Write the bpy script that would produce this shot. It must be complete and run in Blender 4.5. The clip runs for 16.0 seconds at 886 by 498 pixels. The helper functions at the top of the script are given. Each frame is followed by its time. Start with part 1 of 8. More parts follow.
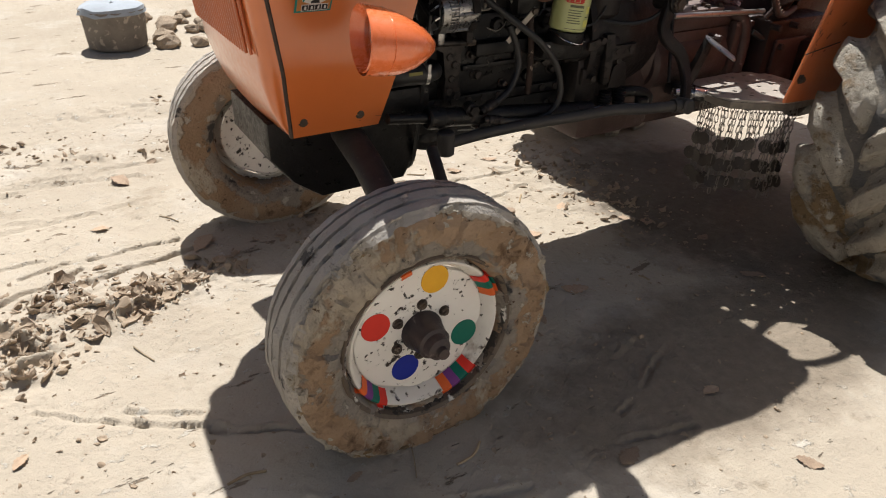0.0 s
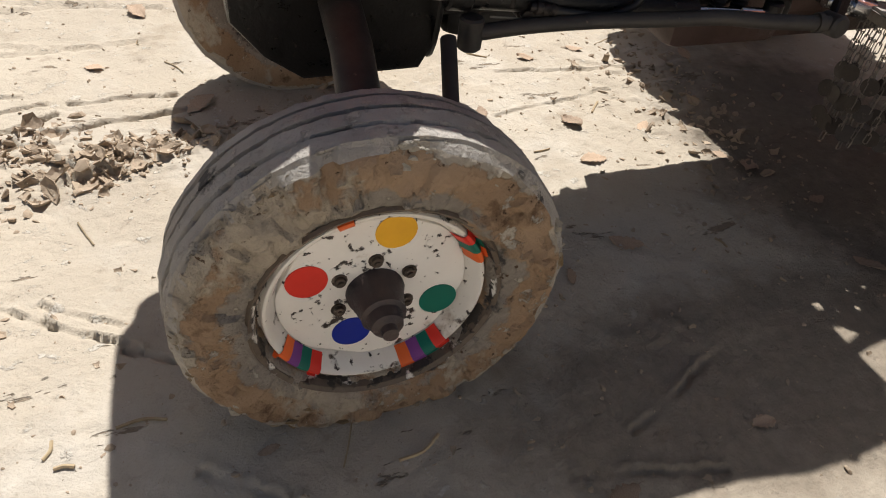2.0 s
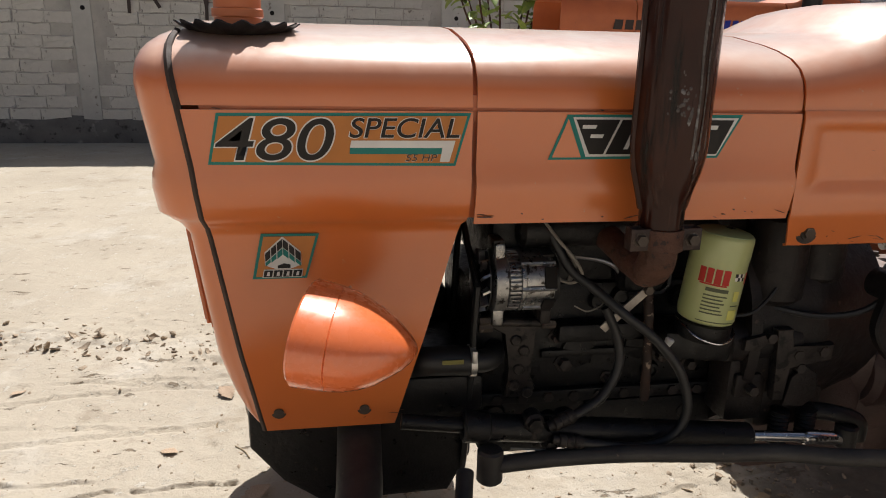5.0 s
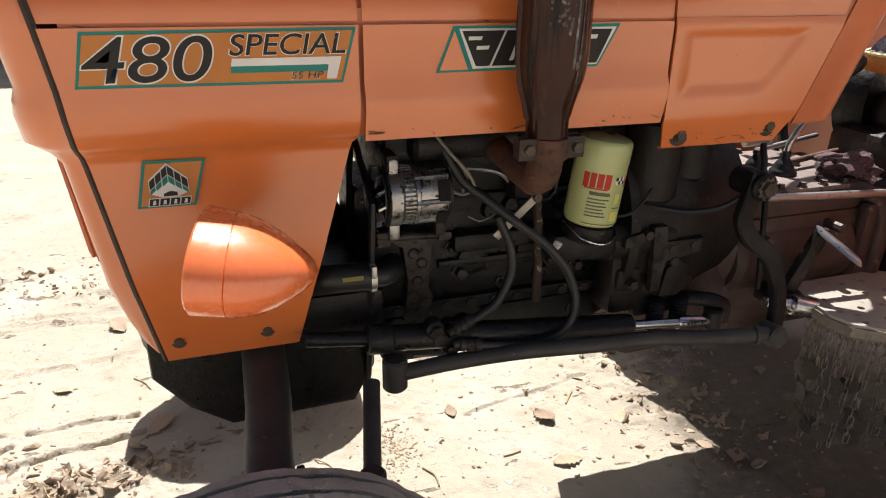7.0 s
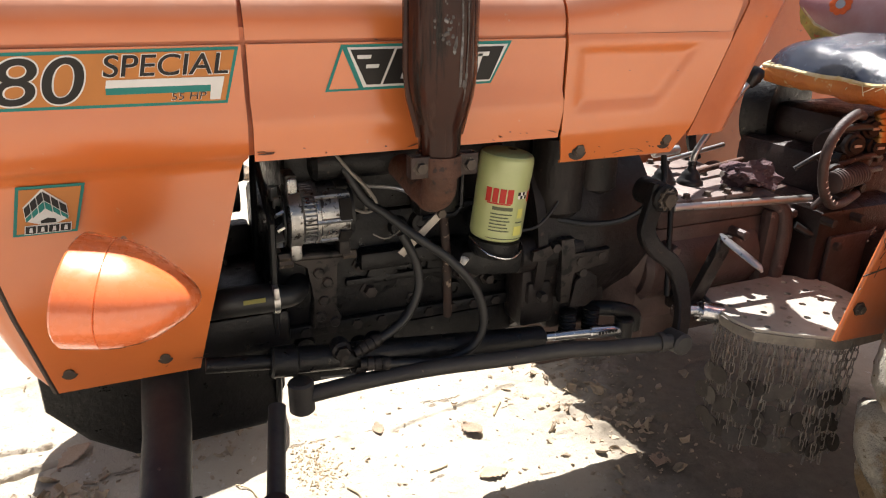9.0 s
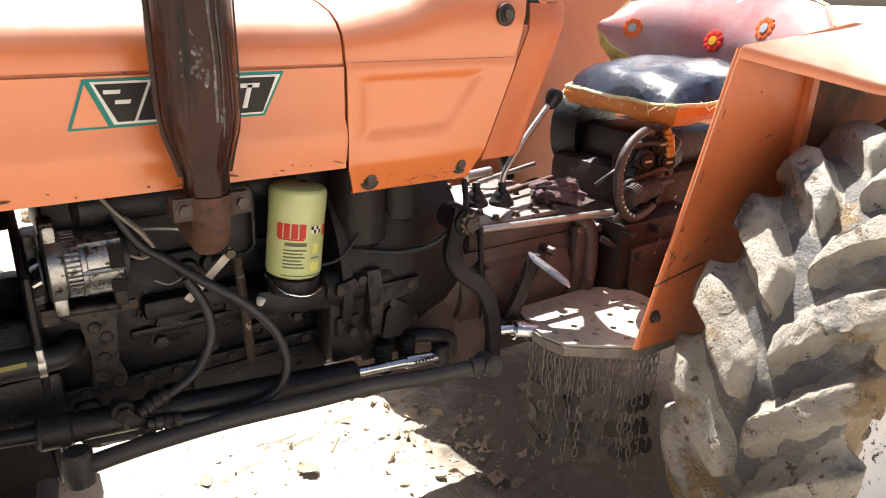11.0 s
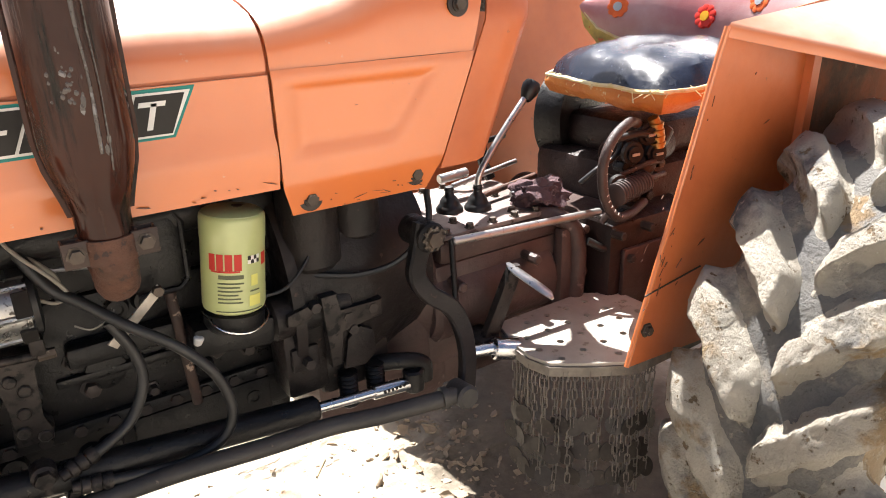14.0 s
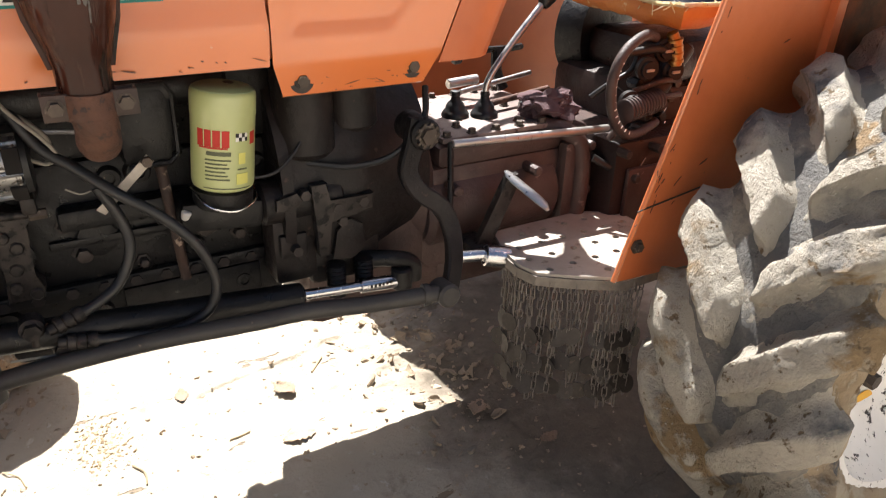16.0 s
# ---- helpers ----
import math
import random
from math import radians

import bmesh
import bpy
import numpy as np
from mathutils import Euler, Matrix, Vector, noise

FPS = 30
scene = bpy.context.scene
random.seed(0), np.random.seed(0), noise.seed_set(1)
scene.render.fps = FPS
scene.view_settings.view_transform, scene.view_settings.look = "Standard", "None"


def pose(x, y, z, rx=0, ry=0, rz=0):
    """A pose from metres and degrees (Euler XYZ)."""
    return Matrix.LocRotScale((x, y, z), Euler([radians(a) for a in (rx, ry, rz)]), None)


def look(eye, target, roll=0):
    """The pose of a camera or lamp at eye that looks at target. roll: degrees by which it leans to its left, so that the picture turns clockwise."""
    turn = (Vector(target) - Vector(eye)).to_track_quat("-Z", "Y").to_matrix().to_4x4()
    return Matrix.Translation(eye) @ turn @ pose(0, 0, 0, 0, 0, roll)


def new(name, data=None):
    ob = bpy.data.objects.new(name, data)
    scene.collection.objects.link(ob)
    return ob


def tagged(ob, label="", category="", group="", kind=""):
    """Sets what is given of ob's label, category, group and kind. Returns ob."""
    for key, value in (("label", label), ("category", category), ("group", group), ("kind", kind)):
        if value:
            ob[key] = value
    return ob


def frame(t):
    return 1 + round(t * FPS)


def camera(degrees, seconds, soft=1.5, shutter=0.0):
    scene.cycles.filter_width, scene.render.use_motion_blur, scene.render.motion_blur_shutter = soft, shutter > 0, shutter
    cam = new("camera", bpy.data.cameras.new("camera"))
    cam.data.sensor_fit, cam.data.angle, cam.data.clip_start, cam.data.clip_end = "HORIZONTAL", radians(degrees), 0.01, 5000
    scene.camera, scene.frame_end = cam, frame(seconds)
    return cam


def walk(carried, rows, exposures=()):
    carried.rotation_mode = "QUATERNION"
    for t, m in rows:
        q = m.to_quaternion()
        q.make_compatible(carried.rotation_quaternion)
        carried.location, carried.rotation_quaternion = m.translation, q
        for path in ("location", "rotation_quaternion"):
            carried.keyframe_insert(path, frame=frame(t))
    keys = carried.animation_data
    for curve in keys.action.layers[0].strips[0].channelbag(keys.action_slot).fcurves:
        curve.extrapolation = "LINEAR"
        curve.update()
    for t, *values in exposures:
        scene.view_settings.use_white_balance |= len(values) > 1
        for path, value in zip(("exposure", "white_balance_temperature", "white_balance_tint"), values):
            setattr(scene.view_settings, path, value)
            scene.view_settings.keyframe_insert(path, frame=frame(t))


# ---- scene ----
from mathutils import geometry

cam = camera(65.0, 16.0, soft=1.0, shutter=0.15)
EXPOSURES = [(0.0, 0.52), (3.0, 0.54), (4.5, 0.32), (7.0, 0.95), (8.5, 1.28), (10.0, 1.68), (12.5, 1.92), (15.5, 2.0), (16.0, 1.68)]
PATH = [
    (0, (0.0047, 0.2562, 1.3666), (1.0717, 1.9668, 0.1802), 2.1),
    (0.5, (0.0901, 0.351, 1.3116), (1.0202, 2.0686, 0.0246), 4.0),
    (1, (0.2398, 0.3849, 1.2917), (1.0963, 2.051, -0.1111), 3.3),
    (1.5, (0.3463, 0.4855, 1.2624), (1.0717, 2.1458, -0.2176), 2.7),
    (2, (0.4516, 0.5908, 1.2507), (1.1337, 2.182, -0.3241), 7.0),
    (2.5, (0.592, 0.626, 1.2636), (0.8951, 2.2932, -0.351), 2.9),
    (3, (0.7207, 0.6026, 1.2519), (0.7781, 2.3377, -0.3171), 1.5),
    (3.5, (0.7535, 0.626, 1.2765), (0.7359, 2.4746, -0.1568), -0.3),
    (4, (0.7336, 0.647, 1.3315), (0.8752, 2.7647, 0.3451), 1.0),
    (4.5, (0.7078, 0.688, 1.3654), (1.0331, 2.8946, 0.6587), 0.4),
    (4.7, (0.6997, 0.6915, 1.3806), (1.0448, 2.9168, 0.7441), 0.9),
    (6.8, (0.6844, 0.6809, 1.4063), (1.342, 2.7472, 0.5265), 0.4),
    (7, (0.688, 0.6798, 1.4005), (1.3876, 2.7179, 0.4879), 1.1),
    (7.5, (0.6938, 0.6821, 1.4087), (1.3993, 2.6641, 0.3849), 1.4),
    (8, (0.7219, 0.6716, 1.411), (1.5163, 2.6594, 0.4668), 1.7),
    (8.5, (0.7336, 0.6739, 1.418), (1.5748, 2.6465, 0.4832), 2.4),
    (9, (0.7792, 0.6599, 1.4122), (1.6368, 2.6524, 0.5347), 1.2),
    (9.5, (0.812, 0.6283, 1.4321), (1.6672, 2.7296, 0.8611), 1.2),
    (10, (0.8482, 0.5932, 1.4426), (1.8193, 2.6465, 0.8822), 1.9),
    (10.2, (0.8681, 0.578, 1.4356), (1.8954, 2.5834, 0.8026), 1.8),
    (12.3, (1.0085, 0.7745, 1.4227), (2.4266, 2.4231, 0.5593), 1.6),
    (12.5, (1.0214, 0.7605, 1.4239), (2.3704, 2.4547, 0.537), 0.2),
    (13, (1.0495, 0.7406, 1.4262), (2.3353, 2.4839, 0.5394), -0.7),
    (13.5, (1.0951, 0.7172, 1.4332), (2.3224, 2.512, 0.5674), -1.5),
    (14, (1.1138, 0.7207, 1.4321), (2.3131, 2.5401, 0.5791), -1.8),
    (14.5, (1.1232, 0.716, 1.4356), (2.3248, 2.5447, 0.6061), -1.6),
    (15, (1.1326, 0.7149, 1.4274), (2.3845, 2.4968, 0.5698), -1.0),
    (15.5, (1.122, 0.6868, 1.4145), (2.3564, 2.4617, 0.5195), 1.1),
    (16, (1.17, 0.6564, 1.3724), (2.2312, 2.4512, 0.3089), 1.6),
]
walk(cam, [(t, look(eye, target, roll)) for t, eye, target, roll in PATH], exposures=EXPOSURES)

# ---- light ----
SUN_TO = Vector((0.160, 0.55, 1.0)).normalized()
world = bpy.data.worlds.new("sky")
scene.world = world
world.use_nodes = True
wn = world.node_tree
sky = wn.nodes.new("ShaderNodeTexSky")
sky.sky_type, sky.sun_disc = "NISHITA", False
sky.dust_density, sky.ozone_density = 3.2, 0.8
sky.sun_elevation = math.asin(SUN_TO.z)
sky.sun_rotation = math.atan2(SUN_TO.x, SUN_TO.y)
wn.links.new(sky.outputs[0], wn.nodes["Background"].inputs[0])
wn.nodes["Background"].inputs[1].default_value = 0.046
sun = new("sun", bpy.data.lights.new("sun", "SUN"))
sun.data.energy, sun.data.angle, sun.data.color = 5.0, radians(0.5), (1.0, 0.968, 0.935)
sun.matrix_world = look((0, 0, 20), Vector((0, 0, 20)) - SUN_TO)


# ---- materials ----
K = 1.17           # metres to one unit of the drawing; all places below are in drawing units


def surf(name, c1, c2, scale=5.0, spots=None, spot_scale=30.0, spot_cut=0.62, rough=0.6, rough_to=None, metal=0.0,
         bump=0.15, bump_scale=60.0, coat=0.0, rand=0.0, detail=6.0, spec=0.5, coat_rough=0.08, top_glare=0.0):
    """Two tones over a coarse noise, spots over a fine one, varied gloss and fine relief."""
    m = bpy.data.materials.new(name)
    m.use_nodes = True
    nt = m.node_tree
    n, link = nt.nodes, nt.links.new
    b = n["Principled BSDF"]
    co = n.new("ShaderNodeTexCoord").outputs["Object"]

    def noise_tex(sc, dt=detail, rg=0.6):
        t = n.new("ShaderNodeTexNoise")
        t.inputs["Scale"].default_value, t.inputs["Detail"].default_value, t.inputs["Roughness"].default_value = sc, dt, rg
        link(co, t.inputs["Vector"])
        return t.outputs["Fac"]

    def ramp(fac, a, z):
        r = n.new("ShaderNodeMapRange")
        r.inputs[1].default_value, r.inputs[2].default_value = a, z
        link(fac, r.inputs[0])
        return r.outputs[0]

    def mix(fac, a, c):
        x = n.new("ShaderNodeMix")
        x.data_type = "RGBA"
        link(fac, x.inputs[0])
        for v, s in ((a, x.inputs[6]), (c, x.inputs[7])):
            if isinstance(v, tuple):
                s.default_value = (*v, 1)
            else:
                link(v, s)
        return x.outputs[2]

    big = noise_tex(scale)
    col = mix(ramp(big, 0.36, 0.66), c1, c2)
    fine = noise_tex(spot_scale)
    if spots:
        col = mix(ramp(fine, spot_cut, spot_cut + 0.05), col, spots)
    if rand:
        oi = n.new("ShaderNodeObjectInfo")
        hv = n.new("ShaderNodeHueSaturation")
        link(ramp(oi.outputs["Random"], 0, 1), hv.inputs["Value"])
        hv.inputs["Value"].default_value = 1
        mr = n.new("ShaderNodeMapRange")
        mr.inputs[3].default_value, mr.inputs[4].default_value = 1 - rand, 1 + rand
        link(oi.outputs["Random"], mr.inputs[0])
        link(mr.outputs[0], hv.inputs["Value"])
        link(col, hv.inputs["Color"])
        col = hv.outputs[0]
    if top_glare:      # pale sun glare painted over what faces up
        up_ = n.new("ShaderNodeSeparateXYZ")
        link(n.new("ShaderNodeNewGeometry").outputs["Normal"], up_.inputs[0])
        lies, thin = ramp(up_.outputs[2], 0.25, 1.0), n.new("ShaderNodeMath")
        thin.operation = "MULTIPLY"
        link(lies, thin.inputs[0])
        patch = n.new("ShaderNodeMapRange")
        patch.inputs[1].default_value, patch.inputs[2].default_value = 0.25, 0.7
        patch.inputs[3].default_value, patch.inputs[4].default_value = top_glare * 0.5, top_glare
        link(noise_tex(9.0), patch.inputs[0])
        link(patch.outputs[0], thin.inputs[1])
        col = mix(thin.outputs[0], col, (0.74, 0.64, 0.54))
    link(col, b.inputs["Base Color"])
    rr = n.new("ShaderNodeMapRange")
    rr.inputs[1].default_value, rr.inputs[2].default_value = 0.3, 0.7
    rr.inputs[3].default_value, rr.inputs[4].default_value = rough, rough_to if rough_to is not None else min(1, rough + 0.15)
    link(fine, rr.inputs[0])
    link(rr.outputs[0], b.inputs["Roughness"])
    b.inputs["Metallic"].default_value = metal
    b.inputs["Coat Weight"].default_value = coat
    b.inputs["Coat Roughness"].default_value = coat_rough
    b.inputs["Specular IOR Level"].default_value = spec
    if bump:
        bp = n.new("ShaderNodeBump")
        bp.inputs["Strength"].default_value, bp.inputs["Distance"].default_value = bump, 0.01
        link(noise_tex(bump_scale, 8, 0.65), bp.inputs["Height"])
        link(bp.outputs[0], b.inputs["Normal"])
    return m



def layered(name, c1, c2, scale, layers, rough=0.9, bump=0.4, grain=90.0, spec=0.25):
    """Coats of mud, dusty film, paint or painted shade over a base: each (colour, scale, cut, softness, thickness,
    stretch) lies where a noise passes its cut, with a raised edge."""
    m = bpy.data.materials.new(name)
    m.use_nodes = True
    nt = m.node_tree
    n, link = nt.nodes, nt.links.new
    b = n["Principled BSDF"]
    co = n.new("ShaderNodeTexCoord").outputs["Object"]

    def noise_tex(sc, w, dt=6.0, rg=0.6, stretch=None):
        t = n.new("ShaderNodeTexNoise")
        t.noise_dimensions = "4D"
        t.inputs["W"].default_value = w
        t.inputs["Scale"].default_value, t.inputs["Detail"].default_value, t.inputs["Roughness"].default_value = sc, dt, rg
        v = co
        if stretch:
            mp = n.new("ShaderNodeMapping")
            mp.inputs["Scale"].default_value = stretch
            link(co, mp.inputs["Vector"])
            v = mp.outputs[0]
        link(v, t.inputs["Vector"])
        return t.outputs["Fac"]

    def span(fac, a, z, lo=0.0, hi=1.0):
        r = n.new("ShaderNodeMapRange")
        r.inputs[1].default_value, r.inputs[2].default_value = a, z
        r.inputs[3].default_value, r.inputs[4].default_value = lo, hi
        link(fac, r.inputs[0])
        return r.outputs[0]

    def mix(fac, a, c):
        x = n.new("ShaderNodeMix")
        x.data_type = "RGBA"
        link(fac, x.inputs[0])
        for v, s in ((a, x.inputs[6]), (c, x.inputs[7])):
            if isinstance(v, tuple):
                s.default_value = (*v, 1)
            else:
                link(v, s)
        return x.outputs[2]

    def plus(a, c, k):
        x = n.new("ShaderNodeMath")
        x.operation = "MULTIPLY_ADD"
        link(c, x.inputs[0])
        x.inputs[1].default_value = k
        link(a, x.inputs[2])
        return x.outputs[0]

    col = mix(span(noise_tex(scale, 0.3), 0.36, 0.66), c1, c2)
    height = span(noise_tex(grain, 1.7, 8, 0.7), 0.0, 1.0, 0.0, bump)
    height = plus(height, noise_tex(grain * 0.18, 2.9, 4), bump * 1.5)
    for k, lay in enumerate(layers):
        c, sc, cut, soft, thick = lay[:5]
        spread_noise = noise_tex(sc, 5.1 + 3.7 * k, 8, 0.62, lay[5] if len(lay) > 5 else None)
        if len(lay) > 6 and lay[6]:      # thicker within a ring round a wheel's centre
            (cx, cy, cz), rm, hw, gain = lay[6]
            off = n.new("ShaderNodeVectorMath")
            off.operation = "SUBTRACT"
            link(co, off.inputs[0])
            off.inputs[1].default_value = (cx * K, cy * K, cz * K)
            flat_ = n.new("ShaderNodeVectorMath")
            flat_.operation = "MULTIPLY"
            link(off.outputs[0], flat_.inputs[0])
            flat_.inputs[1].default_value = (1, 0, 1)
            ln = n.new("ShaderNodeVectorMath")
            ln.operation = "LENGTH"
            link(flat_.outputs[0], ln.inputs[0])
            up_ = span(ln.outputs["Value"], (rm - hw) * K, rm * K)
            down = span(ln.outputs["Value"], rm * K, (rm + hw) * K, 1.0, 0.0)
            both = n.new("ShaderNodeMath")
            both.operation = "MULTIPLY"
            link(up_, both.inputs[0])
            link(down, both.inputs[1])
            spread_noise = plus(spread_noise, both.outputs[0], gain)
        if len(lay) > 7:      # stronger within an oval on the ground, for shade painted into the mud
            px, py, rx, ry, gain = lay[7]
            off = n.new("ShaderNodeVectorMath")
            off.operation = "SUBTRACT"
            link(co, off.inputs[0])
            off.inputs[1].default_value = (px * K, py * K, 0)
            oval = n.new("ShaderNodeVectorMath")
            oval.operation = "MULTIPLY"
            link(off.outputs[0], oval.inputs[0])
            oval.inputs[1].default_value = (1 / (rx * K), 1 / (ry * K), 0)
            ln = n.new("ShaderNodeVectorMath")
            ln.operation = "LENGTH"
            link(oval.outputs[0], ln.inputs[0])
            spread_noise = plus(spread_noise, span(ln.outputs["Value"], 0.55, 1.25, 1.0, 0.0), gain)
        f = span(spread_noise, cut, cut + soft)
        shade = noise_tex(sc * 5, 9.3 + k, 4)
        col = mix(f, col, mix(span(shade, 0.3, 0.7), c, tuple(v * 0.78 for v in c)))
        if thick:
            height = plus(height, f, thick)
    link(col, b.inputs["Base Color"])
    link(span(noise_tex(grain * 0.4, 4.4, 4), 0.3, 0.7, rough - 0.08, min(1.0, rough + 0.08)), b.inputs["Roughness"])
    b.inputs["Specular IOR Level"].default_value = spec
    bp = n.new("ShaderNodeBump")
    bp.inputs["Strength"].default_value, bp.inputs["Distance"].default_value = 1.0, 0.006
    link(height, bp.inputs["Height"])
    link(bp.outputs[0], b.inputs["Normal"])
    return m


# the last value whitens upward paint, to stand in for sun glare
ORANGE = surf("orange_paint", (0.625, 0.166, 0.038), (0.56, 0.142, 0.031), 2.6, (0.55, 0.24, 0.12), 48, 0.69, 0.28, 0.42, bump=0.035, bump_scale=22, coat=1.0, coat_rough=0.21, top_glare=0.85)
ORANGE_WORN = surf("worn_orange_paint", (0.53, 0.134, 0.035), (0.42, 0.099, 0.027), 4.0, (0.25, 0.10, 0.05), 40, 0.68, 0.42, 0.6, bump=0.06, bump_scale=40, coat=0.3, coat_rough=0.3)
BLACK = surf("oily_black_metal", (0.0052, 0.0050, 0.0051), (0.0118, 0.0108, 0.0107), 9, (0.045, 0.033, 0.027), 45, 0.67, 0.22, 0.60, 0.0, bump=0.30, bump_scale=55, spec=0.28)
BROWN = surf("oily_brown_casting", (0.042, 0.024, 0.0205), (0.088, 0.056, 0.049), 6, (0.19, 0.14, 0.12), 15, 0.655, 0.3, 0.6, bump=0.3, bump_scale=60, spec=0.35)
RUBBER = surf("black_rubber", (0.009, 0.009, 0.0095), (0.015, 0.0145, 0.0145), 12, None, 40, 0.6, 0.38, 0.55, bump=0.06, spec=0.42)
# upright light and dark streaks in colour and relief stand in for reflections
MUFFLER = layered("rusty_brown_muffler", (0.026, 0.0085, 0.0055), (0.040, 0.0135, 0.0085), 6, [((0.055, 0.026, 0.018), 30, 0.55, 0.08, 0.15, (1.0, 1.0, 0.05)), ((0.008, 0.005, 0.004), 24, 0.55, 0.06, -0.15, (1.0, 1.0, 0.10))], 0.13, 0.010, 40, 0.20)
RUST = surf("rusty_iron", (0.055, 0.023, 0.013), (0.10, 0.040, 0.021), 16, (0.03, 0.018, 0.014), 50, 0.58, 0.55, 0.8, 0.1, bump=0.5, bump_scale=110)
STEEL = surf("bare_steel", (0.50, 0.49, 0.47), (0.38, 0.37, 0.36), 12, (0.2, 0.18, 0.16), 60, 0.64, 0.25, 0.45, 0.9, bump=0.05)
ALU = surf("cast_aluminium", (0.36, 0.355, 0.345), (0.20, 0.195, 0.19), 22, (0.05, 0.042, 0.037), 45, 0.58, 0.22, 0.42, 0.9, bump=0.12)
MUD = layered("dried_mud_with_shade", (0.44, 0.385, 0.305), (0.375, 0.325, 0.255), 1.3, [((0.51, 0.46, 0.385), 2.4, 0.51, 0.16, 0.12), ((0.31, 0.255, 0.185), 2.2, 0.60, 0.14, -0.12), ((0.33, 0.28, 0.21), 11, 0.60, 0.12, -0.25), ((0.54, 0.495, 0.42), 24, 0.60, 0.06, 0.4),
    ((0.36, 0.31, 0.245), 12, 0.655, 0.06, 0.3), ((0.17, 0.135, 0.095), 70, 0.685, 0.03, -0.6), ((0.25, 0.20, 0.145), 5, 0.635, 0.02, -0.8, (1.0, 3.0, 1.0)),
    # the two ovals paint the tractor's shade into the mud's colour
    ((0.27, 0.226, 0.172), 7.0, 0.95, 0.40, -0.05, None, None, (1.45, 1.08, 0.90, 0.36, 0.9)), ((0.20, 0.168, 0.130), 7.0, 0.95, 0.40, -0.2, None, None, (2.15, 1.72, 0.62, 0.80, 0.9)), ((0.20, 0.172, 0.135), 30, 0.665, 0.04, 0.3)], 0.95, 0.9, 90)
CLOD = surf("mud_clods", (0.38, 0.30, 0.215), (0.28, 0.215, 0.15), 8, (0.5, 0.42, 0.32), 40, 0.62, 0.9, 1.0, bump=0.5, bump_scale=70)
TYRE = layered("muddy_tyre_rubber", (0.17, 0.10, 0.052), (0.25, 0.16, 0.088), 9, [((0.11, 0.10, 0.09), 6, 0.60, 0.06, -0.6), ((0.34, 0.27, 0.19), 8, 0.58, 0.05, 0.8), ((0.11, 0.062, 0.03), 20, 0.57, 0.06, 0.4), ((0.42, 0.36, 0.28), 26, 0.65, 0.03, 0.8)], 0.9, 0.7, 90)
TREAD = layered("dusty_tyre_tread", (0.34, 0.315, 0.28), (0.46, 0.425, 0.38), 7, [((0.52, 0.475, 0.41), 9, 0.53, 0.06, 0.5), ((0.10, 0.095, 0.09), 12, 0.61, 0.05, -0.6), ((0.56, 0.51, 0.44), 34, 0.58, 0.04, 0.7)], 0.9, 1.2, 120)
WHITE = layered("chipped_white_paint", (0.80, 0.78, 0.74), (0.72, 0.69, 0.64), 6, [((0.42, 0.33, 0.24), 9, 0.60, 0.10, 0.0), ((0.05, 0.04, 0.034), 38, 0.595, 0.02, -0.5), ((0.06, 0.045, 0.038), 85, 0.635, 0.02, -0.4), ((0.30, 0.20, 0.12), 16, 0.655, 0.05, 0.2)], 0.5, 0.05, 80, 0.4)
WALLM = layered("flaking_whitewash", (0.60, 0.58, 0.54), (0.48, 0.46, 0.43), 1.6, [((0.68, 0.66, 0.63), 3.5, 0.52, 0.08, 0.4), ((0.30, 0.275, 0.25), 4.0, 0.60, 0.04, -0.9), ((0.24, 0.22, 0.20), 11, 0.60, 0.04, -0.9), ((0.14, 0.125, 0.115), 24, 0.66, 0.04, -0.6)], 0.95, 1.5, 45)
DARKPLASTER = layered("damp_plaster", (0.16, 0.15, 0.14), (0.10, 0.095, 0.09), 3, [((0.30, 0.28, 0.26), 4, 0.56, 0.08, 0.4), ((0.06, 0.055, 0.05), 9, 0.58, 0.06, -0.4)], 0.95, 1.5, 40)


def plain(name, c, rough=0.5, metal=0.0):
    return surf(name, c, tuple(v * 0.85 for v in c), 8, None, 30, 0.6, rough, rough + 0.12, metal, bump=0.04, spec=0.3)


# ---- mesh helpers ----


def thing(name, at, label, category, group=""):
    ob = new(name)
    ob.empty_display_size = 0.1
    ob.location = Vector(at) * K
    return tagged(ob, label, category, group)


def part(name, bm, material, parent=None, label="", smooth=True):
    """Link a bmesh, drawn in the place's own coordinates, as one mesh under a thing or a part."""
    me = bpy.data.meshes.new(name)
    bmesh.ops.recalc_face_normals(bm, faces=bm.faces)
    bmesh.ops.scale(bm, vec=(K, K, K), verts=bm.verts)
    bm.to_mesh(me)
    bm.free()
    for m in material if isinstance(material, (list, tuple)) else [material]:
        me.materials.append(m)
    if smooth:
        me.shade_smooth()
        me.set_sharp_from_angle(angle=radians(38))
    ob = new(name, me)
    if parent is not None:
        ob.parent = parent
        if parent.type == "EMPTY":
            ob.matrix_parent_inverse = Matrix.Translation(-parent.location)
    if label:
        ob["label"] = label
    return ob


def box(bm, lo, hi, bevel=0.0, m=None):
    r = bmesh.ops.create_cube(bm, size=1.0)
    v = r["verts"]
    for p in v:
        p.co = Vector([(lo[i] + hi[i]) / 2 + p.co[i] * (hi[i] - lo[i]) for i in range(3)])
    if bevel:
        es = {e for p in v for e in p.link_edges}
        out = bmesh.ops.bevel(bm, geom=list(es), offset=bevel, segments=2, affect="EDGES", profile=0.5)
        v = list({p for f in out["faces"] for p in f.verts} | {p for p in v if p.is_valid})
    if m is not None:
        bmesh.ops.transform(bm, matrix=m, verts=v)
    return bm


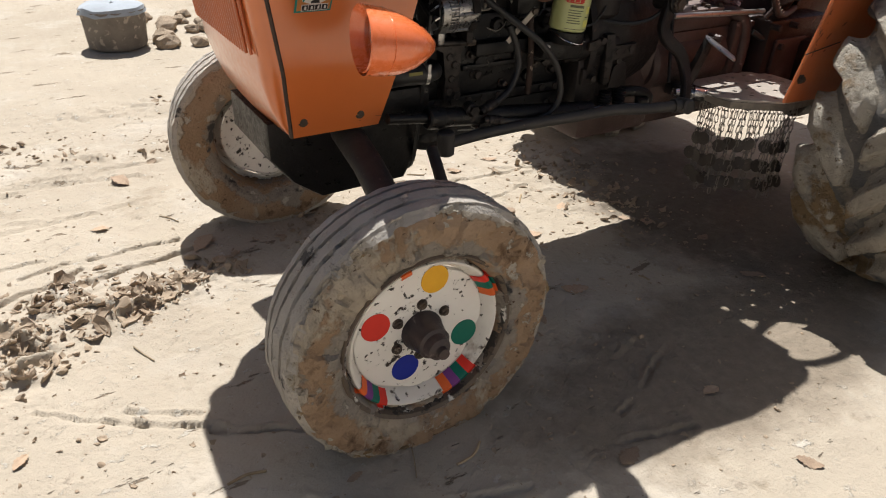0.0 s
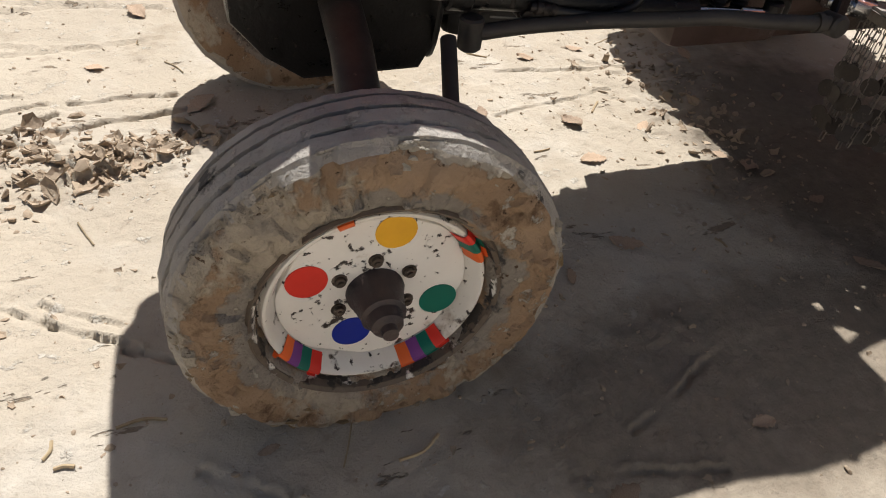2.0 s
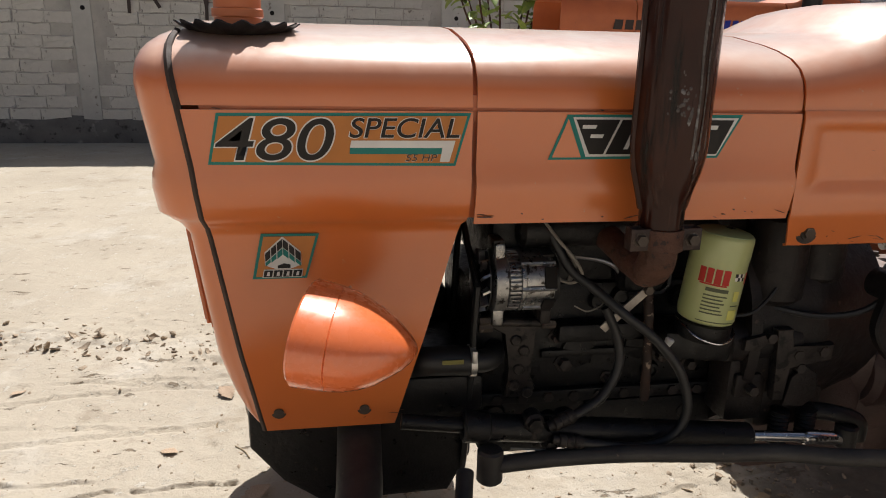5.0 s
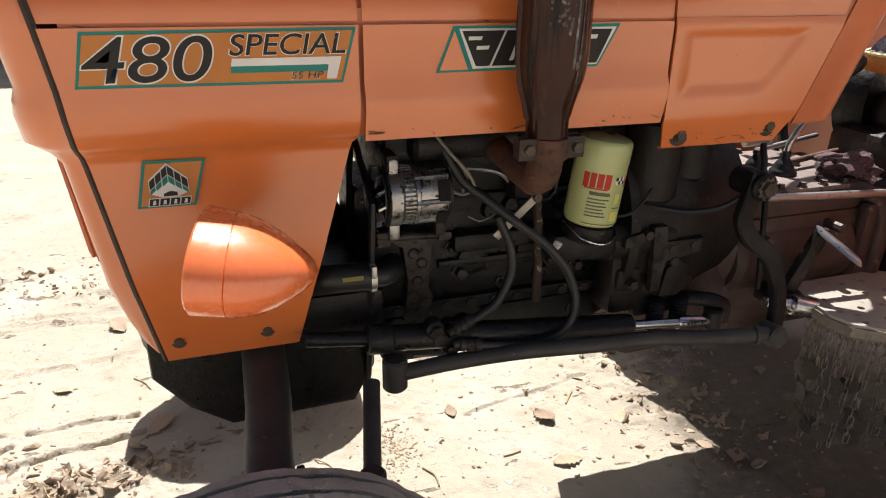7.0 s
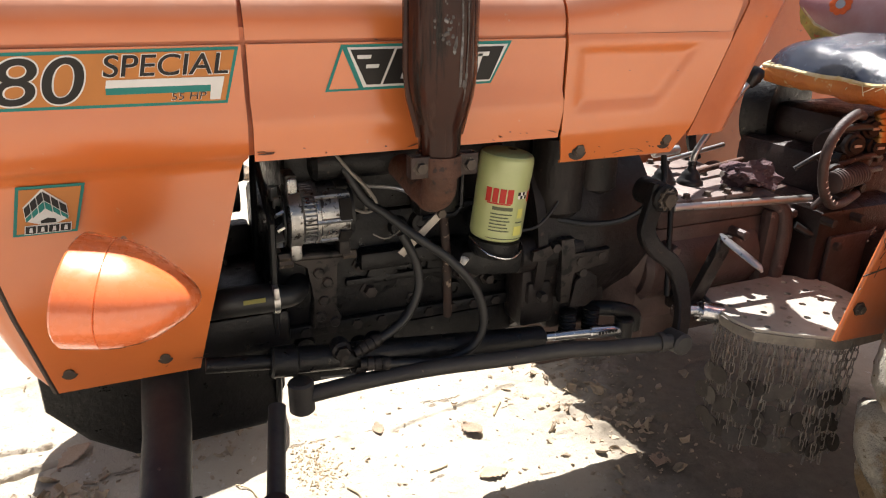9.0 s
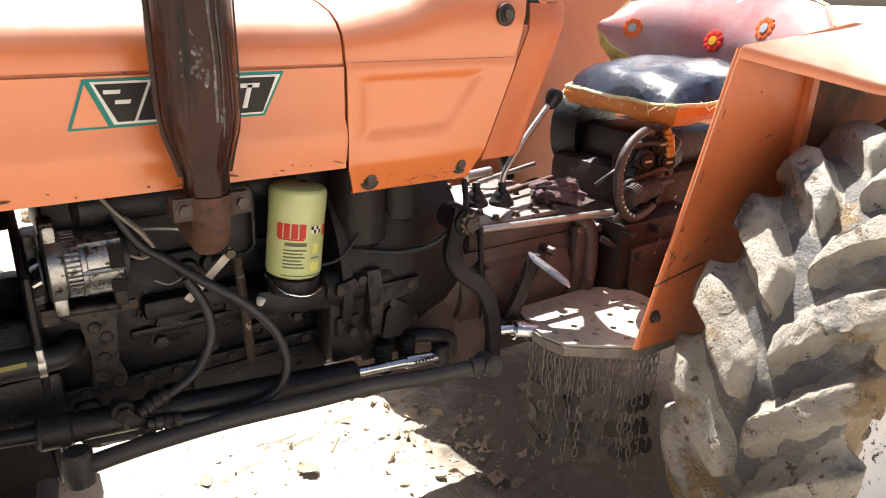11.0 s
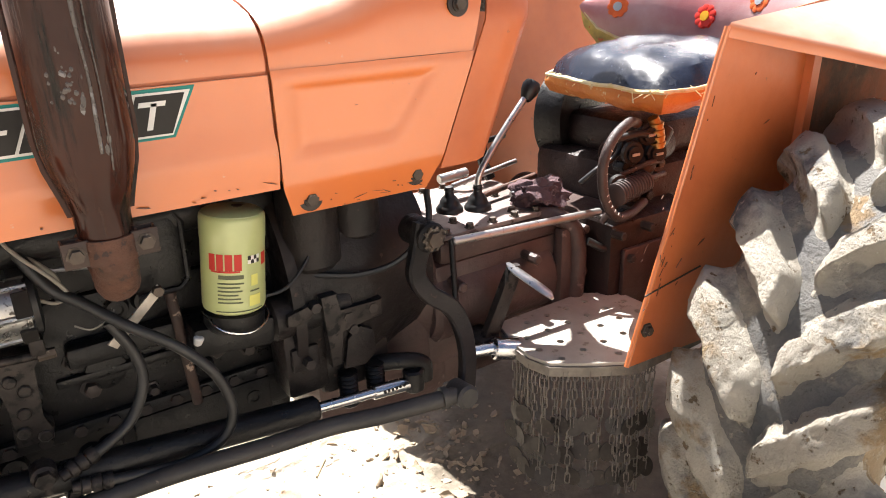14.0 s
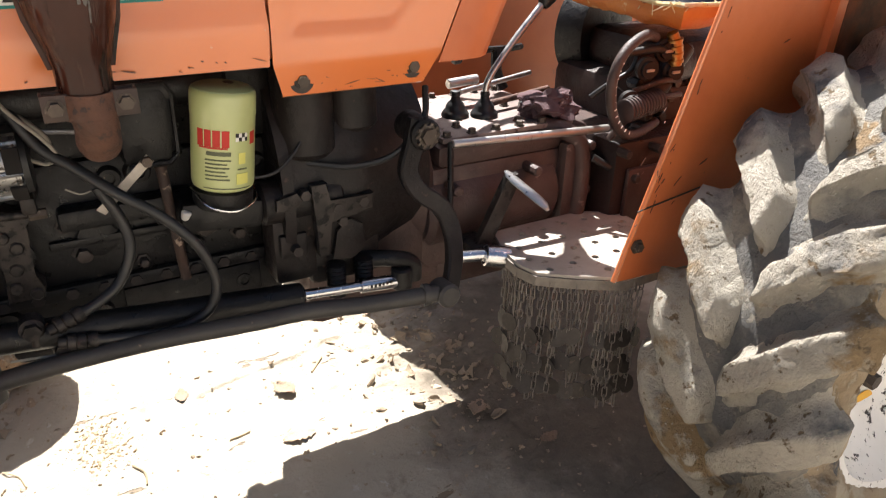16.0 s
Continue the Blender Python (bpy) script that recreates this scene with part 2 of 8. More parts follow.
def ring_frame(d):
    d = Vector(d).normalized()
    a = Vector((0, 0, 1)) if abs(d.z) < 0.9 else Vector((1, 0, 0))
    u = d.cross(a).normalized()
    return u, d.cross(u).normalized()


def lathe(bm, origin, axis, profile, seg=32, closed=False):
    """Turn (distance along the axis, radius) pairs round the axis."""
    axis = Vector(axis).normalized()
    u, w = ring_frame(axis)
    rings = []
    for s, r in profile:
        c = Vector(origin) + axis * s
        if r < 1e-5:
            rings.append([bm.verts.new(c)])
        else:
            rings.append([bm.verts.new(c + (u * math.cos(2 * math.pi * k / seg) + w * math.sin(2 * math.pi * k / seg)) * r) for k in range(seg)])
    pairs = list(zip(rings, rings[1:])) + ([(rings[-1], rings[0])] if closed else [])
    for a, b in pairs:
        for k in range(seg):
            j = (k + 1) % seg
            q = [a[k % len(a)], a[j % len(a)], b[j % len(b)], b[k % len(b)]]
            q = list(dict.fromkeys(q))
            if len(q) > 2:
                bm.faces.new(q)
    return bm


def cyl(bm, p0, p1, r0, r1=None, seg=20, bevel=0.0):
    d = Vector(p1) - Vector(p0)
    r1 = r0 if r1 is None else r1
    b = min(bevel, r0 * 0.5, r1 * 0.5, d.length * 0.4)
    prof = [(0, 0), (0, r0 - b), (b, r0), (d.length - b, r1), (d.length, r1 - b), (d.length, 0)] if b else [(0, 0), (0, r0), (d.length, r1), (d.length, 0)]
    return lathe(bm, p0, d, prof, seg)


def smooth_path(pts, n=8):
    """A Catmull-Rom curve through the points."""
    p = [Vector(q) for q in pts]
    p = [p[0] * 2 - p[1]] + p + [p[-1] * 2 - p[-2]]
    out = []
    for i in range(1, len(p) - 2):
        for k in range(n):
            t = k / n
            a, b, c, d = p[i - 1], p[i], p[i + 1], p[i + 2]
            out.append(0.5 * ((2 * b) + (c - a) * t + (2 * a - 5 * b + 4 * c - d) * t * t + (3 * b - a - 3 * c + d) * t ** 3))
    return out + [p[-2]]


def tube(bm, pts, r, seg=10, curve=True, n=8, closed=False):
    path = smooth_path(pts, n) if curve else [Vector(q) for q in pts]
    rad = r if callable(r) else (lambda s: r)
    rings, up = [], None
    for i, c in enumerate(path):
        if closed:
            d = path[(i + 1) % len(path)] - path[i - 1]
        else:
            d = path[min(i + 1, len(path) - 1)] - path[max(i - 1, 0)]
        d.normalize()
        if up is None:
            u, w = ring_frame(d)
        else:
            u = (up - d * up.dot(d)).normalized()
            w = d.cross(u)
        up = u
        rr = rad(i / (len(path) - 1))
        rings.append([bm.verts.new(c + (u * math.cos(2 * math.pi * k / seg) + w * math.sin(2 * math.pi * k / seg)) * rr) for k in range(seg)])
    for a, b in list(zip(rings, rings[1:])) + ([(rings[-1], rings[0])] if closed else []):
        for k in range(seg):
            j = (k + 1) % seg
            bm.faces.new((a[k], a[j], b[j], b[k]))
    if not closed:
        bm.faces.new(rings[0][::-1])
        bm.faces.new(rings[-1])
    return bm


def prism(bm, poly, axis, a, b, bevel=0.0):
    """A flat outline (pairs in the two other axes) with thickness from a to b along the axis."""
    def at(p, v):
        q = list(p)
        q.insert("xyz".index(axis), v)
        return bm.verts.new(q)
    lo, hi = [at(p, a) for p in poly], [at(p, b) for p in poly]
    fs = [bm.faces.new(lo), bm.faces.new(hi[::-1])]
    for i in range(len(poly)):
        j = (i + 1) % len(poly)
        fs.append(bm.faces.new((lo[i], hi[i], hi[j], lo[j])))
    if bevel:
        es = {e for f in fs[:2] for e in f.edges}
        bmesh.ops.bevel(bm, geom=list(es), offset=bevel, segments=2, affect="EDGES", profile=0.5)
    return bm


def loft(bm, rows):
    """Skin a grid of points."""
    vs = [[bm.verts.new(p) for p in row] for row in rows]
    for a, b in zip(vs, vs[1:]):
        for k in range(len(a) - 1):
            bm.faces.new((a[k], a[k + 1], b[k + 1], b[k]))
    return bm


def thicken(bm, t):
    """Give an open skin thickness."""
    bmesh.ops.recalc_face_normals(bm, faces=bm.faces)
    bmesh.ops.solidify(bm, geom=list(bm.faces), thickness=t)
    return bm


B = bmesh.new
RUNS = surf("pale_paint_run", (0.07, 0.055, 0.05), (0.035, 0.026, 0.023), 30, (0.15, 0.14, 0.14), 50, 0.6, 0.2, 0.35, bump=0.1)
# pale surface of the added wall, tuned for the light it throws back
BOUNCE = surf("pale_bounce_wall", (0.62, 0.58, 0.52), (0.50, 0.46, 0.41), 1.2, (0.36, 0.32, 0.28), 8, 0.6, 0.9, 1.0, bump=0.4, bump_scale=20)
MORTAR = surf("wall_mortar", (0.46, 0.44, 0.41), (0.34, 0.32, 0.30), 3, (0.30, 0.28, 0.26), 14, 0.62, 0.9, 1.0, bump=0.5, bump_scale=40)
DARKTRIM = surf("cracked_trim", (0.035, 0.022, 0.016), (0.06, 0.035, 0.025), 20, (0.42, 0.33, 0.24), 30, 0.7, 0.7, 0.9, bump=0.3)
BOLT = surf("dull_bolt", (0.085, 0.065, 0.05), (0.055, 0.043, 0.035), 40, (0.2, 0.17, 0.14), 90, 0.6, 0.5, 0.7, 0.5, bump=0.1)
BOLTD = surf("greasy_washer", (0.022, 0.017, 0.015), (0.040, 0.030, 0.025), 40, (0.12, 0.09, 0.07), 90, 0.66, 0.55, 0.75, 0.2, bump=0.1)
POD = surf("glossy_orange_paint", (0.80, 0.19, 0.06), (0.74, 0.165, 0.05), 5, (0.68, 0.24, 0.12), 60, 0.7, 0.2, 0.34, bump=0.02, bump_scale=25, coat=0.7)
GLASSY = surf("lamp_glass", (0.55, 0.53, 0.48), (0.42, 0.40, 0.36), 15, None, 40, 0.6, 0.12, 0.25, 0.3, bump=0.05)
CHROME = surf("chrome_rod", (0.62, 0.62, 0.63), (0.5, 0.5, 0.51), 20, (0.2, 0.16, 0.13), 70, 0.68, 0.14, 0.3, 1.0, bump=0.02)
SANDY = layered("sandy_mud_on_tyre", (0.47, 0.43, 0.36), (0.34, 0.305, 0.25), 5, [((0.13, 0.133, 0.138), 4.5, 0.555, 0.10, -0.5), ((0.29, 0.205, 0.115), 4, 0.545, 0.05, 0.7), ((0.50, 0.455, 0.38), 14, 0.57, 0.06, 0.7), ((0.20, 0.145, 0.09), 34, 0.60, 0.04, -0.9), ((0.55, 0.51, 0.44), 60, 0.63, 0.04, 0.5)], 0.95, 2.2, 110)
WALLMUD = layered("mud_on_tyre_wall", (0.30, 0.225, 0.14), (0.385, 0.31, 0.22), 5, [((0.095, 0.098, 0.104), 4.5, 0.585, 0.06, -0.9), ((0.46, 0.395, 0.30), 6, 0.53, 0.03, 1.0), ((0.19, 0.125, 0.065), 11, 0.575, 0.04, 0.5), ((0.52, 0.46, 0.37), 22, 0.61, 0.03, 0.8)], 0.94, 1.6, 110)
STEP = surf("dusty_step_plate", (0.27, 0.24, 0.205), (0.36, 0.325, 0.28), 9, (0.18, 0.15, 0.12), 30, 0.62, 0.55, 0.75, 0.1, bump=0.12)
CHAIN = surf("dull_chain", (0.13, 0.115, 0.10), (0.20, 0.175, 0.15), 30, (0.2, 0.165, 0.13), 80, 0.64, 0.42, 0.62, 0.5, bump=0.1)
VINYL = surf("dark_blue_vinyl", (0.008, 0.011, 0.020), (0.014, 0.019, 0.034), 9, (0.08, 0.08, 0.09), 30, 0.70, 0.16, 0.30, bump=0.5, bump_scale=11)
VINYLO = surf("torn_orange_vinyl", (0.55, 0.20, 0.035), (0.42, 0.11, 0.02), 9, (0.62, 0.50, 0.30), 22, 0.62, 0.42, 0.6, bump=0.5, bump_scale=30)
RED_D, YEL_D = plain("red_sticker", (0.70, 0.035, 0.02), 0.4), plain("yellow_sticker", (0.80, 0.42, 0.02), 0.4)
GRN_D, BLU_D = plain("green_sticker", (0.005, 0.14, 0.10), 0.4), plain("blue_sticker", (0.01, 0.025, 0.28), 0.4)
ORA_D, PUR_D = plain("orange_stripe", (0.75, 0.14, 0.03), 0.45), plain("purple_stripe", (0.19, 0.05, 0.25), 0.45)
ENGGREY = surf("oily_grey_casting", (0.045, 0.038, 0.034), (0.018, 0.015, 0.014), 14, (0.008, 0.007, 0.007), 40, 0.54, 0.3, 0.6, 0.3, bump=0.25, spec=0.25)
ENGDARK = surf("greasy_dark_casting", (0.0095, 0.0085, 0.0084), (0.021, 0.0165, 0.0155), 9, (0.06, 0.04, 0.032), 45, 0.65, 0.28, 0.6, 0.05, bump=0.3, spec=0.2)
CLAMPM = surf("greasy_clamp_steel", (0.04, 0.024, 0.019), (0.022, 0.015, 0.013), 20, (0.14, 0.11, 0.09), 60, 0.64, 0.4, 0.6, 0.4, bump=0.15)
STRAPM = surf("bare_strap", (0.40, 0.36, 0.31), (0.28, 0.25, 0.22), 25, (0.12, 0.10, 0.08), 60, 0.66, 0.45, 0.6, 0.5, bump=0.1)
FILTER = surf("pale_green_enamel", (0.41, 0.45, 0.20), (0.36, 0.39, 0.17), 8, (0.32, 0.34, 0.16), 60, 0.72, 0.3, 0.42, bump=0.02, coat=0.4)
FCAP = plain("green_cap_enamel", (0.30, 0.36, 0.19), 0.25)
CABLE = plain("pale_cable", (0.22, 0.20, 0.17), 0.6)
RUSTB = surf("rust_streaked_tube", (0.055, 0.030, 0.022), (0.022, 0.018, 0.016), 22, (0.34, 0.26, 0.20), 40, 0.60, 0.6, 0.8, 0.3, bump=0.2)
AXLE = surf("dusty_black_paint", (0.022, 0.02, 0.019), (0.04, 0.035, 0.03), 7, (0.13, 0.10, 0.08), 45, 0.68, 0.5, 0.7, bump=0.15)
COVERM = surf("dusty_cover_plate", (0.24, 0.20, 0.18), (0.16, 0.12, 0.11), 10, (0.06, 0.04, 0.035), 35, 0.6, 0.45, 0.65, 0.5, bump=0.15)
RAG = surf("mauve_rag", (0.11, 0.060, 0.066), (0.055, 0.028, 0.032), 16, (0.26, 0.19, 0.19), 40, 0.62, 0.85, 0.95, bump=0.9, bump_scale=45)
HOLE = plain("dark_hole", (0.012, 0.010, 0.009), 0.8)
DISC = surf("dull_disc", (0.042, 0.033, 0.027), (0.028, 0.022, 0.018), 25, (0.08, 0.06, 0.048), 50, 0.63, 0.5, 0.7, 0.2, bump=0.12)
PIPING = surf("frayed_piping", (0.55, 0.42, 0.18), (0.62, 0.55, 0.38), 40, (0.35, 0.12, 0.05), 60, 0.66, 0.7, 0.9, bump=0.3)
HOSEB = surf("braided_hose", (0.032, 0.019, 0.016), (0.05, 0.03, 0.026), 30, None, 60, 0.6, 0.45, 0.6, bump=0.3, bump_scale=160)
BRASS = surf("brass", (0.42, 0.24, 0.08), (0.30, 0.16, 0.05), 30, None, 60, 0.6, 0.32, 0.45, 0.8, bump=0.05)
GRIPM = surf("dark_rubber_grip", (0.045, 0.026, 0.022), (0.028, 0.018, 0.016), 20, None, 60, 0.6, 0.5, 0.65, bump=0.1)
BACKM = surf("flowered_vinyl", (0.36, 0.13, 0.13), (0.43, 0.27, 0.26), 5.5, (0.34, 0.40, 0.40), 9, 0.62, 0.3, 0.42, bump=0.15, bump_scale=20, coat=0.3)
FRINGE = surf("patterned_band", (0.50, 0.38, 0.10), (0.16, 0.15, 0.05), 18, (0.45, 0.10, 0.04), 30, 0.62, 0.5, 0.65, bump=0.3)
PINK = plain("pink_paint", (0.65, 0.20, 0.16))
BOXM = surf("grey_box_paint", (0.20, 0.17, 0.13), (0.14, 0.12, 0.10), 10, (0.3, 0.25, 0.2), 40, 0.64, 0.6, 0.8, 0.1, bump=0.1)
GRNCLOTH, CLOTH = plain("green_cloth", (0.10, 0.26, 0.10), 0.8), plain("pale_cloth", (0.55, 0.52, 0.46), 0.85)
CLOTHB = plain("pale_blue_cloth", (0.38, 0.42, 0.46), 0.85)
TUBM = surf("muddy_grey_tub", (0.20, 0.175, 0.145), (0.14, 0.12, 0.10), 9, (0.36, 0.31, 0.25), 22, 0.58, 0.75, 0.9, bump=0.2)
PILLAR = surf("weathered_concrete", (0.52, 0.51, 0.48), (0.40, 0.39, 0.37), 2.5, (0.22, 0.20, 0.18), 9, 0.64, 0.9, 1.0, bump=0.3)
VALLEY = layered("grey_rubber_with_mud", (0.25, 0.235, 0.21), (0.15, 0.147, 0.142), 6, [((0.37, 0.33, 0.27), 9, 0.52, 0.10, 0.5), ((0.29, 0.205, 0.12), 6, 0.575, 0.05, 0.9), ((0.47, 0.425, 0.35), 26, 0.60, 0.04, 0.7), ((0.05, 0.05, 0.052), 15, 0.62, 0.05, -0.6)], 0.93, 2.2, 110)
ARCHBROWN = layered("dark_brown_orange", (0.20, 0.062, 0.024), (0.12, 0.05, 0.028), 5, [((0.075, 0.045, 0.03), 4, 0.47, 0.12, 0.3), ((0.14, 0.10, 0.07), 18, 0.60, 0.05, 0.4)], 0.8, 0.3, 80)


# ---- ground ----
CY = 1.84          # the tractor's middle plane


def churned(x, y):
    """How much the soil is torn up: a torn bank beyond the front wheel, ruts to its side."""
    c = 0.4 * math.exp(-((x - 1.8) / 0.22) ** 2 - ((y - 2.1) / 0.5) ** 2) if 1.2 < x < 2.4 else 0.0
    for px, py, rx, ry, k in ((-0.05, 2.17, 0.10, 0.07, 0.8), (0.08, 2.02, 0.12, 0.06, 1.0), (0.20, 2.09, 0.10, 0.06, 0.9), (0.33, 2.13, 0.11, 0.05, 0.9), (-0.17, 2.0, 0.07, 0.10, 0.8), (-0.20, 1.86, 0.10, 0.05, 0.7),
                              (-0.40, 1.80, 0.14, 0.16, 0.6), (-0.77, 3.52, 0.26, 0.09, 0.7), (-0.24, 3.46, 0.24, 0.08, 0.7), (0.1, 3.2, 0.22, 0.08, 0.6), (0.4, 3.75, 0.6, 0.12, 0.4), (1.2, 1.25, 0.10, 0.06, 0.3), (0.75, 0.92, 0.10, 0.06, 0.35), (0.85, 2.25, 0.25, 0.10, 0.25)):
        if abs(x - px) < 2.4 * rx and abs(y - py) < 2.4 * ry:
            c += k * math.exp(-((x - px) / rx) ** 2 - ((y - py) / ry) ** 2)
    return c


# thin wheel cuts and scrapes in the crust: from, to, width, depth
CUTS = [(-0.15, 1.69, -0.02, 1.59, 0.006, 0.012), (-0.02, 1.59, 0.04, 1.55, 0.007, 0.014), (0.04, 1.55, 0.19, 1.45, 0.008, 0.020), (0.19, 1.45, 0.36, 1.35, 0.009, 0.020), (0.03, 1.60, 0.15, 1.52, 0.008, 0.015), (-0.22, 2.10, -0.13, 1.94, 0.016, 0.026), (-0.24, 1.86, -0.12, 1.91, 0.016, 0.026),
        (-0.14, 2.34, -0.03, 2.37, 0.008, 0.014), (0.05, 2.36, 0.30, 2.37, 0.008, 0.015), (-0.20, 2.22, 0.0, 2.30, 0.010, 0.018), (0.0, 2.22, 0.33, 2.28, 0.010, 0.018), (-0.45, 2.75, 0.1, 2.69, 0.009, 0.016), (-0.33, 3.06, 0.28, 2.94, 0.010, 0.016), (-0.40, 3.12, 0.20, 3.02, 0.008, 0.012), (-0.6, 2.62, 0.3, 2.72, 0.010, 0.014), (-0.9, 2.86, 0.1, 3.0, 0.012, 0.016), (-0.5, 3.05, 0.45, 3.05, 0.012, 0.014),
        (-0.8, 2.45, -0.1, 2.42, 0.010, 0.014), (0.9, 0.98, 1.15, 0.93, 0.010, 0.014), (1.05, 1.05, 1.30, 1.16, 0.009, 0.012), (0.55, 1.02, 0.70, 0.97, 0.010, 0.012), (1.2, 2.1, 1.6, 2.18, 0.008, 0.010),
        (1.3, 2.35, 1.75, 2.30, 0.008, 0.012), (0.3, 1.15, 0.42, 1.07, 0.012, 0.014), (0.42, 1.07, 0.40, 1.0, 0.012, 0.014), (-0.6, 1.3, -0.1, 1.22, 0.008, 0.012), (-0.4, 1.05, 0.05, 1.12, 0.007, 0.010)]


def ground_z(x, y):
    """Height of the mud, in drawing units."""
    n = noise.noise
    z = 0.011 * n((x * 1.3, y * 1.3, 0)) + 0.006 * n((x * 5, y * 5, 3)) + 0.0026 * n((x * 17, y * 17, 7)) + 0.0016 * n((x * 45, y * 45, 9)) + 0.0035 * max(0.0, n((x * 12, y * 26, 13)) - 0.25)
    c = churned(x, y)
    if c > 0.02:
        wx, wy = x + 0.05 * n((x * 8, y * 8, 30)), y + 0.05 * n((x * 8, y * 8, 40))
        flake = n((wx * 14, wy * 19, 2))
        z += c * (0.022 * (1 - abs(n((wx * 6, wy * 8, 1)))) ** 3 + (0.030 if flake > 0.05 else 0.0) * (0.6 + 0.8 * n((wx * 9, wy * 9, 6))) + 0.016 * n((wx * 33, wy * 33, 4)) - 0.014)
    for x0, y0, x1, y1, w, d in CUTS:
        if min(x0, x1) - 0.1 < x < max(x0, x1) + 0.1 and min(y0, y1) - 0.1 < y < max(y0, y1) + 0.1:
            ux, uy = x1 - x0, y1 - y0
            l = math.hypot(ux, uy)
            s = ((x - x0) * ux + (y - y0) * uy) / l
            o = ((x - x0) * -uy + (y - y0) * ux) / l + 0.012 * n((s * 9, x0 * 7, 0)) + 0.006 * n((s * 40, y0 * 7, 3))
            w = w * (0.62 + 0.3 * n((s * 25, x0, 5)))
            if -0.02 < s < l + 0.02 and abs(o) < 4 * w:
                k = min(1.0, max(0.0, 0.75 + 1.2 * n((s * 11, x1 * 5, 8))))
                z += d * k * (-math.exp(-(o / w) ** 2) + 0.6 * math.exp(-((o - 2 * w) / w) ** 2))
    cr = abs(n((x * 2.6 + 7, y * 3.4, 11)))
    if cr < 0.035:
        z -= 0.007 * (1 - cr / 0.035) * max(0, n((x * 1.1, y * 1.1, 20)) + 0.25)
    # earth bank under the tractor parked behind
    z += 0.31 * min(1.0, max(0.0, (y - 3.9) / 0.5)) * min(1.0, max(0.0, (x - 1.55) / 0.35)) if y < 9 else 0.31 * max(0.0, 1 - (y - 9) / 0.5) * min(1.0, max(0.0, (x - 1.55) / 0.35))
    return z


def spread(lo, hi, step, lo2, hi2, step2, far):
    v = list(np.arange(lo2, lo, step2)) + list(np.arange(lo, hi, step)) + list(np.arange(hi, hi2, step2))
    d, a, b = step2, v[0], v[-1]
    while b < far:
        d *= 1.3
        a, b = a - d, b + d
        v = [a] + v + [b]
    return v


gx, gy = spread(-0.40, 1.60, 0.0055, -1.3, 2.4, 0.012, 350), spread(0.88, 2.45, 0.0055, 0.7, 3.8, 0.012, 350)
gm = bpy.data.meshes.new("ground")
gv = [(x * K, y * K, K * ground_z(x, y) if -9 < x < 9 and -5 < y < 14 else 0.0) for y in gy for x in gx]
w_ = len(gx)
gm.from_pydata(gv, [], [(j * w_ + i, j * w_ + i + 1, (j + 1) * w_ + i + 1, (j + 1) * w_ + i) for j in range(len(gy) - 1) for i in range(w_ - 1)])
gm.shade_smooth()
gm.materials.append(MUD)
tagged(new("ground", gm), "pale dried mud yard with ruts, churned soil and painted shade", "ground", kind="structure")

# ---- boundary wall ----
WALL_Y, WALL_H = 9.75, 3.3
bm = B()
box(bm, (-12, WALL_Y + 0.012, -0.1), (14, WALL_Y + 0.22, WALL_H))
wall = tagged(part("wall_north", bm, MORTAR, smooth=False), "rough whitewashed brick boundary wall with concrete pillars", "wall", kind="structure")

# unseen wall, added to throw light on the tractor's near side
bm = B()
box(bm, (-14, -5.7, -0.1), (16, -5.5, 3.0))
tagged(part("wall_south", bm, BOUNCE, smooth=False), "unseen pale wall added to bounce light onto the tractor", "wall", kind="structure")

# ---- tractor: bonnet ----
tractor = thing("tractor", (1.5, CY, 0), "orange farm tractor with muddy tyres standing in a mud yard", "tractor")

Z_SIDE = [0.585, 0.62, 0.70, 0.735, 0.76, 0.93, 0.945, 0.965, 1.0, 1.02, 1.035, 1.113, 1.135, 1.155, 1.172, 1.186, 1.198, 1.207]
W_SIDE = [0.203, 0.214, 0.238, 0.250, 0.254, 0.265, 0.270, 0.298, 0.309, 0.309, 0.305, 0.305, 0.3035, 0.297, 0.283, 0.260, 0.222, 0.18]


def hood_side(z):
    return float(np.interp(z, Z_SIDE, W_SIDE))


def nose_x(z):
    return float(np.interp(z, [0.585, 0.61, 0.66, 0.70, 0.735, 0.76, 0.93, 0.945, 0.965, 1.01, 1.035, 1.14, 1.165, 1.185, 1.20, 1.21],
                           [0.470, 0.450, 0.428, 0.416, 0.408, 0.406, 0.385, 0.372, 0.345, 0.341, 0.350, 0.331, 0.333, 0.341, 0.356, 0.372]))


def seam_x(z):
    return float(np.interp(z, [0.585, 0.735, 0.95, 1.014, 1.11, 1.19, 1.24], [0.484, 0.462, 0.428, 0.423, 0.408, 0.393, 0.388]))


def rear_x(z):
    return float(np.interp(z, [0.585, 0.735, 0.945, 0.953, 1.12], [0.693, 0.727, 0.783, 0.789, 0.789]))


ZS = [0.585, 0.60, 0.62, 0.66, 0.70, 0.735, 0.76, 0.82, 0.88, 0.93, 0.945, 0.955, 0.965, 0.985, 1.0, 1.02, 1.035, 1.07, 1.109]


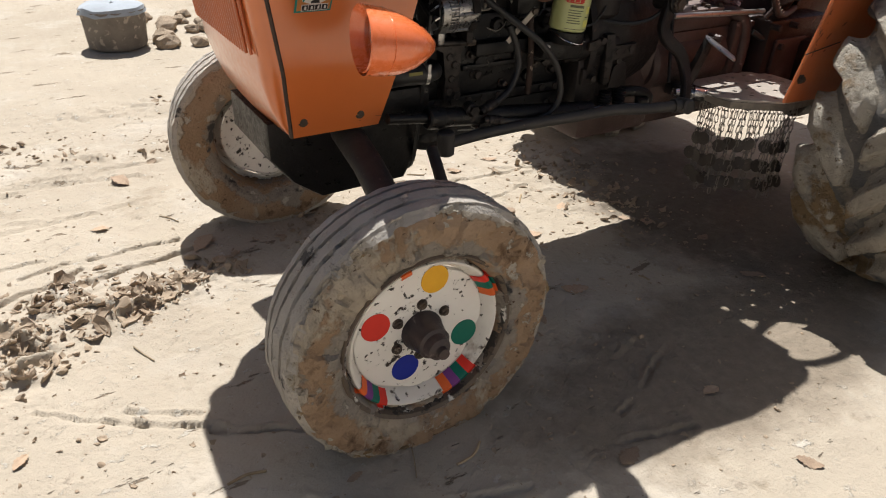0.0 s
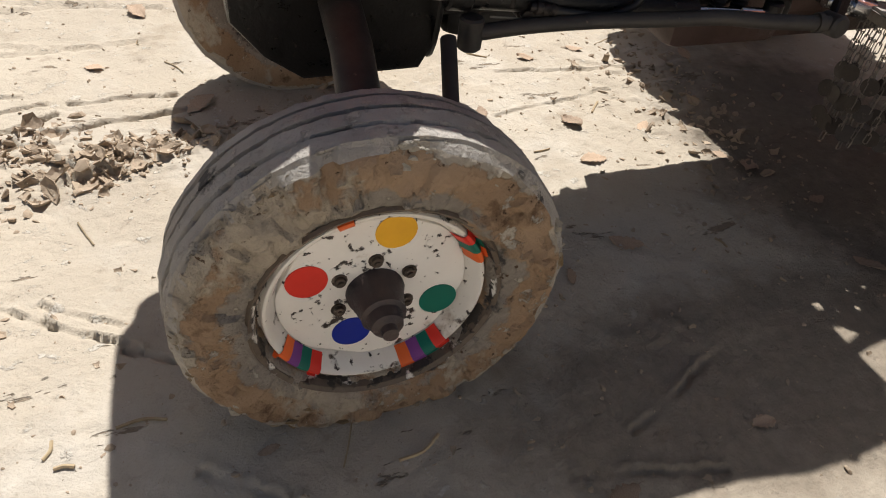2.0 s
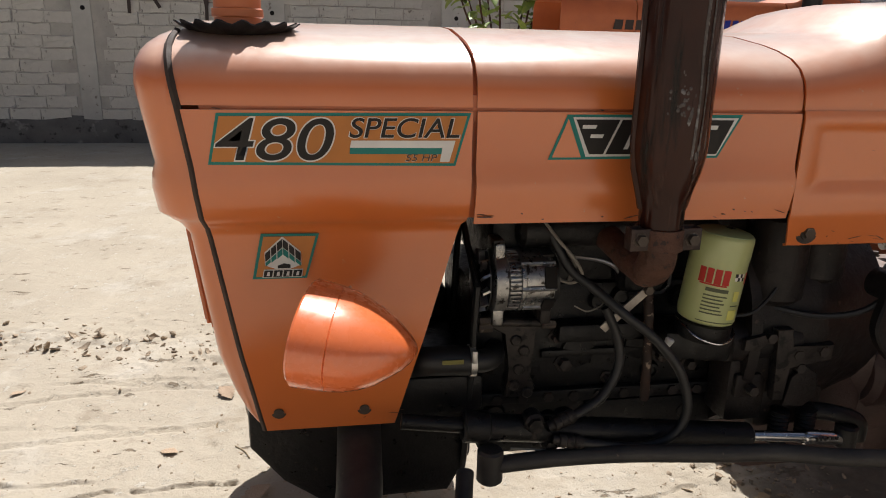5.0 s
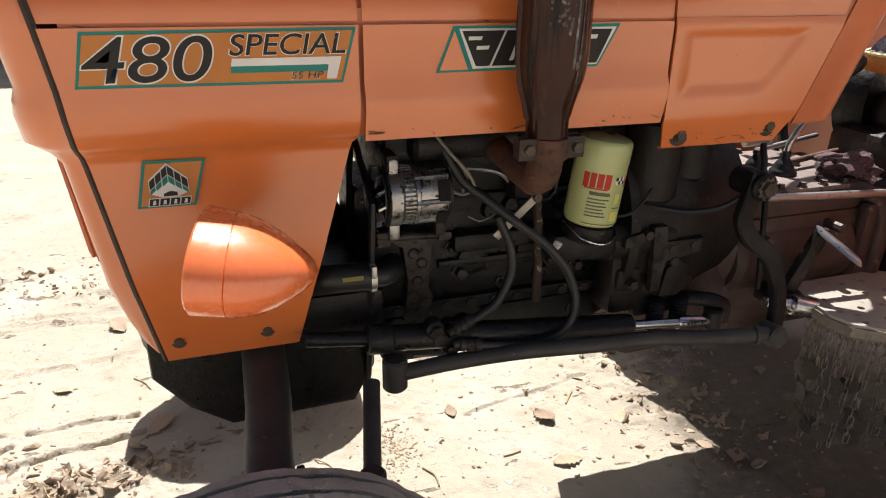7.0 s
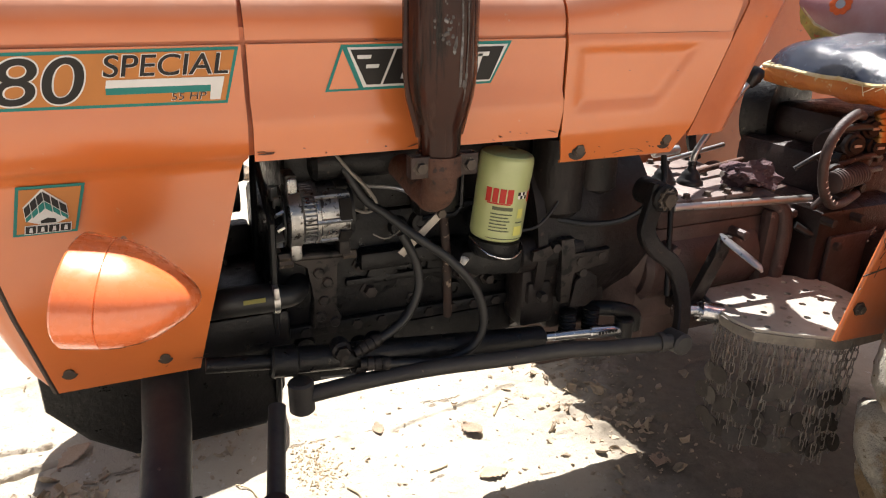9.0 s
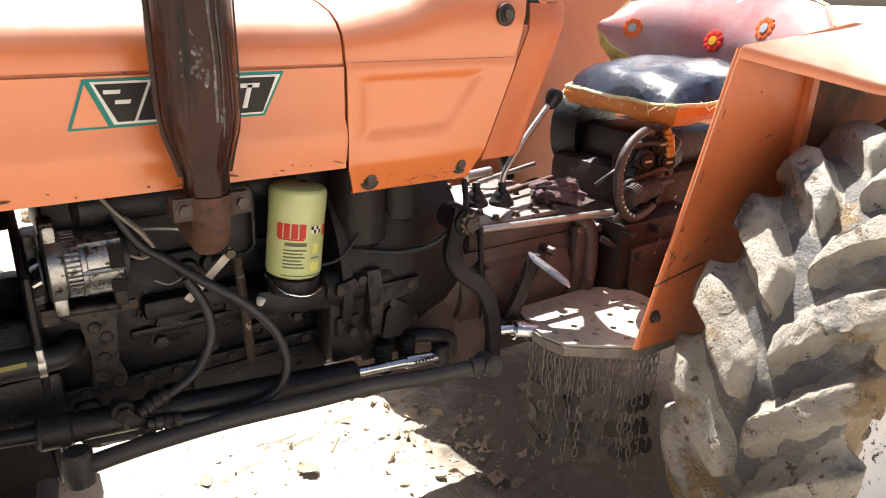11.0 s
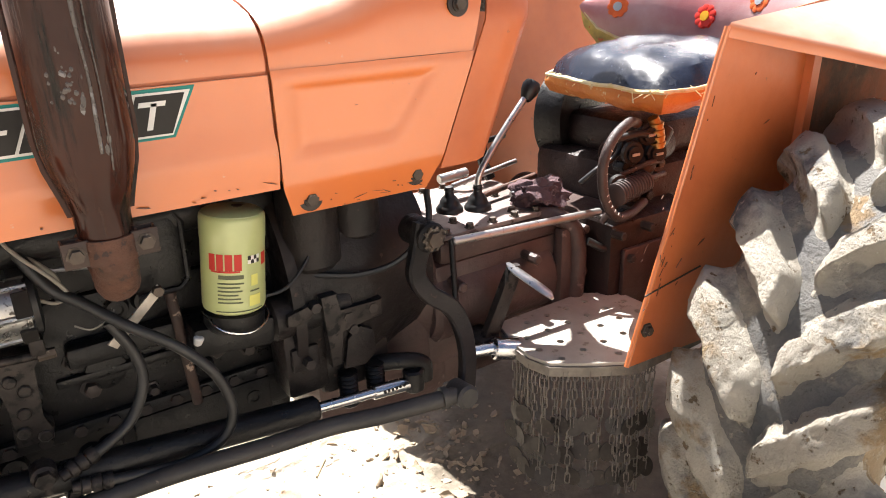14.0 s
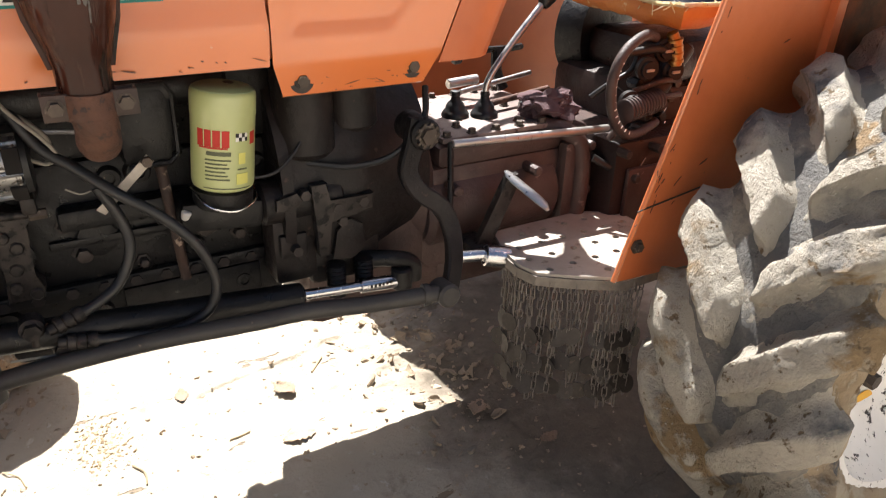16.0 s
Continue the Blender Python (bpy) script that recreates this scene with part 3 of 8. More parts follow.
def nose_ring(z, side):
    w, f, s = hood_side(z), nose_x(z), seam_x(z)
    r = min(0.07, max(0.006, s - f - 0.022))
    pts = [(s - 0.005, w), ((s + f + r) / 2 + 0.004, w * 0.995), (f + r + 0.01, w * 0.98)]
    for k in range(1, 8):
        a = math.pi / 2 * k / 7
        pts.append((f + 0.01 + r - r * math.sin(a), w * 0.98 - r + r * math.cos(a)))
    pts += [(f + 0.003, (w - r) * 0.5), (f, 0)]
    return [(x, CY + side * d, z) for x, d in pts]


bm = B()
for side in (-1, 1):
    loft(bm, [nose_ring(z, side) for z in ZS + [1.125, 1.14, 1.155, 1.168, 1.18, 1.19, 1.20, 1.207]])
bmesh.ops.remove_doubles(bm, verts=bm.verts, dist=1e-4)
thicken(bm, 0.004)
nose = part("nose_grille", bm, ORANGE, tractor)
for k in range(27):      # upright ribs of the grille, wrapping round the corners
    d = -0.23 + 0.46 * k / 26
    bm = B()
    tube(bm, [(nose_x(z) - 0.002 + max(0.0, abs(d) - 0.185) ** 2 * 8, CY + d, z) for z in (0.78, 0.83, 0.88, 0.925)], 0.004, 6, False)
    part("grille_rib", bm, ORANGE_WORN, nose)
for side in (-1, 1):
    bm = B()
    loft(bm, [[(seam_x(z) + (rear_x(z) - seam_x(z)) * k / 8, CY + side * hood_side(z), z) for k in range(9)] for z in ZS])
    thicken(bm, 0.004)
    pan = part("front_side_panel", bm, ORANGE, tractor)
    bm = B()
    tube(bm, [(seam_x(z) - 0.003, CY + side * (hood_side(z) - 0.001), z) for z in ZS + [1.135, 1.155, 1.172, 1.186, 1.198, 1.206]], 0.0055, 6, False)
    part("edge_trim", bm, DARKTRIM, pan, "worn dark rubber edge strip")
    for x, z in ((0.505, 0.623), (0.642, 0.621)):
        y = CY + side * (hood_side(z) + 0.004)
        bm = B()
        lathe(bm, (x, y - side * 0.004, z), (0, side, 0), [(0, 0.0125), (0.003, 0.0125), (0.0035, 0.008), (0.009, 0.008), (0.0095, 0)], 6 if side > 0 else 12)
        part("bolt", bm, BOLT, pan, "dull grey panel bolt")
TOP_HIGH = [(0.305, 1.114), (0.3045, 1.14), (0.300, 1.165), (0.289, 1.188), (0.271, 1.205), (0.246, 1.217), (0.18, 1.227), (0.09, 1.232), (0, 1.234)]
TOP = [(0.305, 1.114), (0.3035, 1.135), (0.297, 1.155), (0.283, 1.172), (0.260, 1.186), (0.222, 1.198), (0.18, 1.207), (0.09, 1.221), (0, 1.227)]


def hood_top(name, xs, rise=None):
    bm = B()
    rise = rise or (lambda x: 1.0)
    sec = [(-d, z) for d, z in TOP] + [(d, z) for d, z in TOP[-2::-1]]
    loft(bm, [[(x, CY + d, 1.113 + (z - 1.113) * rise(x)) for d, z in sec] for x in xs])
    thicken(bm, 0.004)
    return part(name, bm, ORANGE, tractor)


hood_top("front_bonnet_top", [0.392, 0.396, 0.5, 0.65, 0.785, 0.789])
hood_top("rear_bonnet_top", [0.7955, 0.80, 0.95, 1.13, 1.28, 1.2845])
for side in (-1, 1):
    bm = B()
    prof = [(0.299, 0.953), (0.304, 0.9545), (0.306, 0.965), (0.313, 0.995), (0.313, 1.012), (0.305, 1.03), (0.305, 1.109)]
    loft(bm, [[(x, CY + side * d, z) for x in (0.7955, 0.80, 0.95, 1.13, 1.28, 1.2845)] for d, z in prof])
    thicken(bm, 0.004)
    part("rear_side_panel", bm, ORANGE, tractor)


for side in (-1, 1):      # inner flanges that back the joints
    bm = B()
    loft(bm, [[(x, CY + side * 0.2985, z) for x in (0.43, 0.80, 1.2845)] for z in (1.095, 1.13)])
    loft(bm, [[(x, CY + side * (d - 0.008), z) for x in (0.775, 0.81)] for d, z in [(0.299, 0.957), (0.305, 0.965), (0.312, 0.995), (0.312, 1.012), (0.304, 1.03), (0.304, 1.113)] + [(d, z - 0.006) for d, z in TOP[1:]]])
    loft(bm, [[(x, CY + side * (d - 0.008), z) for x in (1.270, 1.302)] for d, z in [(0.304, 0.96), (0.304, 1.113)] + [(d, z - 0.007) for d, z in TOP[1:]]])
    thicken(bm, 0.003)
    part("inner_flange", bm, ORANGE_WORN, tractor)


def cowl_edge(z):
    return float(np.interp(z, [0.905, 1.225, 1.30], [1.538, 1.672, 1.70]))


def cowl_rise(x):
    return float(np.interp(x, [1.28, 1.42, 1.46, 1.50, 1.60, 1.72], [1.0, 1.02, 1.25, 1.42, 1.47, 1.30]))


def inset(x, z):
    """Depth of the stamped field in the cowl's side."""
    l, r = 1.302, np.interp(z, [0.985, 1.10], [1.475, 1.565])
    d = min(x - l, (r - x) * 1.4, z - 0.985, (1.098 - z) * 2.0)
    return 0.007 * min(1.0, max(0.0, d / 0.026))


for side in (-1, 1):
    bm = B()
    zs = [0.903, 0.906] + list(np.linspace(0.915, 1.1135, 36))
    rows = []
    for z in zs:
        x0 = np.interp(z, [0.903, 0.953], [1.306, 1.2885])
        xs = x0 + (cowl_edge(z) - x0) * np.linspace(0, 1, 34)
        rows.append([(x, CY + side * (0.308 - inset(x, z) - (0.006 if z < 0.905 else 0) - 0.40 * max(0.0, 0.957 - z) - 0.003 * min(1.0, max(0.0, (z - 1.10) / 0.012))), z) for x in xs])
    loft(bm, rows)
    thicken(bm, 0.004)
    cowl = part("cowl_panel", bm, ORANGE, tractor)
    for x, z in ((1.333, 0.925), (1.515, 0.931), (1.60, 1.185)):
        bm = B()
        y = CY + side * (0.292 if z < 1.1 else 0.300)
        lathe(bm, (x, y, z), (0, side, 0), [(0, 0.019), (0.005, 0.019), (0.0055, 0.0125), (0.008, 0.012), (0.0085, 0)], 20)
        part("grommet", bm, BOLTD, cowl, "greasy dark mounting washer")
        bm = B()
        lathe(bm, (x, y + side * 0.008, z), (0, side, 0), [(0, 0.0095), (0.006, 0.0095), (0.0065, 0.006), (0.0065, 0)], 6)
        part("bolt", bm, BOLT, cowl, "worn hexagon bolt")
    # rear return of the cowl, rounding in towards the dashboard
    bm = B()
    rows = []
    for z in list(np.linspace(0.935, 1.16, 9)) + [1.185, 1.205]:
        e = cowl_edge(z) + 0.006
        w = 0.308 if z < 1.17 else 0.308 - (z - 1.165) * 0.6
        rows.append([(e, CY + side * w, z), (e + 0.045, CY + side * (w - 0.001), z), (e + 0.080, CY + side * (w - 0.006), z), (e + 0.102, CY + side * (w - 0.020), z), (e + 0.112, CY + side * (w - 0.045), z), (e + 0.114, CY + side * (w - 0.10), z)])
    loft(bm, rows)
    thicken(bm, 0.004)
    part("dash_side", bm, ORANGE_WORN, tractor)
# cowl top, humped towards the dashboard and cut on the slant
bm = B()
rows = []
for t in np.linspace(0, 1, 15):
    row = []
    k_ = min(1.0, t / 0.35)
    half = [(a[0] + (b[0] - a[0]) * k_, a[1] + (b[1] - a[1]) * k_) for a, b in zip(TOP, TOP_HIGH)]
    for d, z in [(-d, z) for d, z in half] + [(d, z) for d, z in half[-2::-1]]:
        x = 1.2895 + (cowl_edge(z) + (0.03 if abs(d) < 0.25 else 0.0) - 1.2895) * t
        row.append((x, CY + d, 1.113 + (z - 1.113) * cowl_rise(x)))
    rows.append(row)
loft(bm, rows)
thicken(bm, 0.004)
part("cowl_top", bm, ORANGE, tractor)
bm = B()
tube(bm, [(1.745, CY - 0.272, 1.218)] + [(x + 0.004, y, z + 0.001) for x, y, z in rows[-1] if z > 1.225] + [(1.745, CY + 0.272, 1.218)], 0.0042, 6, False)
part("dash_lip", bm, RUBBER, tractor, "black rubber dashboard edging")
bm = B()
prism(bm, [(CY - 0.26, 0.94), (CY + 0.26, 0.94), (CY + 0.28, 1.15), (CY + 0.24, 1.24), (CY - 0.24, 1.24), (CY - 0.28, 1.15)], "x", 1.60, 1.62)
part("dashboard", bm, BLACK, tractor)
bm = B()      # instrument panel sloping back from the cowl towards the steering wheel
prism(bm, [(1.640, 1.262), (1.70, 1.268), (1.800, 1.178), (1.797, 1.160), (1.70, 1.240)], "y", CY - 0.20, CY + 0.20, 0.004)
part("instrument_panel", bm, BLACK, tractor, "black instrument panel")

# headlamp pods, deep bullets standing out from the front side panels
for side in (-1, 1):
    yc, axis_ = CY + side * 0.408, (1, side * 0.17, -0.12)

    def widened(bm):
        """Broaden the pod and slant its opening away from the outer side."""
        for v in bm.verts:
            v.co.y = yc + (v.co.y - yc) * 1.62
            inward = 0.100 - side * (v.co.y - yc)
            v.co.x += 0.14 * inward * max(0.0, 1 - (v.co.x - 0.548) / 0.13)
        return bm

    bm = B()
    prof = [(0, 0.0610), (0.012, 0.0605), (0.042, 0.0585), (0.0430, 0.0574), (0.0440, 0.0583), (0.062, 0.0560), (0.082, 0.0510), (0.102, 0.0435), (0.120, 0.0345), (0.134, 0.0250), (0.145, 0.0150), (0.151, 0.0070), (0.153, 0)]
    widened(lathe(bm, (0.549, yc, 0.842), axis_, prof, 44))
    for v in bm.verts:      # squared-off skirt along the lower edge
        if v.co.z < 0.812 and v.co.x < 0.655:
            v.co.z = 0.812 + (v.co.z - 0.812) * 1.2
    pod = part("headlamp_pod", bm, POD, tractor, "glossy orange bullet-shaped headlamp pod")
    bm = B()
    widened(lathe(bm, (0.549, yc, 0.842), axis_, [(0, 0.0610), (-0.003, 0.0595), (0, 0.0585), (0.03, 0.053)], 40))
    part("lamp_rim", bm, POD, pod, "orange rolled lamp rim")
    bm = B()
    widened(lathe(bm, (0.590, yc, 0.842), axis_, [(-0.006, 0), (0, 0.04), (0.008, 0.053)], 32))
    part("lens", bm, GLASSY, pod, "clear headlamp lens")

# ---- decals ----
def flat(name, pts, y, mat, parent, label="", off=0.0):
    """A thin sticker in a plane y = const; pts are x, z pairs."""
    bm = B()
    prism(bm, pts, "y", y - off - 0.0008, y - off)
    return part(name, bm, mat, parent, label, smooth=False)


def lettering(name, words, x, z, height, y, mat, parent, width=None, shear=0.2, grow=0.0, label=""):
    cu = bpy.data.curves.new("words", "FONT")
    cu.body, cu.shear, cu.size, cu.extrude, cu.offset = words, shear, 1.0, 0.0, grow
    tmp = bpy.data.objects.new("words", cu)
    scene.collection.objects.link(tmp)
    bpy.context.view_layer.update()
    me = bpy.data.meshes.new_from_object(tmp)
    bpy.data.objects.remove(tmp)
    co = np.array([v.co[:] for v in me.vertices])
    lo, hi = co.min(0), co.max(0)
    sz = height / (hi[1] - lo[1])
    sx = width / (hi[0] - lo[0]) if width else sz
    for v in me.vertices:
        v.co = Vector((x + (v.co[0] - lo[0]) * sx, y, z + (v.co[1] - lo[1]) * sz)) * K
    me.name = name
    me.materials.append(mat)
    ob = new(name, me)
    ob.parent = parent
    if label:
        ob["label"] = label
    return ob


TEAL, GOLD = plain("teal_print", (0.02, 0.20, 0.17)), plain("gold_print", (0.52, 0.20, 0.05))
INK, PAPER = plain("black_print", (0.02, 0.017, 0.015)), plain("white_print", (0.72, 0.70, 0.66))
GREY = plain("dark_print", (0.055, 0.04, 0.035))
front_panel = [o for o in tractor.children if o.name.startswith("front_side_panel")][0]
mid_panel = [o for o in tractor.children if o.name.startswith("rear_side_panel")][0]
ys = CY - 0.3095
d480 = flat("model_decal", [(0.438, 1.038), (0.766, 1.035), (0.786, 1.107), (0.452, 1.105)], ys, TEAL, front_panel, "gold and teal model sticker")
flat("decal_field", [(0.4425, 1.042), (0.7635, 1.039), (0.7805, 1.103), (0.4555, 1.101)], ys - 0.001, GOLD, d480)
lettering("numeral_outline", "480", 0.4465, 1.0415, 0.0595, ys - 0.0021, PAPER, d480, 0.157, 0.22, 0.022)
lettering("numeral", "480", 0.4485, 1.0435, 0.0555, ys - 0.0026, INK, d480, 0.153, 0.22, 0.004)
lettering("word_outline", "SPECIAL", 0.620, 1.0725, 0.0285, ys - 0.0021, PAPER, d480, 0.152, 0.2, 0.022)
lettering("word", "SPECIAL", 0.6215, 1.0735, 0.0265, ys - 0.0026, INK, d480, 0.149, 0.2, 0.008)
flat("white_bar", [(0.622, 1.0605), (0.747, 1.060), (0.744, 1.041), (0.757, 1.041), (0.765, 1.070), (0.624, 1.070)], ys - 0.0021, PAPER, d480)
flat("teal_bar", [(0.6215, 1.052), (0.746, 1.0515), (0.747, 1.060), (0.622, 1.0605)], ys - 0.0021, TEAL, d480)
lettering("power_outline", "55 HP", 0.696, 1.0415, 0.0105, ys - 0.0021, PAPER, d480, 0.045, 0.2, 0.010)
lettering("power", "55 HP", 0.6965, 1.042, 0.0095, ys - 0.0026, GREY, d480, 0.044, 0.2, 0.0)
ym = CY - 0.3095
dm = flat("maker_decal", [(0.898, 1.043), (1.155, 1.045), (1.188, 1.107), (0.923, 1.106)], ym, TEAL, mid_panel, "black, white and teal maker's sticker")
flat("orange_corner", [(0.9035, 1.0465), (0.946, 1.0465), (0.9245, 1.1)], ym - 0.001, ORANGE, dm)
flat("white_edge", [(0.953, 1.0475), (1.1525, 1.0485), (1.1815, 1.1025), (0.931, 1.1025)], ym - 0.001, PAPER, dm)
for x0, x1 in ((0.9575, 0.978), (0.982, 1.03), (1.034, 1.09), (1.094, 1.152)):
    flat("black_block", [(x0 + (0.0 if x0 > 0.96 else 0), 1.051), (x1, 1.051), (x1 + 0.022, 1.0995), (x0 + (0.022 if x0 > 0.96 else -0.022), 1.0995)], ym - 0.002, INK, dm)
for pts in ([(0.945, 1.092), (0.966, 1.092), (0.964, 1.087), (0.945, 1.087)], [(0.958, 1.079), (0.977, 1.079), (0.975, 1.074), (0.957, 1.074)],
            [(1.008, 1.058), (1.014, 1.058), (1.028, 1.092), (1.022, 1.092)], [(1.118, 1.092), (1.150, 1.092), (1.148, 1.086), (1.116, 1.086)], [(1.122, 1.058), (1.129, 1.058), (1.139, 1.09), (1.132, 1.09)]):
    flat("white_mark", pts, ym - 0.003, PAPER, dm)
yb = CY - 0.2725
db = flat("emblem_decal", [(0.482, 0.867), (0.5585, 0.867), (0.5775, 0.933), (0.4965, 0.934)], yb, TEAL, front_panel, "teal-edged emblem sticker")
flat("decal_field", [(0.487, 0.8705), (0.556, 0.8705), (0.5725, 0.9295), (0.500, 0.930)], yb - 0.001, GOLD, db)
AXE, WX, WZ = (0.526, 0.9285), 0.0255, 0.0225      # apex and half-span of the chevron
flat("roof_shape", [(AXE[0] - WX, AXE[1] - WZ + 0.001), (AXE[0], AXE[1] + 0.0015), (AXE[0] + WX, AXE[1] - WZ + 0.001), (AXE[0] + WX, AXE[1] - WZ - 0.018), (AXE[0] + 0.010, AXE[1] - WZ - 0.024), (AXE[0] - 0.010, AXE[1] - WZ - 0.024), (AXE[0] - WX, AXE[1] - WZ - 0.018)], yb - 0.002, PAPER, db)
for sg in (-1, 1):
    for k in range(3):
        a_, b_ = (k + 0.06) / 3, (k + 0.90) / 3
        for top, low, mat, nm in ((0.0015, 0.0135, INK, "dark_block"), (0.0150, 0.0245 - 0.002 * k, TEAL, "green_block")):
            flat(nm, [(AXE[0] + sg * WX * a_, AXE[1] - WZ * a_ - top), (AXE[0] + sg * WX * b_, AXE[1] - WZ * b_ - top), (AXE[0] + sg * WX * b_, AXE[1] - WZ * b_ - low), (AXE[0] + sg * WX * a_, AXE[1] - WZ * a_ - low)][::sg], yb - 0.003, mat, db)
flat("dark_bar", [(0.518, 0.8835), (0.536, 0.8835), (0.536, 0.8885), (0.527, 0.8905), (0.518, 0.8870)], yb - 0.003, INK, db)
flat("white_plate", [(0.4960, 0.8695), (0.5515, 0.8695), (0.5540, 0.8815), (0.4985, 0.8815)], yb - 0.002, PAPER, db)
for k in range(4):
    flat("dark_block", [(0.4975 + 0.0137 * k, 0.8707), (0.5095 + 0.0137 * k, 0.8707), (0.5115 + 0.0137 * k, 0.8803), (0.4995 + 0.0137 * k, 0.8803)], yb - 0.003, INK, db)
    flat("white_mark", [(0.5020 + 0.0137 * k, 0.8725), (0.5065 + 0.0137 * k, 0.8725), (0.5070 + 0.0137 * k, 0.8785), (0.5040 + 0.0137 * k, 0.8785)], yb - 0.004, PAPER, db)


# ---- tractor: front wheels ----
def jitter(bm, amount, scale, seed=0):
    """Uneven the surface with a little noise along the normals."""
    bm.normal_update()
    for v in bm.verts:
        v.co += v.normal * amount * noise.noise((v.co.x * scale + seed, v.co.y * scale, v.co.z * scale))


def front_wheel(c, ax, hub_side, label):
    c, ax = Vector(c), Vector(ax).normalized()
    u = Vector((ax.y, -ax.x, 0)).normalized() * (1 if hub_side else -1)
    up = Vector((0, 0, 1))
    bm = B()
    R, h, ri = 0.312, 0.073, 0.188
    prof = [(-h * 0.72, ri), (-h * 0.95, ri + 0.018), (-h, ri + 0.05), (-h * 0.97, ri + 0.082), (-h * 0.86, R - 0.018), (-h * 0.80, R - 0.006)]
    for a, b in ((-0.80, -0.58), (-0.46, -0.13), (0.0, 0.34), (0.46, 0.80)):
        prof += [(h * a, R - 0.010 - 0.008 * abs(a)), (h * a, R - 0.007 * abs(a)), (h * b, R - 0.007 * abs(b)), (h * b, R - 0.014 - 0.008 * abs(b))]
    prof += [(h * 0.82, R - 0.010), (h * 0.90, R - 0.02), (h * 0.95, R - 0.030), (h * 0.98, R - 0.038), (h * 1.0, ri + 0.076), (h * 1.01, ri + 0.064), (h * 1.01, ri + 0.052), (h * 1.0, ri + 0.040), (h * 0.98, ri + 0.028), (h * 0.95, ri + 0.016), (h * 0.74, ri), (h * 0.4, ri - 0.01), (-h * 0.4, ri - 0.01)]
    lathe(bm, c, ax, prof, 320, True)
    jitter(bm, 0.0040, 16)
    jitter(bm, 0.0018, 60)
    bm.normal_update()
    for v in bm.verts:      # ledges of caked mud with broken edges
        m = v.co - c
        s = m.dot(ax)
        r = (m - ax * s).length
        if r < R - 0.012 and s > 0:
            k = noise.noise(m * 17 + Vector((3, 0, 0))) + 0.5 * noise.noise(m * 45) + (0.22 if r > R - 0.05 else 0.0)
            v.co += ax * (0.0095 * min(1.0, max(0.0, (k - 0.1) / 0.05)) + 0.0030 * noise.noise(m * 60) + 0.0022 * noise.noise(m * 140))
        elif r > R - 0.012:
            v.co += (m - ax * s).normalized() * 0.0035 * max(0.0, noise.noise(m * 30))
    for f in bm.faces:      # the tread keeps its rubber, the walls carry mud
        m = f.calc_center_median() - c
        s = m.dot(ax)
        f.material_index = 1 if (m - ax * s).length > R - 0.016 else 0
    cc = tuple(c)
    coat_ = layered("muddy_tyre_wall", (0.285, 0.188, 0.115), (0.385, 0.275, 0.185), 6,
                    [((0.155, 0.095, 0.055), 16, 0.57, 0.10, 0.4), ((0.31, 0.275, 0.235), 8, 0.61, 0.05, -0.6, None, (cc, ri + 0.014, 0.05, 0.20)), ((0.085, 0.082, 0.08), 12, 0.665, 0.05, -0.8, None, (cc, ri + 0.012, 0.045, 0.14)),
                     ((0.46, 0.405, 0.33), 11, 0.66, 0.03, 1.0, None, (cc, R - 0.012, 0.034, 0.24)), ((0.50, 0.45, 0.38), 24, 0.63, 0.03, 0.8, None, (cc, ri + 0.03, 0.05, 0.07)), ((0.47, 0.405, 0.32), 5.5, 0.575, 0.04, 1.0, (1.0, 1.0, 0.6)), ((0.12, 0.075, 0.045), 55, 0.63, 0.05, -0.7)], 0.92, 1.5, 120)
    wheel = part("front_wheel", bm, [coat_, TREAD], tractor, label)
    # mud clods caked on the shoulder
    rng = random.Random(4)
    bm = B()
    for k in range(420):
        a = rng.uniform(0, 2 * math.pi)
        if noise.noise((math.cos(a) * 4, math.sin(a) * 4, 2)) < -0.12:
            continue
        r = R - 0.021 + rng.gauss(0, 0.006) - (rng.uniform(0, 0.05) if k % 6 == 0 else 0)
        p = c + (u * math.cos(a) + up * math.sin(a)) * r + ax * (h * (0.90 if r > R - 0.03 else 0.99))
        s = 0.0018 + 0.0075 * rng.random() ** 2.2
        q = bmesh.ops.create_icosphere(bm, subdivisions=1, radius=s)["verts"]
        for v in q:
            v.co = Vector((v.co.x * rng.uniform(0.8, 2.4), v.co.y * 0.7, v.co.z * rng.uniform(0.6, 1.2)))
            v.co += Vector((rng.uniform(-1, 1), rng.uniform(-1, 1), rng.uniform(-1, 1))) * s * 0.25
            v.co = Matrix.Rotation(a - math.pi / 2, 3, "Y") @ v.co + p
    tagged(part("caked_mud", bm, SANDY, wheel, "lumps of dry caked mud"), kind="stuff")
    bm = B()
    lathe(bm, c, ax, [(h * 0.74, ri), (h * 0.92, ri + 0.013), (h * 0.99, ri + 0.009), (h * 0.92, ri + 0.002), (h * 0.66, ri - 0.003), (h * 0.52, ri - 0.006), (h * 0.52, ri - 0.009), (h * 0.66, ri - 0.0105), (h * 0.73, ri - 0.013), (h * 0.74, ri - 0.017), (h * 0.69, ri - 0.021), (h * 0.56, ri - 0.026), (h * 0.42, ri - 0.031), (h * 0.30, ri - 0.035), (h * 0.16, ri - 0.038)], 96)
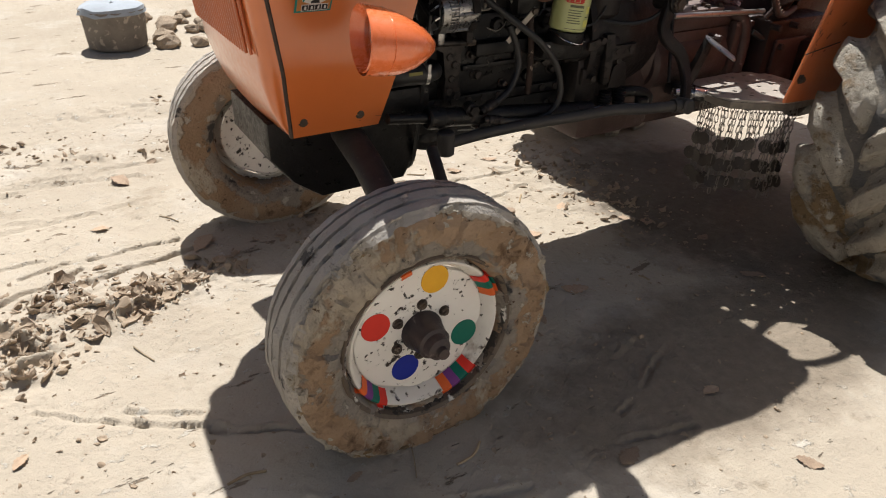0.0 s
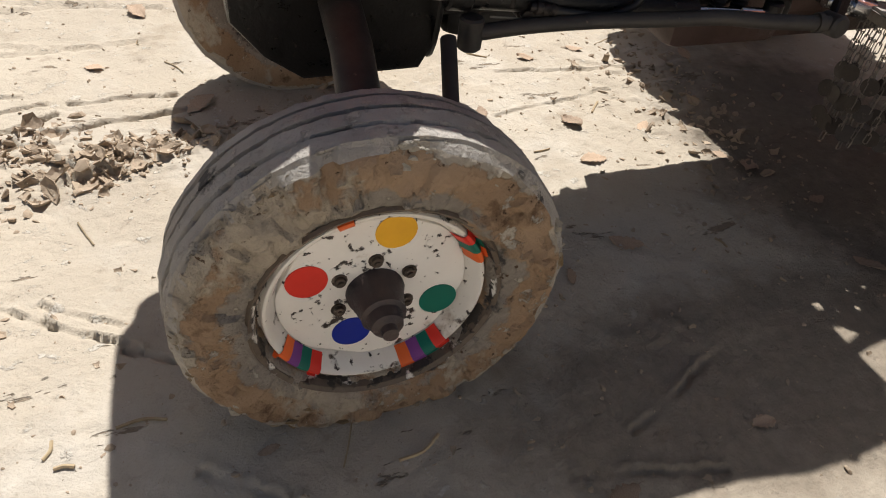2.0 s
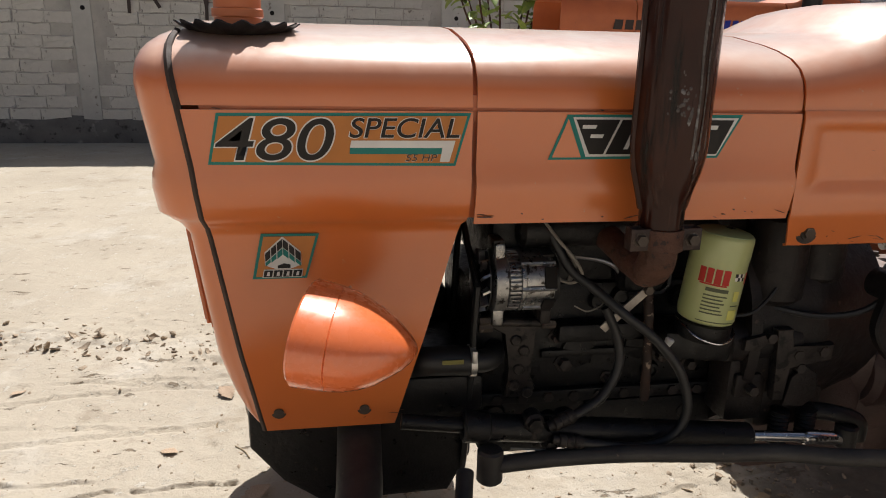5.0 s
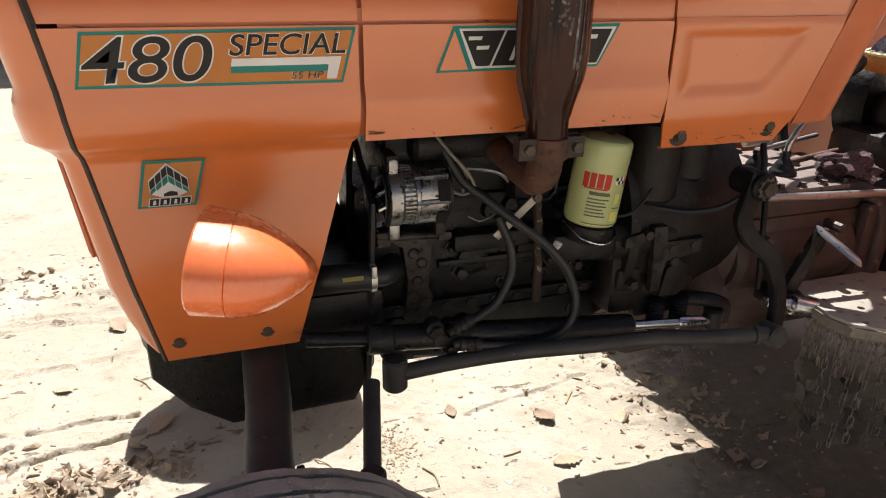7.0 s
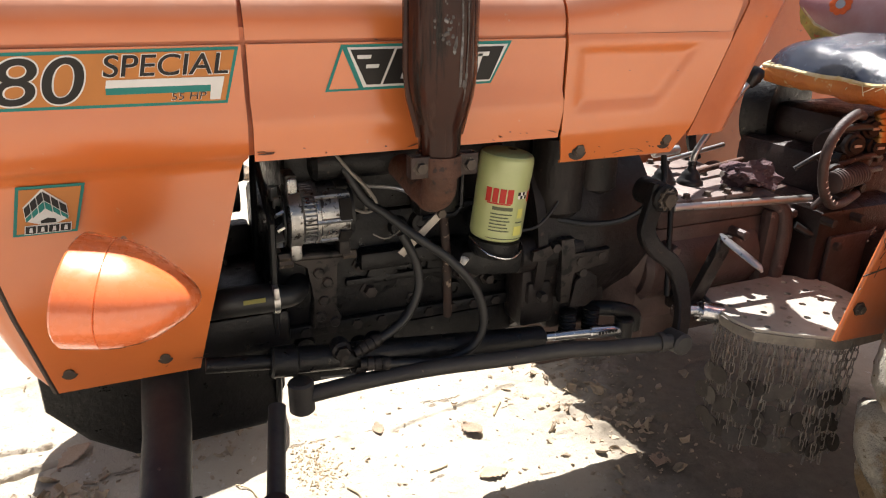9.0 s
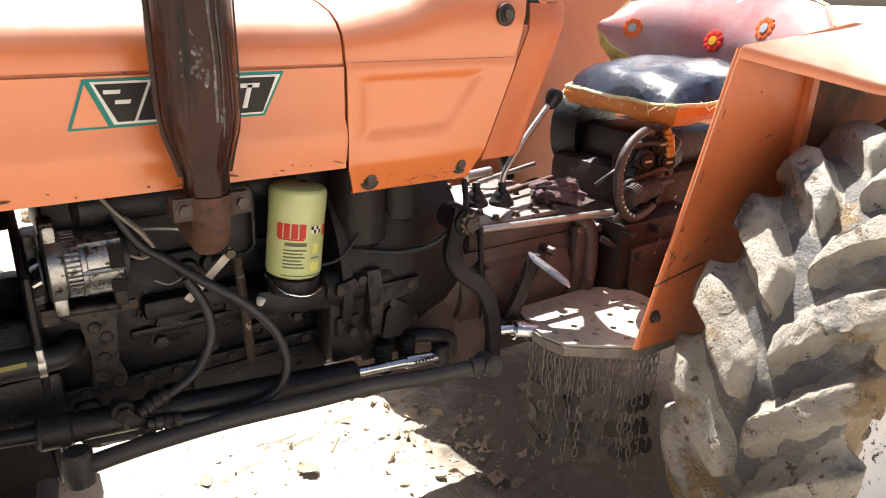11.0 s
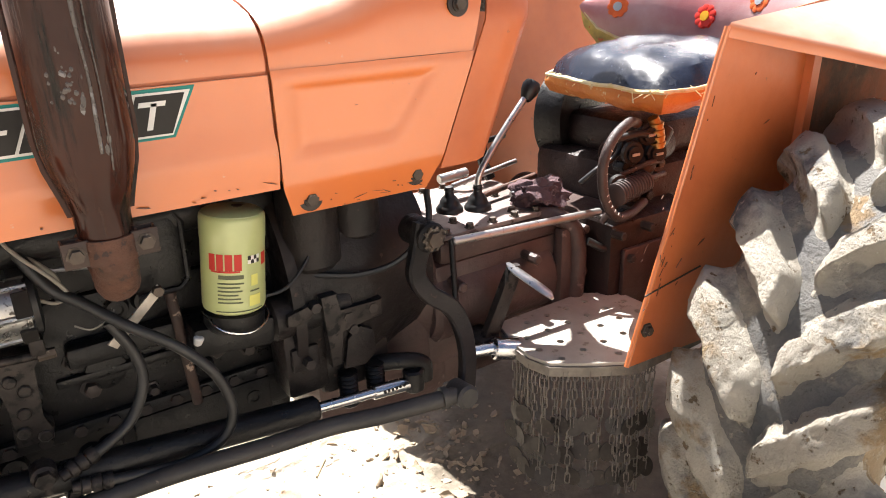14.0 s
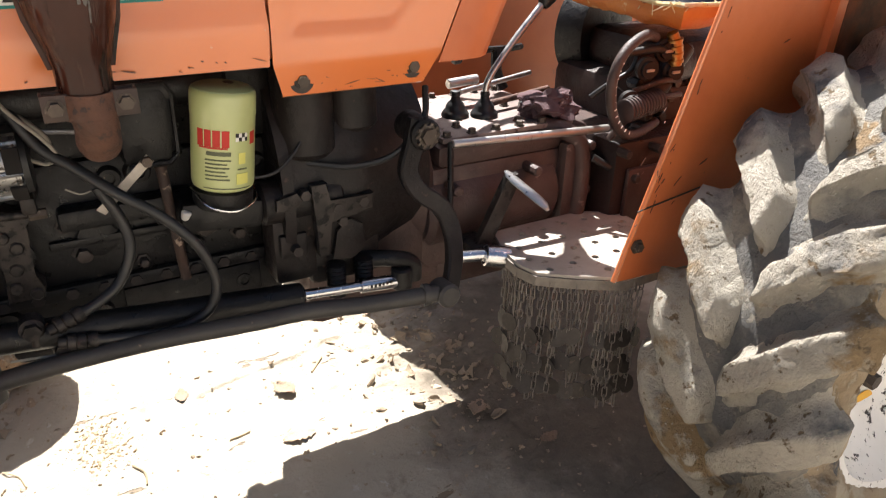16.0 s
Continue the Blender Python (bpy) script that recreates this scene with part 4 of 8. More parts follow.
    rimcoat = layered("chipped_dirty_rim", (0.77, 0.75, 0.70), (0.68, 0.64, 0.58), 6,
                      [((0.36, 0.28, 0.20), 9, 0.58, 0.10, 0.0), ((0.07, 0.055, 0.045), 45, 0.63, 0.02, -0.5), ((0.13, 0.10, 0.075), 16, 0.60, 0.05, 0.5, None, (cc, ri + 0.010, 0.024, 0.30)), ((0.05, 0.042, 0.036), 30, 0.62, 0.03, 0.5, None, (cc, ri - 0.003, 0.012, 0.16))], 0.55, 0.1, 80, 0.35)
    rim = part("rim", bm, rimcoat, wheel, "chipped white painted steel rim")
    d0 = h * 0.30
    bm = B()
    # disc with four straight-cut flanks
    pts = []
    for k in range(72):
        a = 2 * math.pi * k / 72
        t = (a + math.radians(20)) % (math.pi / 2) - math.pi / 4
        pts.append(min(0.1545, 0.1475 / max(0.55, math.cos(t))))
    ring = [[bm.verts.new(c + ax * s + (u * math.cos(2 * math.pi * k / 72) + up * math.sin(2 * math.pi * k / 72)) * pts[k] * f) for k in range(72)] for s, f in ((d0 - 0.008, 1.0), (d0 + 0.002, 0.985), (d0 + 0.004, 0.96), (d0 + 0.004, 0.3))]
    for a, b in zip(ring, ring[1:]):
        for k in range(72):
            bm.faces.new((a[k], a[(k + 1) % 72], b[(k + 1) % 72], b[k]))
    bm.faces.new(ring[-1])
    part("wheel_disc", bm, WHITE, wheel, "white painted wheel disc with paint chips")
    if not hub_side:
        return
    at = lambda x, z, s: c + ax * s + Vector((x - c.x, 0, z - c.z))
    for mat, x, z, nm in ((RED_D, 0.488, 0.318, "red"), (YEL_D, 0.624, 0.393, "yellow"), (GRN_D, 0.702, 0.230, "green"), (BLU_D, 0.556, 0.188, "blue")):
        bm = B()
        lathe(bm, at(x, z, d0 + 0.0042), ax, [(0, 0.0325), (0.0010, 0.0322), (0.0010, 0)], 28)
        part("round_sticker", bm, mat, wheel, nm + " round sticker on the wheel disc")
    for k in range(6):
        a = math.radians(90 + 60 * k - 2)
        p = at(c.x + 0.064 * math.cos(a), c.z + 0.064 * math.sin(a), d0 + 0.004)
        bm = B()
        lathe(bm, p, ax, [(0, 0.0125), (0.002, 0.0125), (0.002, 0.0095), (0.008, 0.0090), (0.009, 0.005), (0.012, 0.005), (0.012, 0)], 12)
        part("wheel_nut", bm, BOLT, wheel, "muddy wheel nut")
    bm = B()
    lathe(bm, at(c.x + 0.002, c.z - 0.001, d0), ax, [(0, 0.047), (0.012, 0.047), (0.017, 0.044), (0.052, 0.036), (0.060, 0.036), (0.064, 0.029), (0.082, 0.025), (0.088, 0.014), (0.10, 0.013), (0.102, 0)], 32)
    jitter(bm, 0.0015, 60)
    part("hub_cap", bm, HUBM, wheel, "greasy dark hub cap")
    # striped tape wrapped over the rim at three places, and a scrap of a fourth
    for mid, cols in ((-60, (ORA_D, PUR_D, GRN_D, RED_D)), (-139, (ORA_D, PUR_D, GRN_D, RED_D)), (33, (ORA_D, GRN_D, RED_D)), (118, (ORA_D,))):
        for k, mat in enumerate(cols):
            a0 = math.radians(mid + (k - 2) * 7.6)
            bm = B()
            rows = []
            short = 0.004 * noise.noise((mid, k, 0))
            for s, r in ((h * 0.34, ri - 0.0345), (h * 0.43, ri - 0.0315), (h * 0.57, ri - 0.0265), (h * 0.70, ri - 0.0215), (h * 0.752, ri - 0.0165), (h * 0.742, ri - 0.0125), (h * 0.67, ri - 0.0098), (h * 0.56, ri - 0.0080), (h * 0.70, ri - 0.0025 + short)):
                rows.append([c + ax * (s + 0.0014) + (Vector((1, 0, 0)) * math.cos(a0 + math.radians(7.6) * (j / 4 + 0.05 * noise.noise((r * 300, k + j // 4, mid)))) + up * math.sin(a0 + math.radians(7.6) * (j / 4 + 0.05 * noise.noise((r * 300, k + j // 4, mid))))) * r for j in range(5)])
            loft(bm, rows)
            thicken(bm, 0.0008)
            part("tape_stripe", bm, mat, rim)


HUBM = surf("greasy_hub", (0.035, 0.03, 0.035), (0.075, 0.055, 0.05), 14, (0.16, 0.13, 0.12), 40, 0.64, 0.38, 0.6, 0.3, bump=0.3)
FW = (0.592, 1.266, 0.2765)
front_wheel(FW, (0, -1, 0), True, "muddy ribbed front tyre with a white rim")
front_wheel((0.655, 2.40, 0.30), (0.10, 1, 0), False, "muddy ribbed front tyre")

# ---- tractor: rear wheels ----
def rear_wheel(c, side, label):
    c, ax = Vector(c), Vector((0, side, 0))
    R, h, ri = 0.468, 0.148, 0.318
    HALF = [(0.0, R), (0.45 * h, R - 0.001), (0.72 * h, R - 0.006), (0.88 * h, R - 0.017), (0.97 * h, R - 0.038), (1.0 * h, R - 0.068), (1.0 * h, R - 0.10)]
    run = [0.0]
    for p, q in zip(HALF, HALF[1:]):
        run.append(run[-1] + math.hypot(q[0] - p[0], q[1] - p[1]))

    def across(d):
        """Place on the carcass d along its outline from the tread's middle, and the way out of it."""
        y, r = np.interp(d, run, [p[0] for p in HALF]), np.interp(d, run, [p[1] for p in HALF])
        y2, r2 = np.interp(d + 0.012, run, [p[0] for p in HALF]), np.interp(d + 0.012, run, [p[1] for p in HALF])
        y1, r1 = np.interp(max(0, d - 0.012), run, [p[0] for p in HALF]), np.interp(max(0, d - 0.012), run, [p[1] for p in HALF])
        t = Vector((r1 - r2, y2 - y1)).normalized()
        return y, r, t.x, t.y

    def weathered(bm, coarse=1.0):
        """Lumpy, as under a coat of mud."""
        jitter(bm, 0.008 * coarse, 9, side)
        jitter(bm, 0.005 * coarse, 24, side + 3)
        jitter(bm, 0.0030, 62, side + 6)
        jitter(bm, 0.0016, 150, side + 9)
        for f in bm.faces:
            m = f.calc_center_median() - c
            f.material_index = 1 if math.hypot(m.x, m.z) < R - 0.030 + 0.030 * noise.noise((m.x * 9, m.y * 9, m.z * 9)) else 0
        return bm

    bm = B()
    out = [(0.7 * h, ri), (0.90 * h, ri + 0.012), (0.985 * h, ri + 0.03), (h, ri + 0.05)] + [(y, r) for y, r in HALF[::-1]]
    fine = []
    for p, q in zip(out, out[1:]):
        n_ = max(1, int(math.hypot(q[0] - p[0], q[1] - p[1]) / 0.011))
        fine += [(p[0] + (q[0] - p[0]) * i / n_, p[1] + (q[1] - p[1]) * i / n_) for i in range(n_)]
    lathe(bm, c, ax, [(-y, r) for y, r in fine] + [(0.0, R)] + fine[::-1] + [(h * 0.4, ri - 0.01), (-h * 0.4, ri - 0.01)], 300, True)
    wheel = part("rear_wheel", weathered(bm), [VALLEY, WALLMUD], tractor, label)
    n = 18
    rng = random.Random(40 + side)
    for side2 in (-1, 1):
        for k in range(n):
            bm = B()
            th0 = 2 * math.pi * (k + (0.5 if side2 > 0 else 0)) / n - 0.015
            high, full = 0.052 + rng.uniform(-0.004, 0.003), run[-1] - 0.012 + rng.uniform(-0.012, 0.008)
            rows = []
            for i in range(41):
                s_ = i / 40
                d = 0.006 + (full - 0.006) * s_
                y, r, ny, nr = across(d)
                ends = min(1.0, max(0.0, s_ / 0.09)) ** 0.5 * min(1.0, max(0.0, (1 - s_) / 0.22)) ** 0.7
                lead = th0 + 0.30 * min(1.0, d / h) + 0.05 * min(1.0, d / h) ** 2 - 0.03 * max(0.0, d - h) / 0.05
                w = 0.0275 + 0.009 * min(1.0, d / h)
                row = []
                for j in range(21):
                    q = -1 + 2 * j / 20
                    core, skirt = min(1.0, max(0.0, (0.56 - abs(q)) / 0.17)), min(1.0, max(0.0, (1 - abs(q)) / 0.62))
                    up_ = ((3 * core ** 2 - 2 * core ** 3) * 0.70 + (3 * skirt ** 2 - 2 * skirt ** 3) * 0.30) * high * ends - 0.004
                    a = lead + 0.02 * noise.noise((k * 3.1, s_ * 5, side2)) + q * w * 2.35 * (0.75 + 0.25 * ends) / R
                    rr = r + nr * up_
                    row.append(c + Vector((-math.cos(a) * rr, side2 * (y + ny * up_), math.sin(a) * rr)))
                rows.append(row)
            loft(bm, rows)
            lug = part("tread_lug", weathered(bm, 0.75), [SANDY, WALLMUD], wheel)
            lug.data.set_sharp_from_angle(angle=radians(80))
    wheel.data.set_sharp_from_angle(angle=radians(80))
    bm = B()
    lathe(bm, c, ax, [(h * 0.70, ri), (h * 0.9, ri + 0.014), (h * 0.86, ri - 0.004), (h * 0.5, ri - 0.02), (h * 0.2, ri - 0.06), (h * 0.05, ri - 0.10), (h * 0.05, 0.10), (h * 0.3, 0.09), (h * 0.45, 0.07), (h * 0.45, 0)], 64)
    part("rim", bm, WHITE, wheel, "white painted steel rim")
    for k in range(8):
        a = 2 * math.pi * k / 8
        bm = B()
        lathe(bm, c + Vector((0.17 * math.cos(a), side * h * 0.05, 0.17 * math.sin(a))), ax, [(0, 0.018), (0.02, 0.017), (0.02, 0)], 6)
        part("wheel_nut", bm, BOLT, wheel)
    for k in range(6):
        a = 2 * math.pi * (k + 0.5) / 6
        bm = B()
        lathe(bm, c + Vector((0.24 * math.cos(a), side * (h * 0.06 + 0.002), 0.24 * math.sin(a))), ax, [(0, 0.04), (0.001, 0.04), (0.001, 0)], 24)
        part("round_sticker", bm, (RED_D, YEL_D, GRN_D)[k % 3], wheel)


rear_wheel((2.330, 1.115, 0.492), -1, "huge rear tractor tyre with lugs caked in pale mud")
rear_wheel((2.330, 2.575, 0.492), 1, "huge rear tractor tyre with lugs caked in pale mud")

# ---- tractor: mudguards ----
for side in (-1, 1):
    y0 = CY + side * 0.495
    up, more = (0.07, 0.36) if side > 0 else (0.0, 0.0)
    bm = B()
    front = [(1.822, 0.558), (1.832, 0.59), (1.90, 0.80), (1.99, 1.09 + up), (2.006, 1.134 + up)]
    rear_cut = [(2.40, 1.18 + up), (2.80 + more, 1.16 + up), (3.05 + more, 0.95), (3.08 + more, 0.66), (2.80 + more, 0.60), (2.30, 0.56), (2.05, 0.545)]
    prism(bm, front + rear_cut, "y", y0 - 0.002, y0 + 0.002)
    guard = part("mudguard", bm, ORANGE_WORN, tractor, "worn orange rear mudguard")
    bm = B()
    o = y0 + side * 0.40
    for_rows = []
    for d in (0.0, 0.05, 0.10, 0.15, 0.22, 0.30, 0.39, 0.40):
        xf = 2.004 + 1.5 * min(d, 0.16) + 0.25 * max(0.0, d - 0.16)
        drop = 0.40 * min(d, 0.16) + 0.05 * max(0.0, d - 0.16)
        y = y0 + side * d
        for_rows.append([(xf, y, 1.118 + up - drop), (xf + 0.001, y, 1.134 + up - drop), (xf + 0.010, y, 1.141 + up - drop)] + [(max(xf + 0.02 + 0.01 * i, x), y, z + up - drop) for i, (x, z) in enumerate(((2.3, 1.165), (2.45, 1.18), (2.80 + more, 1.165), (2.98 + more, 1.06)))] + [(3.06 + more, y, 0.94)])
    loft(bm, for_rows)
    thicken(bm, 0.005)
    part("mudguard_top", bm, ORANGE, guard)
    bm = B()
    tube(bm, [(x, y0 - side * 0.001, z) for x, z in front], 0.005, 8, False)
    part("rolled_edge", bm, ORANGE, guard)
    bm = B()
    prism(bm, [(2.235, 0.72), (2.26, 0.72), (2.275, 1.13), (2.25, 1.13)], "y", y0 + side * 0.003, y0 + side * 0.02)
    part("stiffener", bm, ORANGE_WORN, guard)
    # darker brown sheet over the panel behind the stiffener
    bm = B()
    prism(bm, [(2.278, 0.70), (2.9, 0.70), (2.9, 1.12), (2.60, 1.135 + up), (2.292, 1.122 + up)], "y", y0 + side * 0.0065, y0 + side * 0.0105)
    part("arch_liner", bm, ARCHBROWN, guard, "dark brown inside of the wheel arch")
    bm = B()
    lathe(bm, (1.863, y0 + side * 0.002, 0.622), (0, side, 0), [(0, 0.014), (0.004, 0.014), (0.004, 0.009), (0.011, 0.009), (0.011, 0)], 6)
    part("bolt", bm, BOLT, guard, "rusty mudguard bolt")
    bm = B()
    prism(bm, [(1.85, 0.69), (2.0, 0.71), (2.0, 0.7125), (1.85, 0.6925)], "y", y0 + side * 0.0022, y0 + side * 0.004)
    part("seam", bm, BOLTD, guard)

# ---- tractor: engine ----
bm = B()
box(bm, (0.83, 1.70, 0.50), (1.40, 1.98, 0.80), 0.015)
engine = part("engine_block", bm, BLACK, tractor, "oily black diesel engine block")
for nm, lo, hi, bv in (("cylinder_head", (0.86, 1.69, 0.803), (1.33, 1.99, 0.955), 0.012), ("block_flange", (0.84, 1.683, 0.575), (1.38, 1.699, 0.60), 0.005), ("side_cover", (0.98, 1.66, 0.70), (1.30, 1.698, 0.735), 0.008), ("oil_pan", (0.86, 1.74, 0.43), (1.34, 1.94, 0.498), 0.03)):
    bm = B()
    box(bm, lo, hi, bv)
    part(nm, bm, BLACK, engine)
for x in np.linspace(0.88, 1.36, 11):
    bm = B()
    lathe(bm, (x, 1.686, 0.588), (0, -1, 0), [(0, 0.010), (0.008, 0.010), (0.008, 0)], 6)
    part("bolt", bm, BOLTD, engine)
for k, x in enumerate((0.91, 1.03, 1.15)):
    bm = B()
    lathe(bm, (x, 1.70, 0.66 + 0.01 * k), (0, -1, 0), [(0, 0.030), (0.008, 0.030), (0.010, 0.022), (0.012, 0)], 20)
    part("core_plug", bm, BLACK, engine)
# alternator
AX = (0.851, 1.668, 0.821)
bm = B()
lathe(bm, AX, (1, 0, 0), [(0, 0.02), (0.0, 0.048), (0.004, 0.054), (0.023, 0.055), (0.026, 0.051), (0.028, 0.0495)], 40)
lathe(bm, AX, (1, 0, 0), [(0.045, 0.0495), (0.047, 0.053), (0.053, 0.053), (0.055, 0.0505), (0.094, 0.0505), (0.096, 0.053), (0.101, 0.052), (0.104, 0.046), (0.106, 0.03), (0.106, 0)], 40)
box(bm, (AX[0] + 0.004, AX[1] - 0.030, AX[2] + 0.040), (AX[0] + 0.022, AX[1] - 0.004, AX[2] + 0.070), 0.006)
box(bm, (AX[0] + 0.004, AX[1] - 0.030, AX[2] - 0.074), (AX[0] + 0.024, AX[1] - 0.004, AX[2] - 0.040), 0.006)
for a in (0.75, 1.6, 2.5):
    cyl(bm, (AX[0] + 0.046, AX[1] - 0.050 * math.sin(a), AX[2] + 0.050 * math.cos(a)), (AX[0] + 0.104, AX[1] - 0.050 * math.sin(a), AX[2] + 0.050 * math.cos(a)), 0.005, seg=8)
lathe(bm, AX, (1, 0, 0), [(0.027, 0.0465), (0.046, 0.0465)], 30)
alt = part("alternator", bm, ALU, tractor, "bare aluminium alternator")
for k in range(40):
    a = 2 * math.pi * k / 40
    bm = B()
    box(bm, (0.027, -0.0028, 0.046), (0.046, 0.0028, 0.0515), 0.001, Matrix.Translation(AX) @ Matrix.Rotation(a, 4, "X"))
    part("stator_rib", bm, ALU, alt)
bm = B()
lathe(bm, AX, (1, 0, 0), [(0.101, 0.0475), (0.112, 0.045), (0.116, 0.03), (0.116, 0)], 30)
part("rear_cover", bm, RUBBER, alt, "black plastic rear cover")
bm = B()
lathe(bm, AX, (-1, 0, 0), [(0.004, 0.02), (0.004, 0.052), (0.007, 0.052), (0.007, 0.03), (0.014, 0.036), (0.018, 0.028), (0.024, 0.036), (0.026, 0.02), (0.026, 0)], 30)
part("fan_pulley", bm, BLACK, alt)
for a in (0.2, 1.25, 2.3, 3.4, 4.5, 5.5):
    bm = B()
    box(bm, (0.084, -0.018, 0.0485), (0.1045, 0.018, 0.0540), 0.002, Matrix.Translation(AX) @ Matrix.Rotation(a, 4, "X"))
    part("vent_slot", bm, HOLE, alt, "black vent slot")
for k in range(12):
    a = 2 * math.pi * k / 12
    bm = B()
    box(bm, (-0.020, -0.002, 0.03), (-0.007, 0.002, 0.052), 0, Matrix.Translation(AX) @ Matrix.Rotation(a, 4, "X") @ Matrix.Rotation(0.4, 4, "Z"))
    part("fan_blade", bm, STEEL, alt)
for sx, dz in ((0.002, 0.062), (0.004, -0.062), (0.088, -0.062)):
    bm = B()
    box(bm, (AX[0] + sx, 1.645, AX[2] + dz - 0.014), (AX[0] + sx + 0.02, 1.69, AX[2] + dz + 0.012), 0.004)
    part("mounting_ear", bm, ENGGREY, alt)
bm = B()
prism(bm, [(0.845, 0.755), (0.955, 0.748), (0.955, 0.735), (0.935, 0.725), (0.93, 0.64), (0.945, 0.62), (0.94, 0.60), (0.89, 0.60), (0.895, 0.66), (0.89, 0.725), (0.85, 0.738)], "y", 1.665, 1.70, 0.004)
cyl(bm, (0.84, 1.66, 0.748), (0.96, 1.66, 0.742), 0.007, seg=10)
for x, z in ((0.905, 0.71), (0.92, 0.69), (0.912, 0.655), (0.905, 0.625), (0.93, 0.61)):
    cyl(bm, (x, 1.66, z), (x, 1.675, z), 0.010, seg=8, bevel=0.002)
part("alternator_bracket", bm, ENGGREY, tractor, "oily grey cast bracket")
bm = B()      # belt from the alternator pulley down to the crank pulley
tube(bm, [(0.826, 1.63, 0.82), (0.826, 1.70, 0.45), (0.826, 1.80, 0.42), (0.826, 1.86, 0.55), (0.826, 1.80, 0.88), (0.826, 1.70, 0.86)], 0.006, 6, True, 6, True)
part("fan_belt", bm, RUBBER, tractor)
bm = B()
lathe(bm, (0.80, CY - 0.02, 0.50), (1, 0, 0), [(0, 0), (0, 0.08), (0.015, 0.08), (0.02, 0.07), (0.025, 0.08), (0.035, 0.08), (0.035, 0)], 32)
part("crank_pulley", bm, BLACK, tractor)
bm = B()      # radiator core and shroud behind the nose
box(bm, (0.60, 1.66, 0.62), (0.68, 2.02, 1.08), 0.01)
box(bm, (0.615, 1.65, 1.06), (0.67, 2.03, 1.15), 0.02)
part("radiator", bm, BLACK, tractor)
bm = B()
cyl(bm, (0.72, CY, 0.82), (0.80, CY, 0.82), 0.04)
fan = part("radiator_fan", bm, BLACK, tractor)
for k in range(4):
    bm = B()
    box(bm, (-0.004, -0.035, 0.03), (0.004, 0.035, 0.16), 0.003, Matrix.Translation((0.745, CY, 0.82)) @ Matrix.Rotation(math.pi / 2 * k + 0.4, 4, "X") @ Matrix.Rotation(0.35, 4, "Z"))
    part("fan_blade", bm, BLACK, fan)
# lower radiator hose
bm = B()
tube(bm, [(0.70, 1.70, 0.66), (0.745, 1.652, 0.685), (0.79, 1.65, 0.685), (0.832, 1.651, 0.682)], 0.0255, 18)
tube(bm, [(0.825, 1.651, 0.682), (0.850, 1.655, 0.680), (0.868, 1.675, 0.68), (0.875, 1.71, 0.68)], 0.020, 16)
hose = part("radiator_hose", bm, RUBBER, tractor, "black rubber radiator hose with a metal clamp")
bm = B()
lathe(bm, (0.820, 1.651, 0.683), (1, 0, 0), [(0, 0.026), (0, 0.028), (0.010, 0.028), (0.010, 0.026)], 24)
box(bm, (0.820, 1.621, 0.69), (0.829, 1.631, 0.712), 0.002)
part("hose_clamp", bm, STEEL, hose)
flat("faded_mark", [(0.770, 0.690), (0.806, 0.690), (0.806, 0.698), (0.770, 0.698)], 1.6238, plain("faded_yellow_mark", (0.20, 0.18, 0.05)), hose)

# exhaust
bm = B()
EX = (1.046, 1.468)
lathe(bm, (*EX, 0.955), (0, 0, 1), [(0, 0.030), (0.03, 0.031), (0.05, 0.036), (0.085, 0.046), (0.105, 0.0495), (0.12, 0.0505), (0.60, 0.0505), (0.64, 0.045), (0.67, 0.03), (1.05, 0.03)], 72)
for v in bm.verts:      # shallow flutes added along the can, to break its reflection into upright streaks
    a = math.atan2(v.co.y - EX[1], v.co.x - EX[0])
    k = 1 + (0.004 * math.cos(8 * a + 0.4) + 0.002 * math.sin(13 * a)) * min(1.0, max(0.0, (v.co.z - 0.97) / 0.08))
    v.co.x, v.co.y = EX[0] + (v.co.x - EX[0]) * k, EX[1] + (v.co.y - EX[1]) * k
muffler = part("muffler", bm, MUFFLER, tractor, "brown painted upright exhaust silencer with paint runs")
for a in (-1, 1):
    bm = B()
    loft(bm, [[(EX[0] + a * (r + d), EX[1] + 0.004 * e, z) for d, e in ((-0.002, -1), (0.0045, -0.7), (0.0045, 0.7), (-0.002, 1))] for r, z in ((0.031, 0.985), (0.036, 1.005), (0.046, 1.04), (0.0505, 1.075), (0.0505, 1.555))])
    part("seam_flange", bm, MUFFLER, muffler)
for a0, wd, z0, z1, wob in ((0.14, 0.0024, 1.06, 1.53, 0.07), (0.34, 0.0014, 1.04, 1.30, 0.06)):
    bm = B()
    rows = []
    for i in range(40):
        z = z0 + (z1 - z0) * i / 39
        rr = float(np.interp(z, [0.985, 1.005, 1.04, 1.06, 1.075], [0.031, 0.036, 0.046, 0.0495, 0.0505])) + 0.0006
        aa = a0 + wob * noise.noise((z * 11, a0 * 9, 2))
        ww = wd * (0.55 + 0.8 * abs(noise.noise((z * 16, a0 * 5, 7)))) / rr
        rows.append([(EX[0] + (rr + e) * math.sin(aa + j * ww), EX[1] - (rr + e) * math.cos(aa + j * ww), z) for j, e in ((-1, 0), (-0.5, 0.0011), (0.5, 0.0011), (1, 0))])
    loft(bm, rows)
    part("paint_run", bm, RUNS, muffler, "pale dried paint run")
bm = B()
rng = random.Random(9)
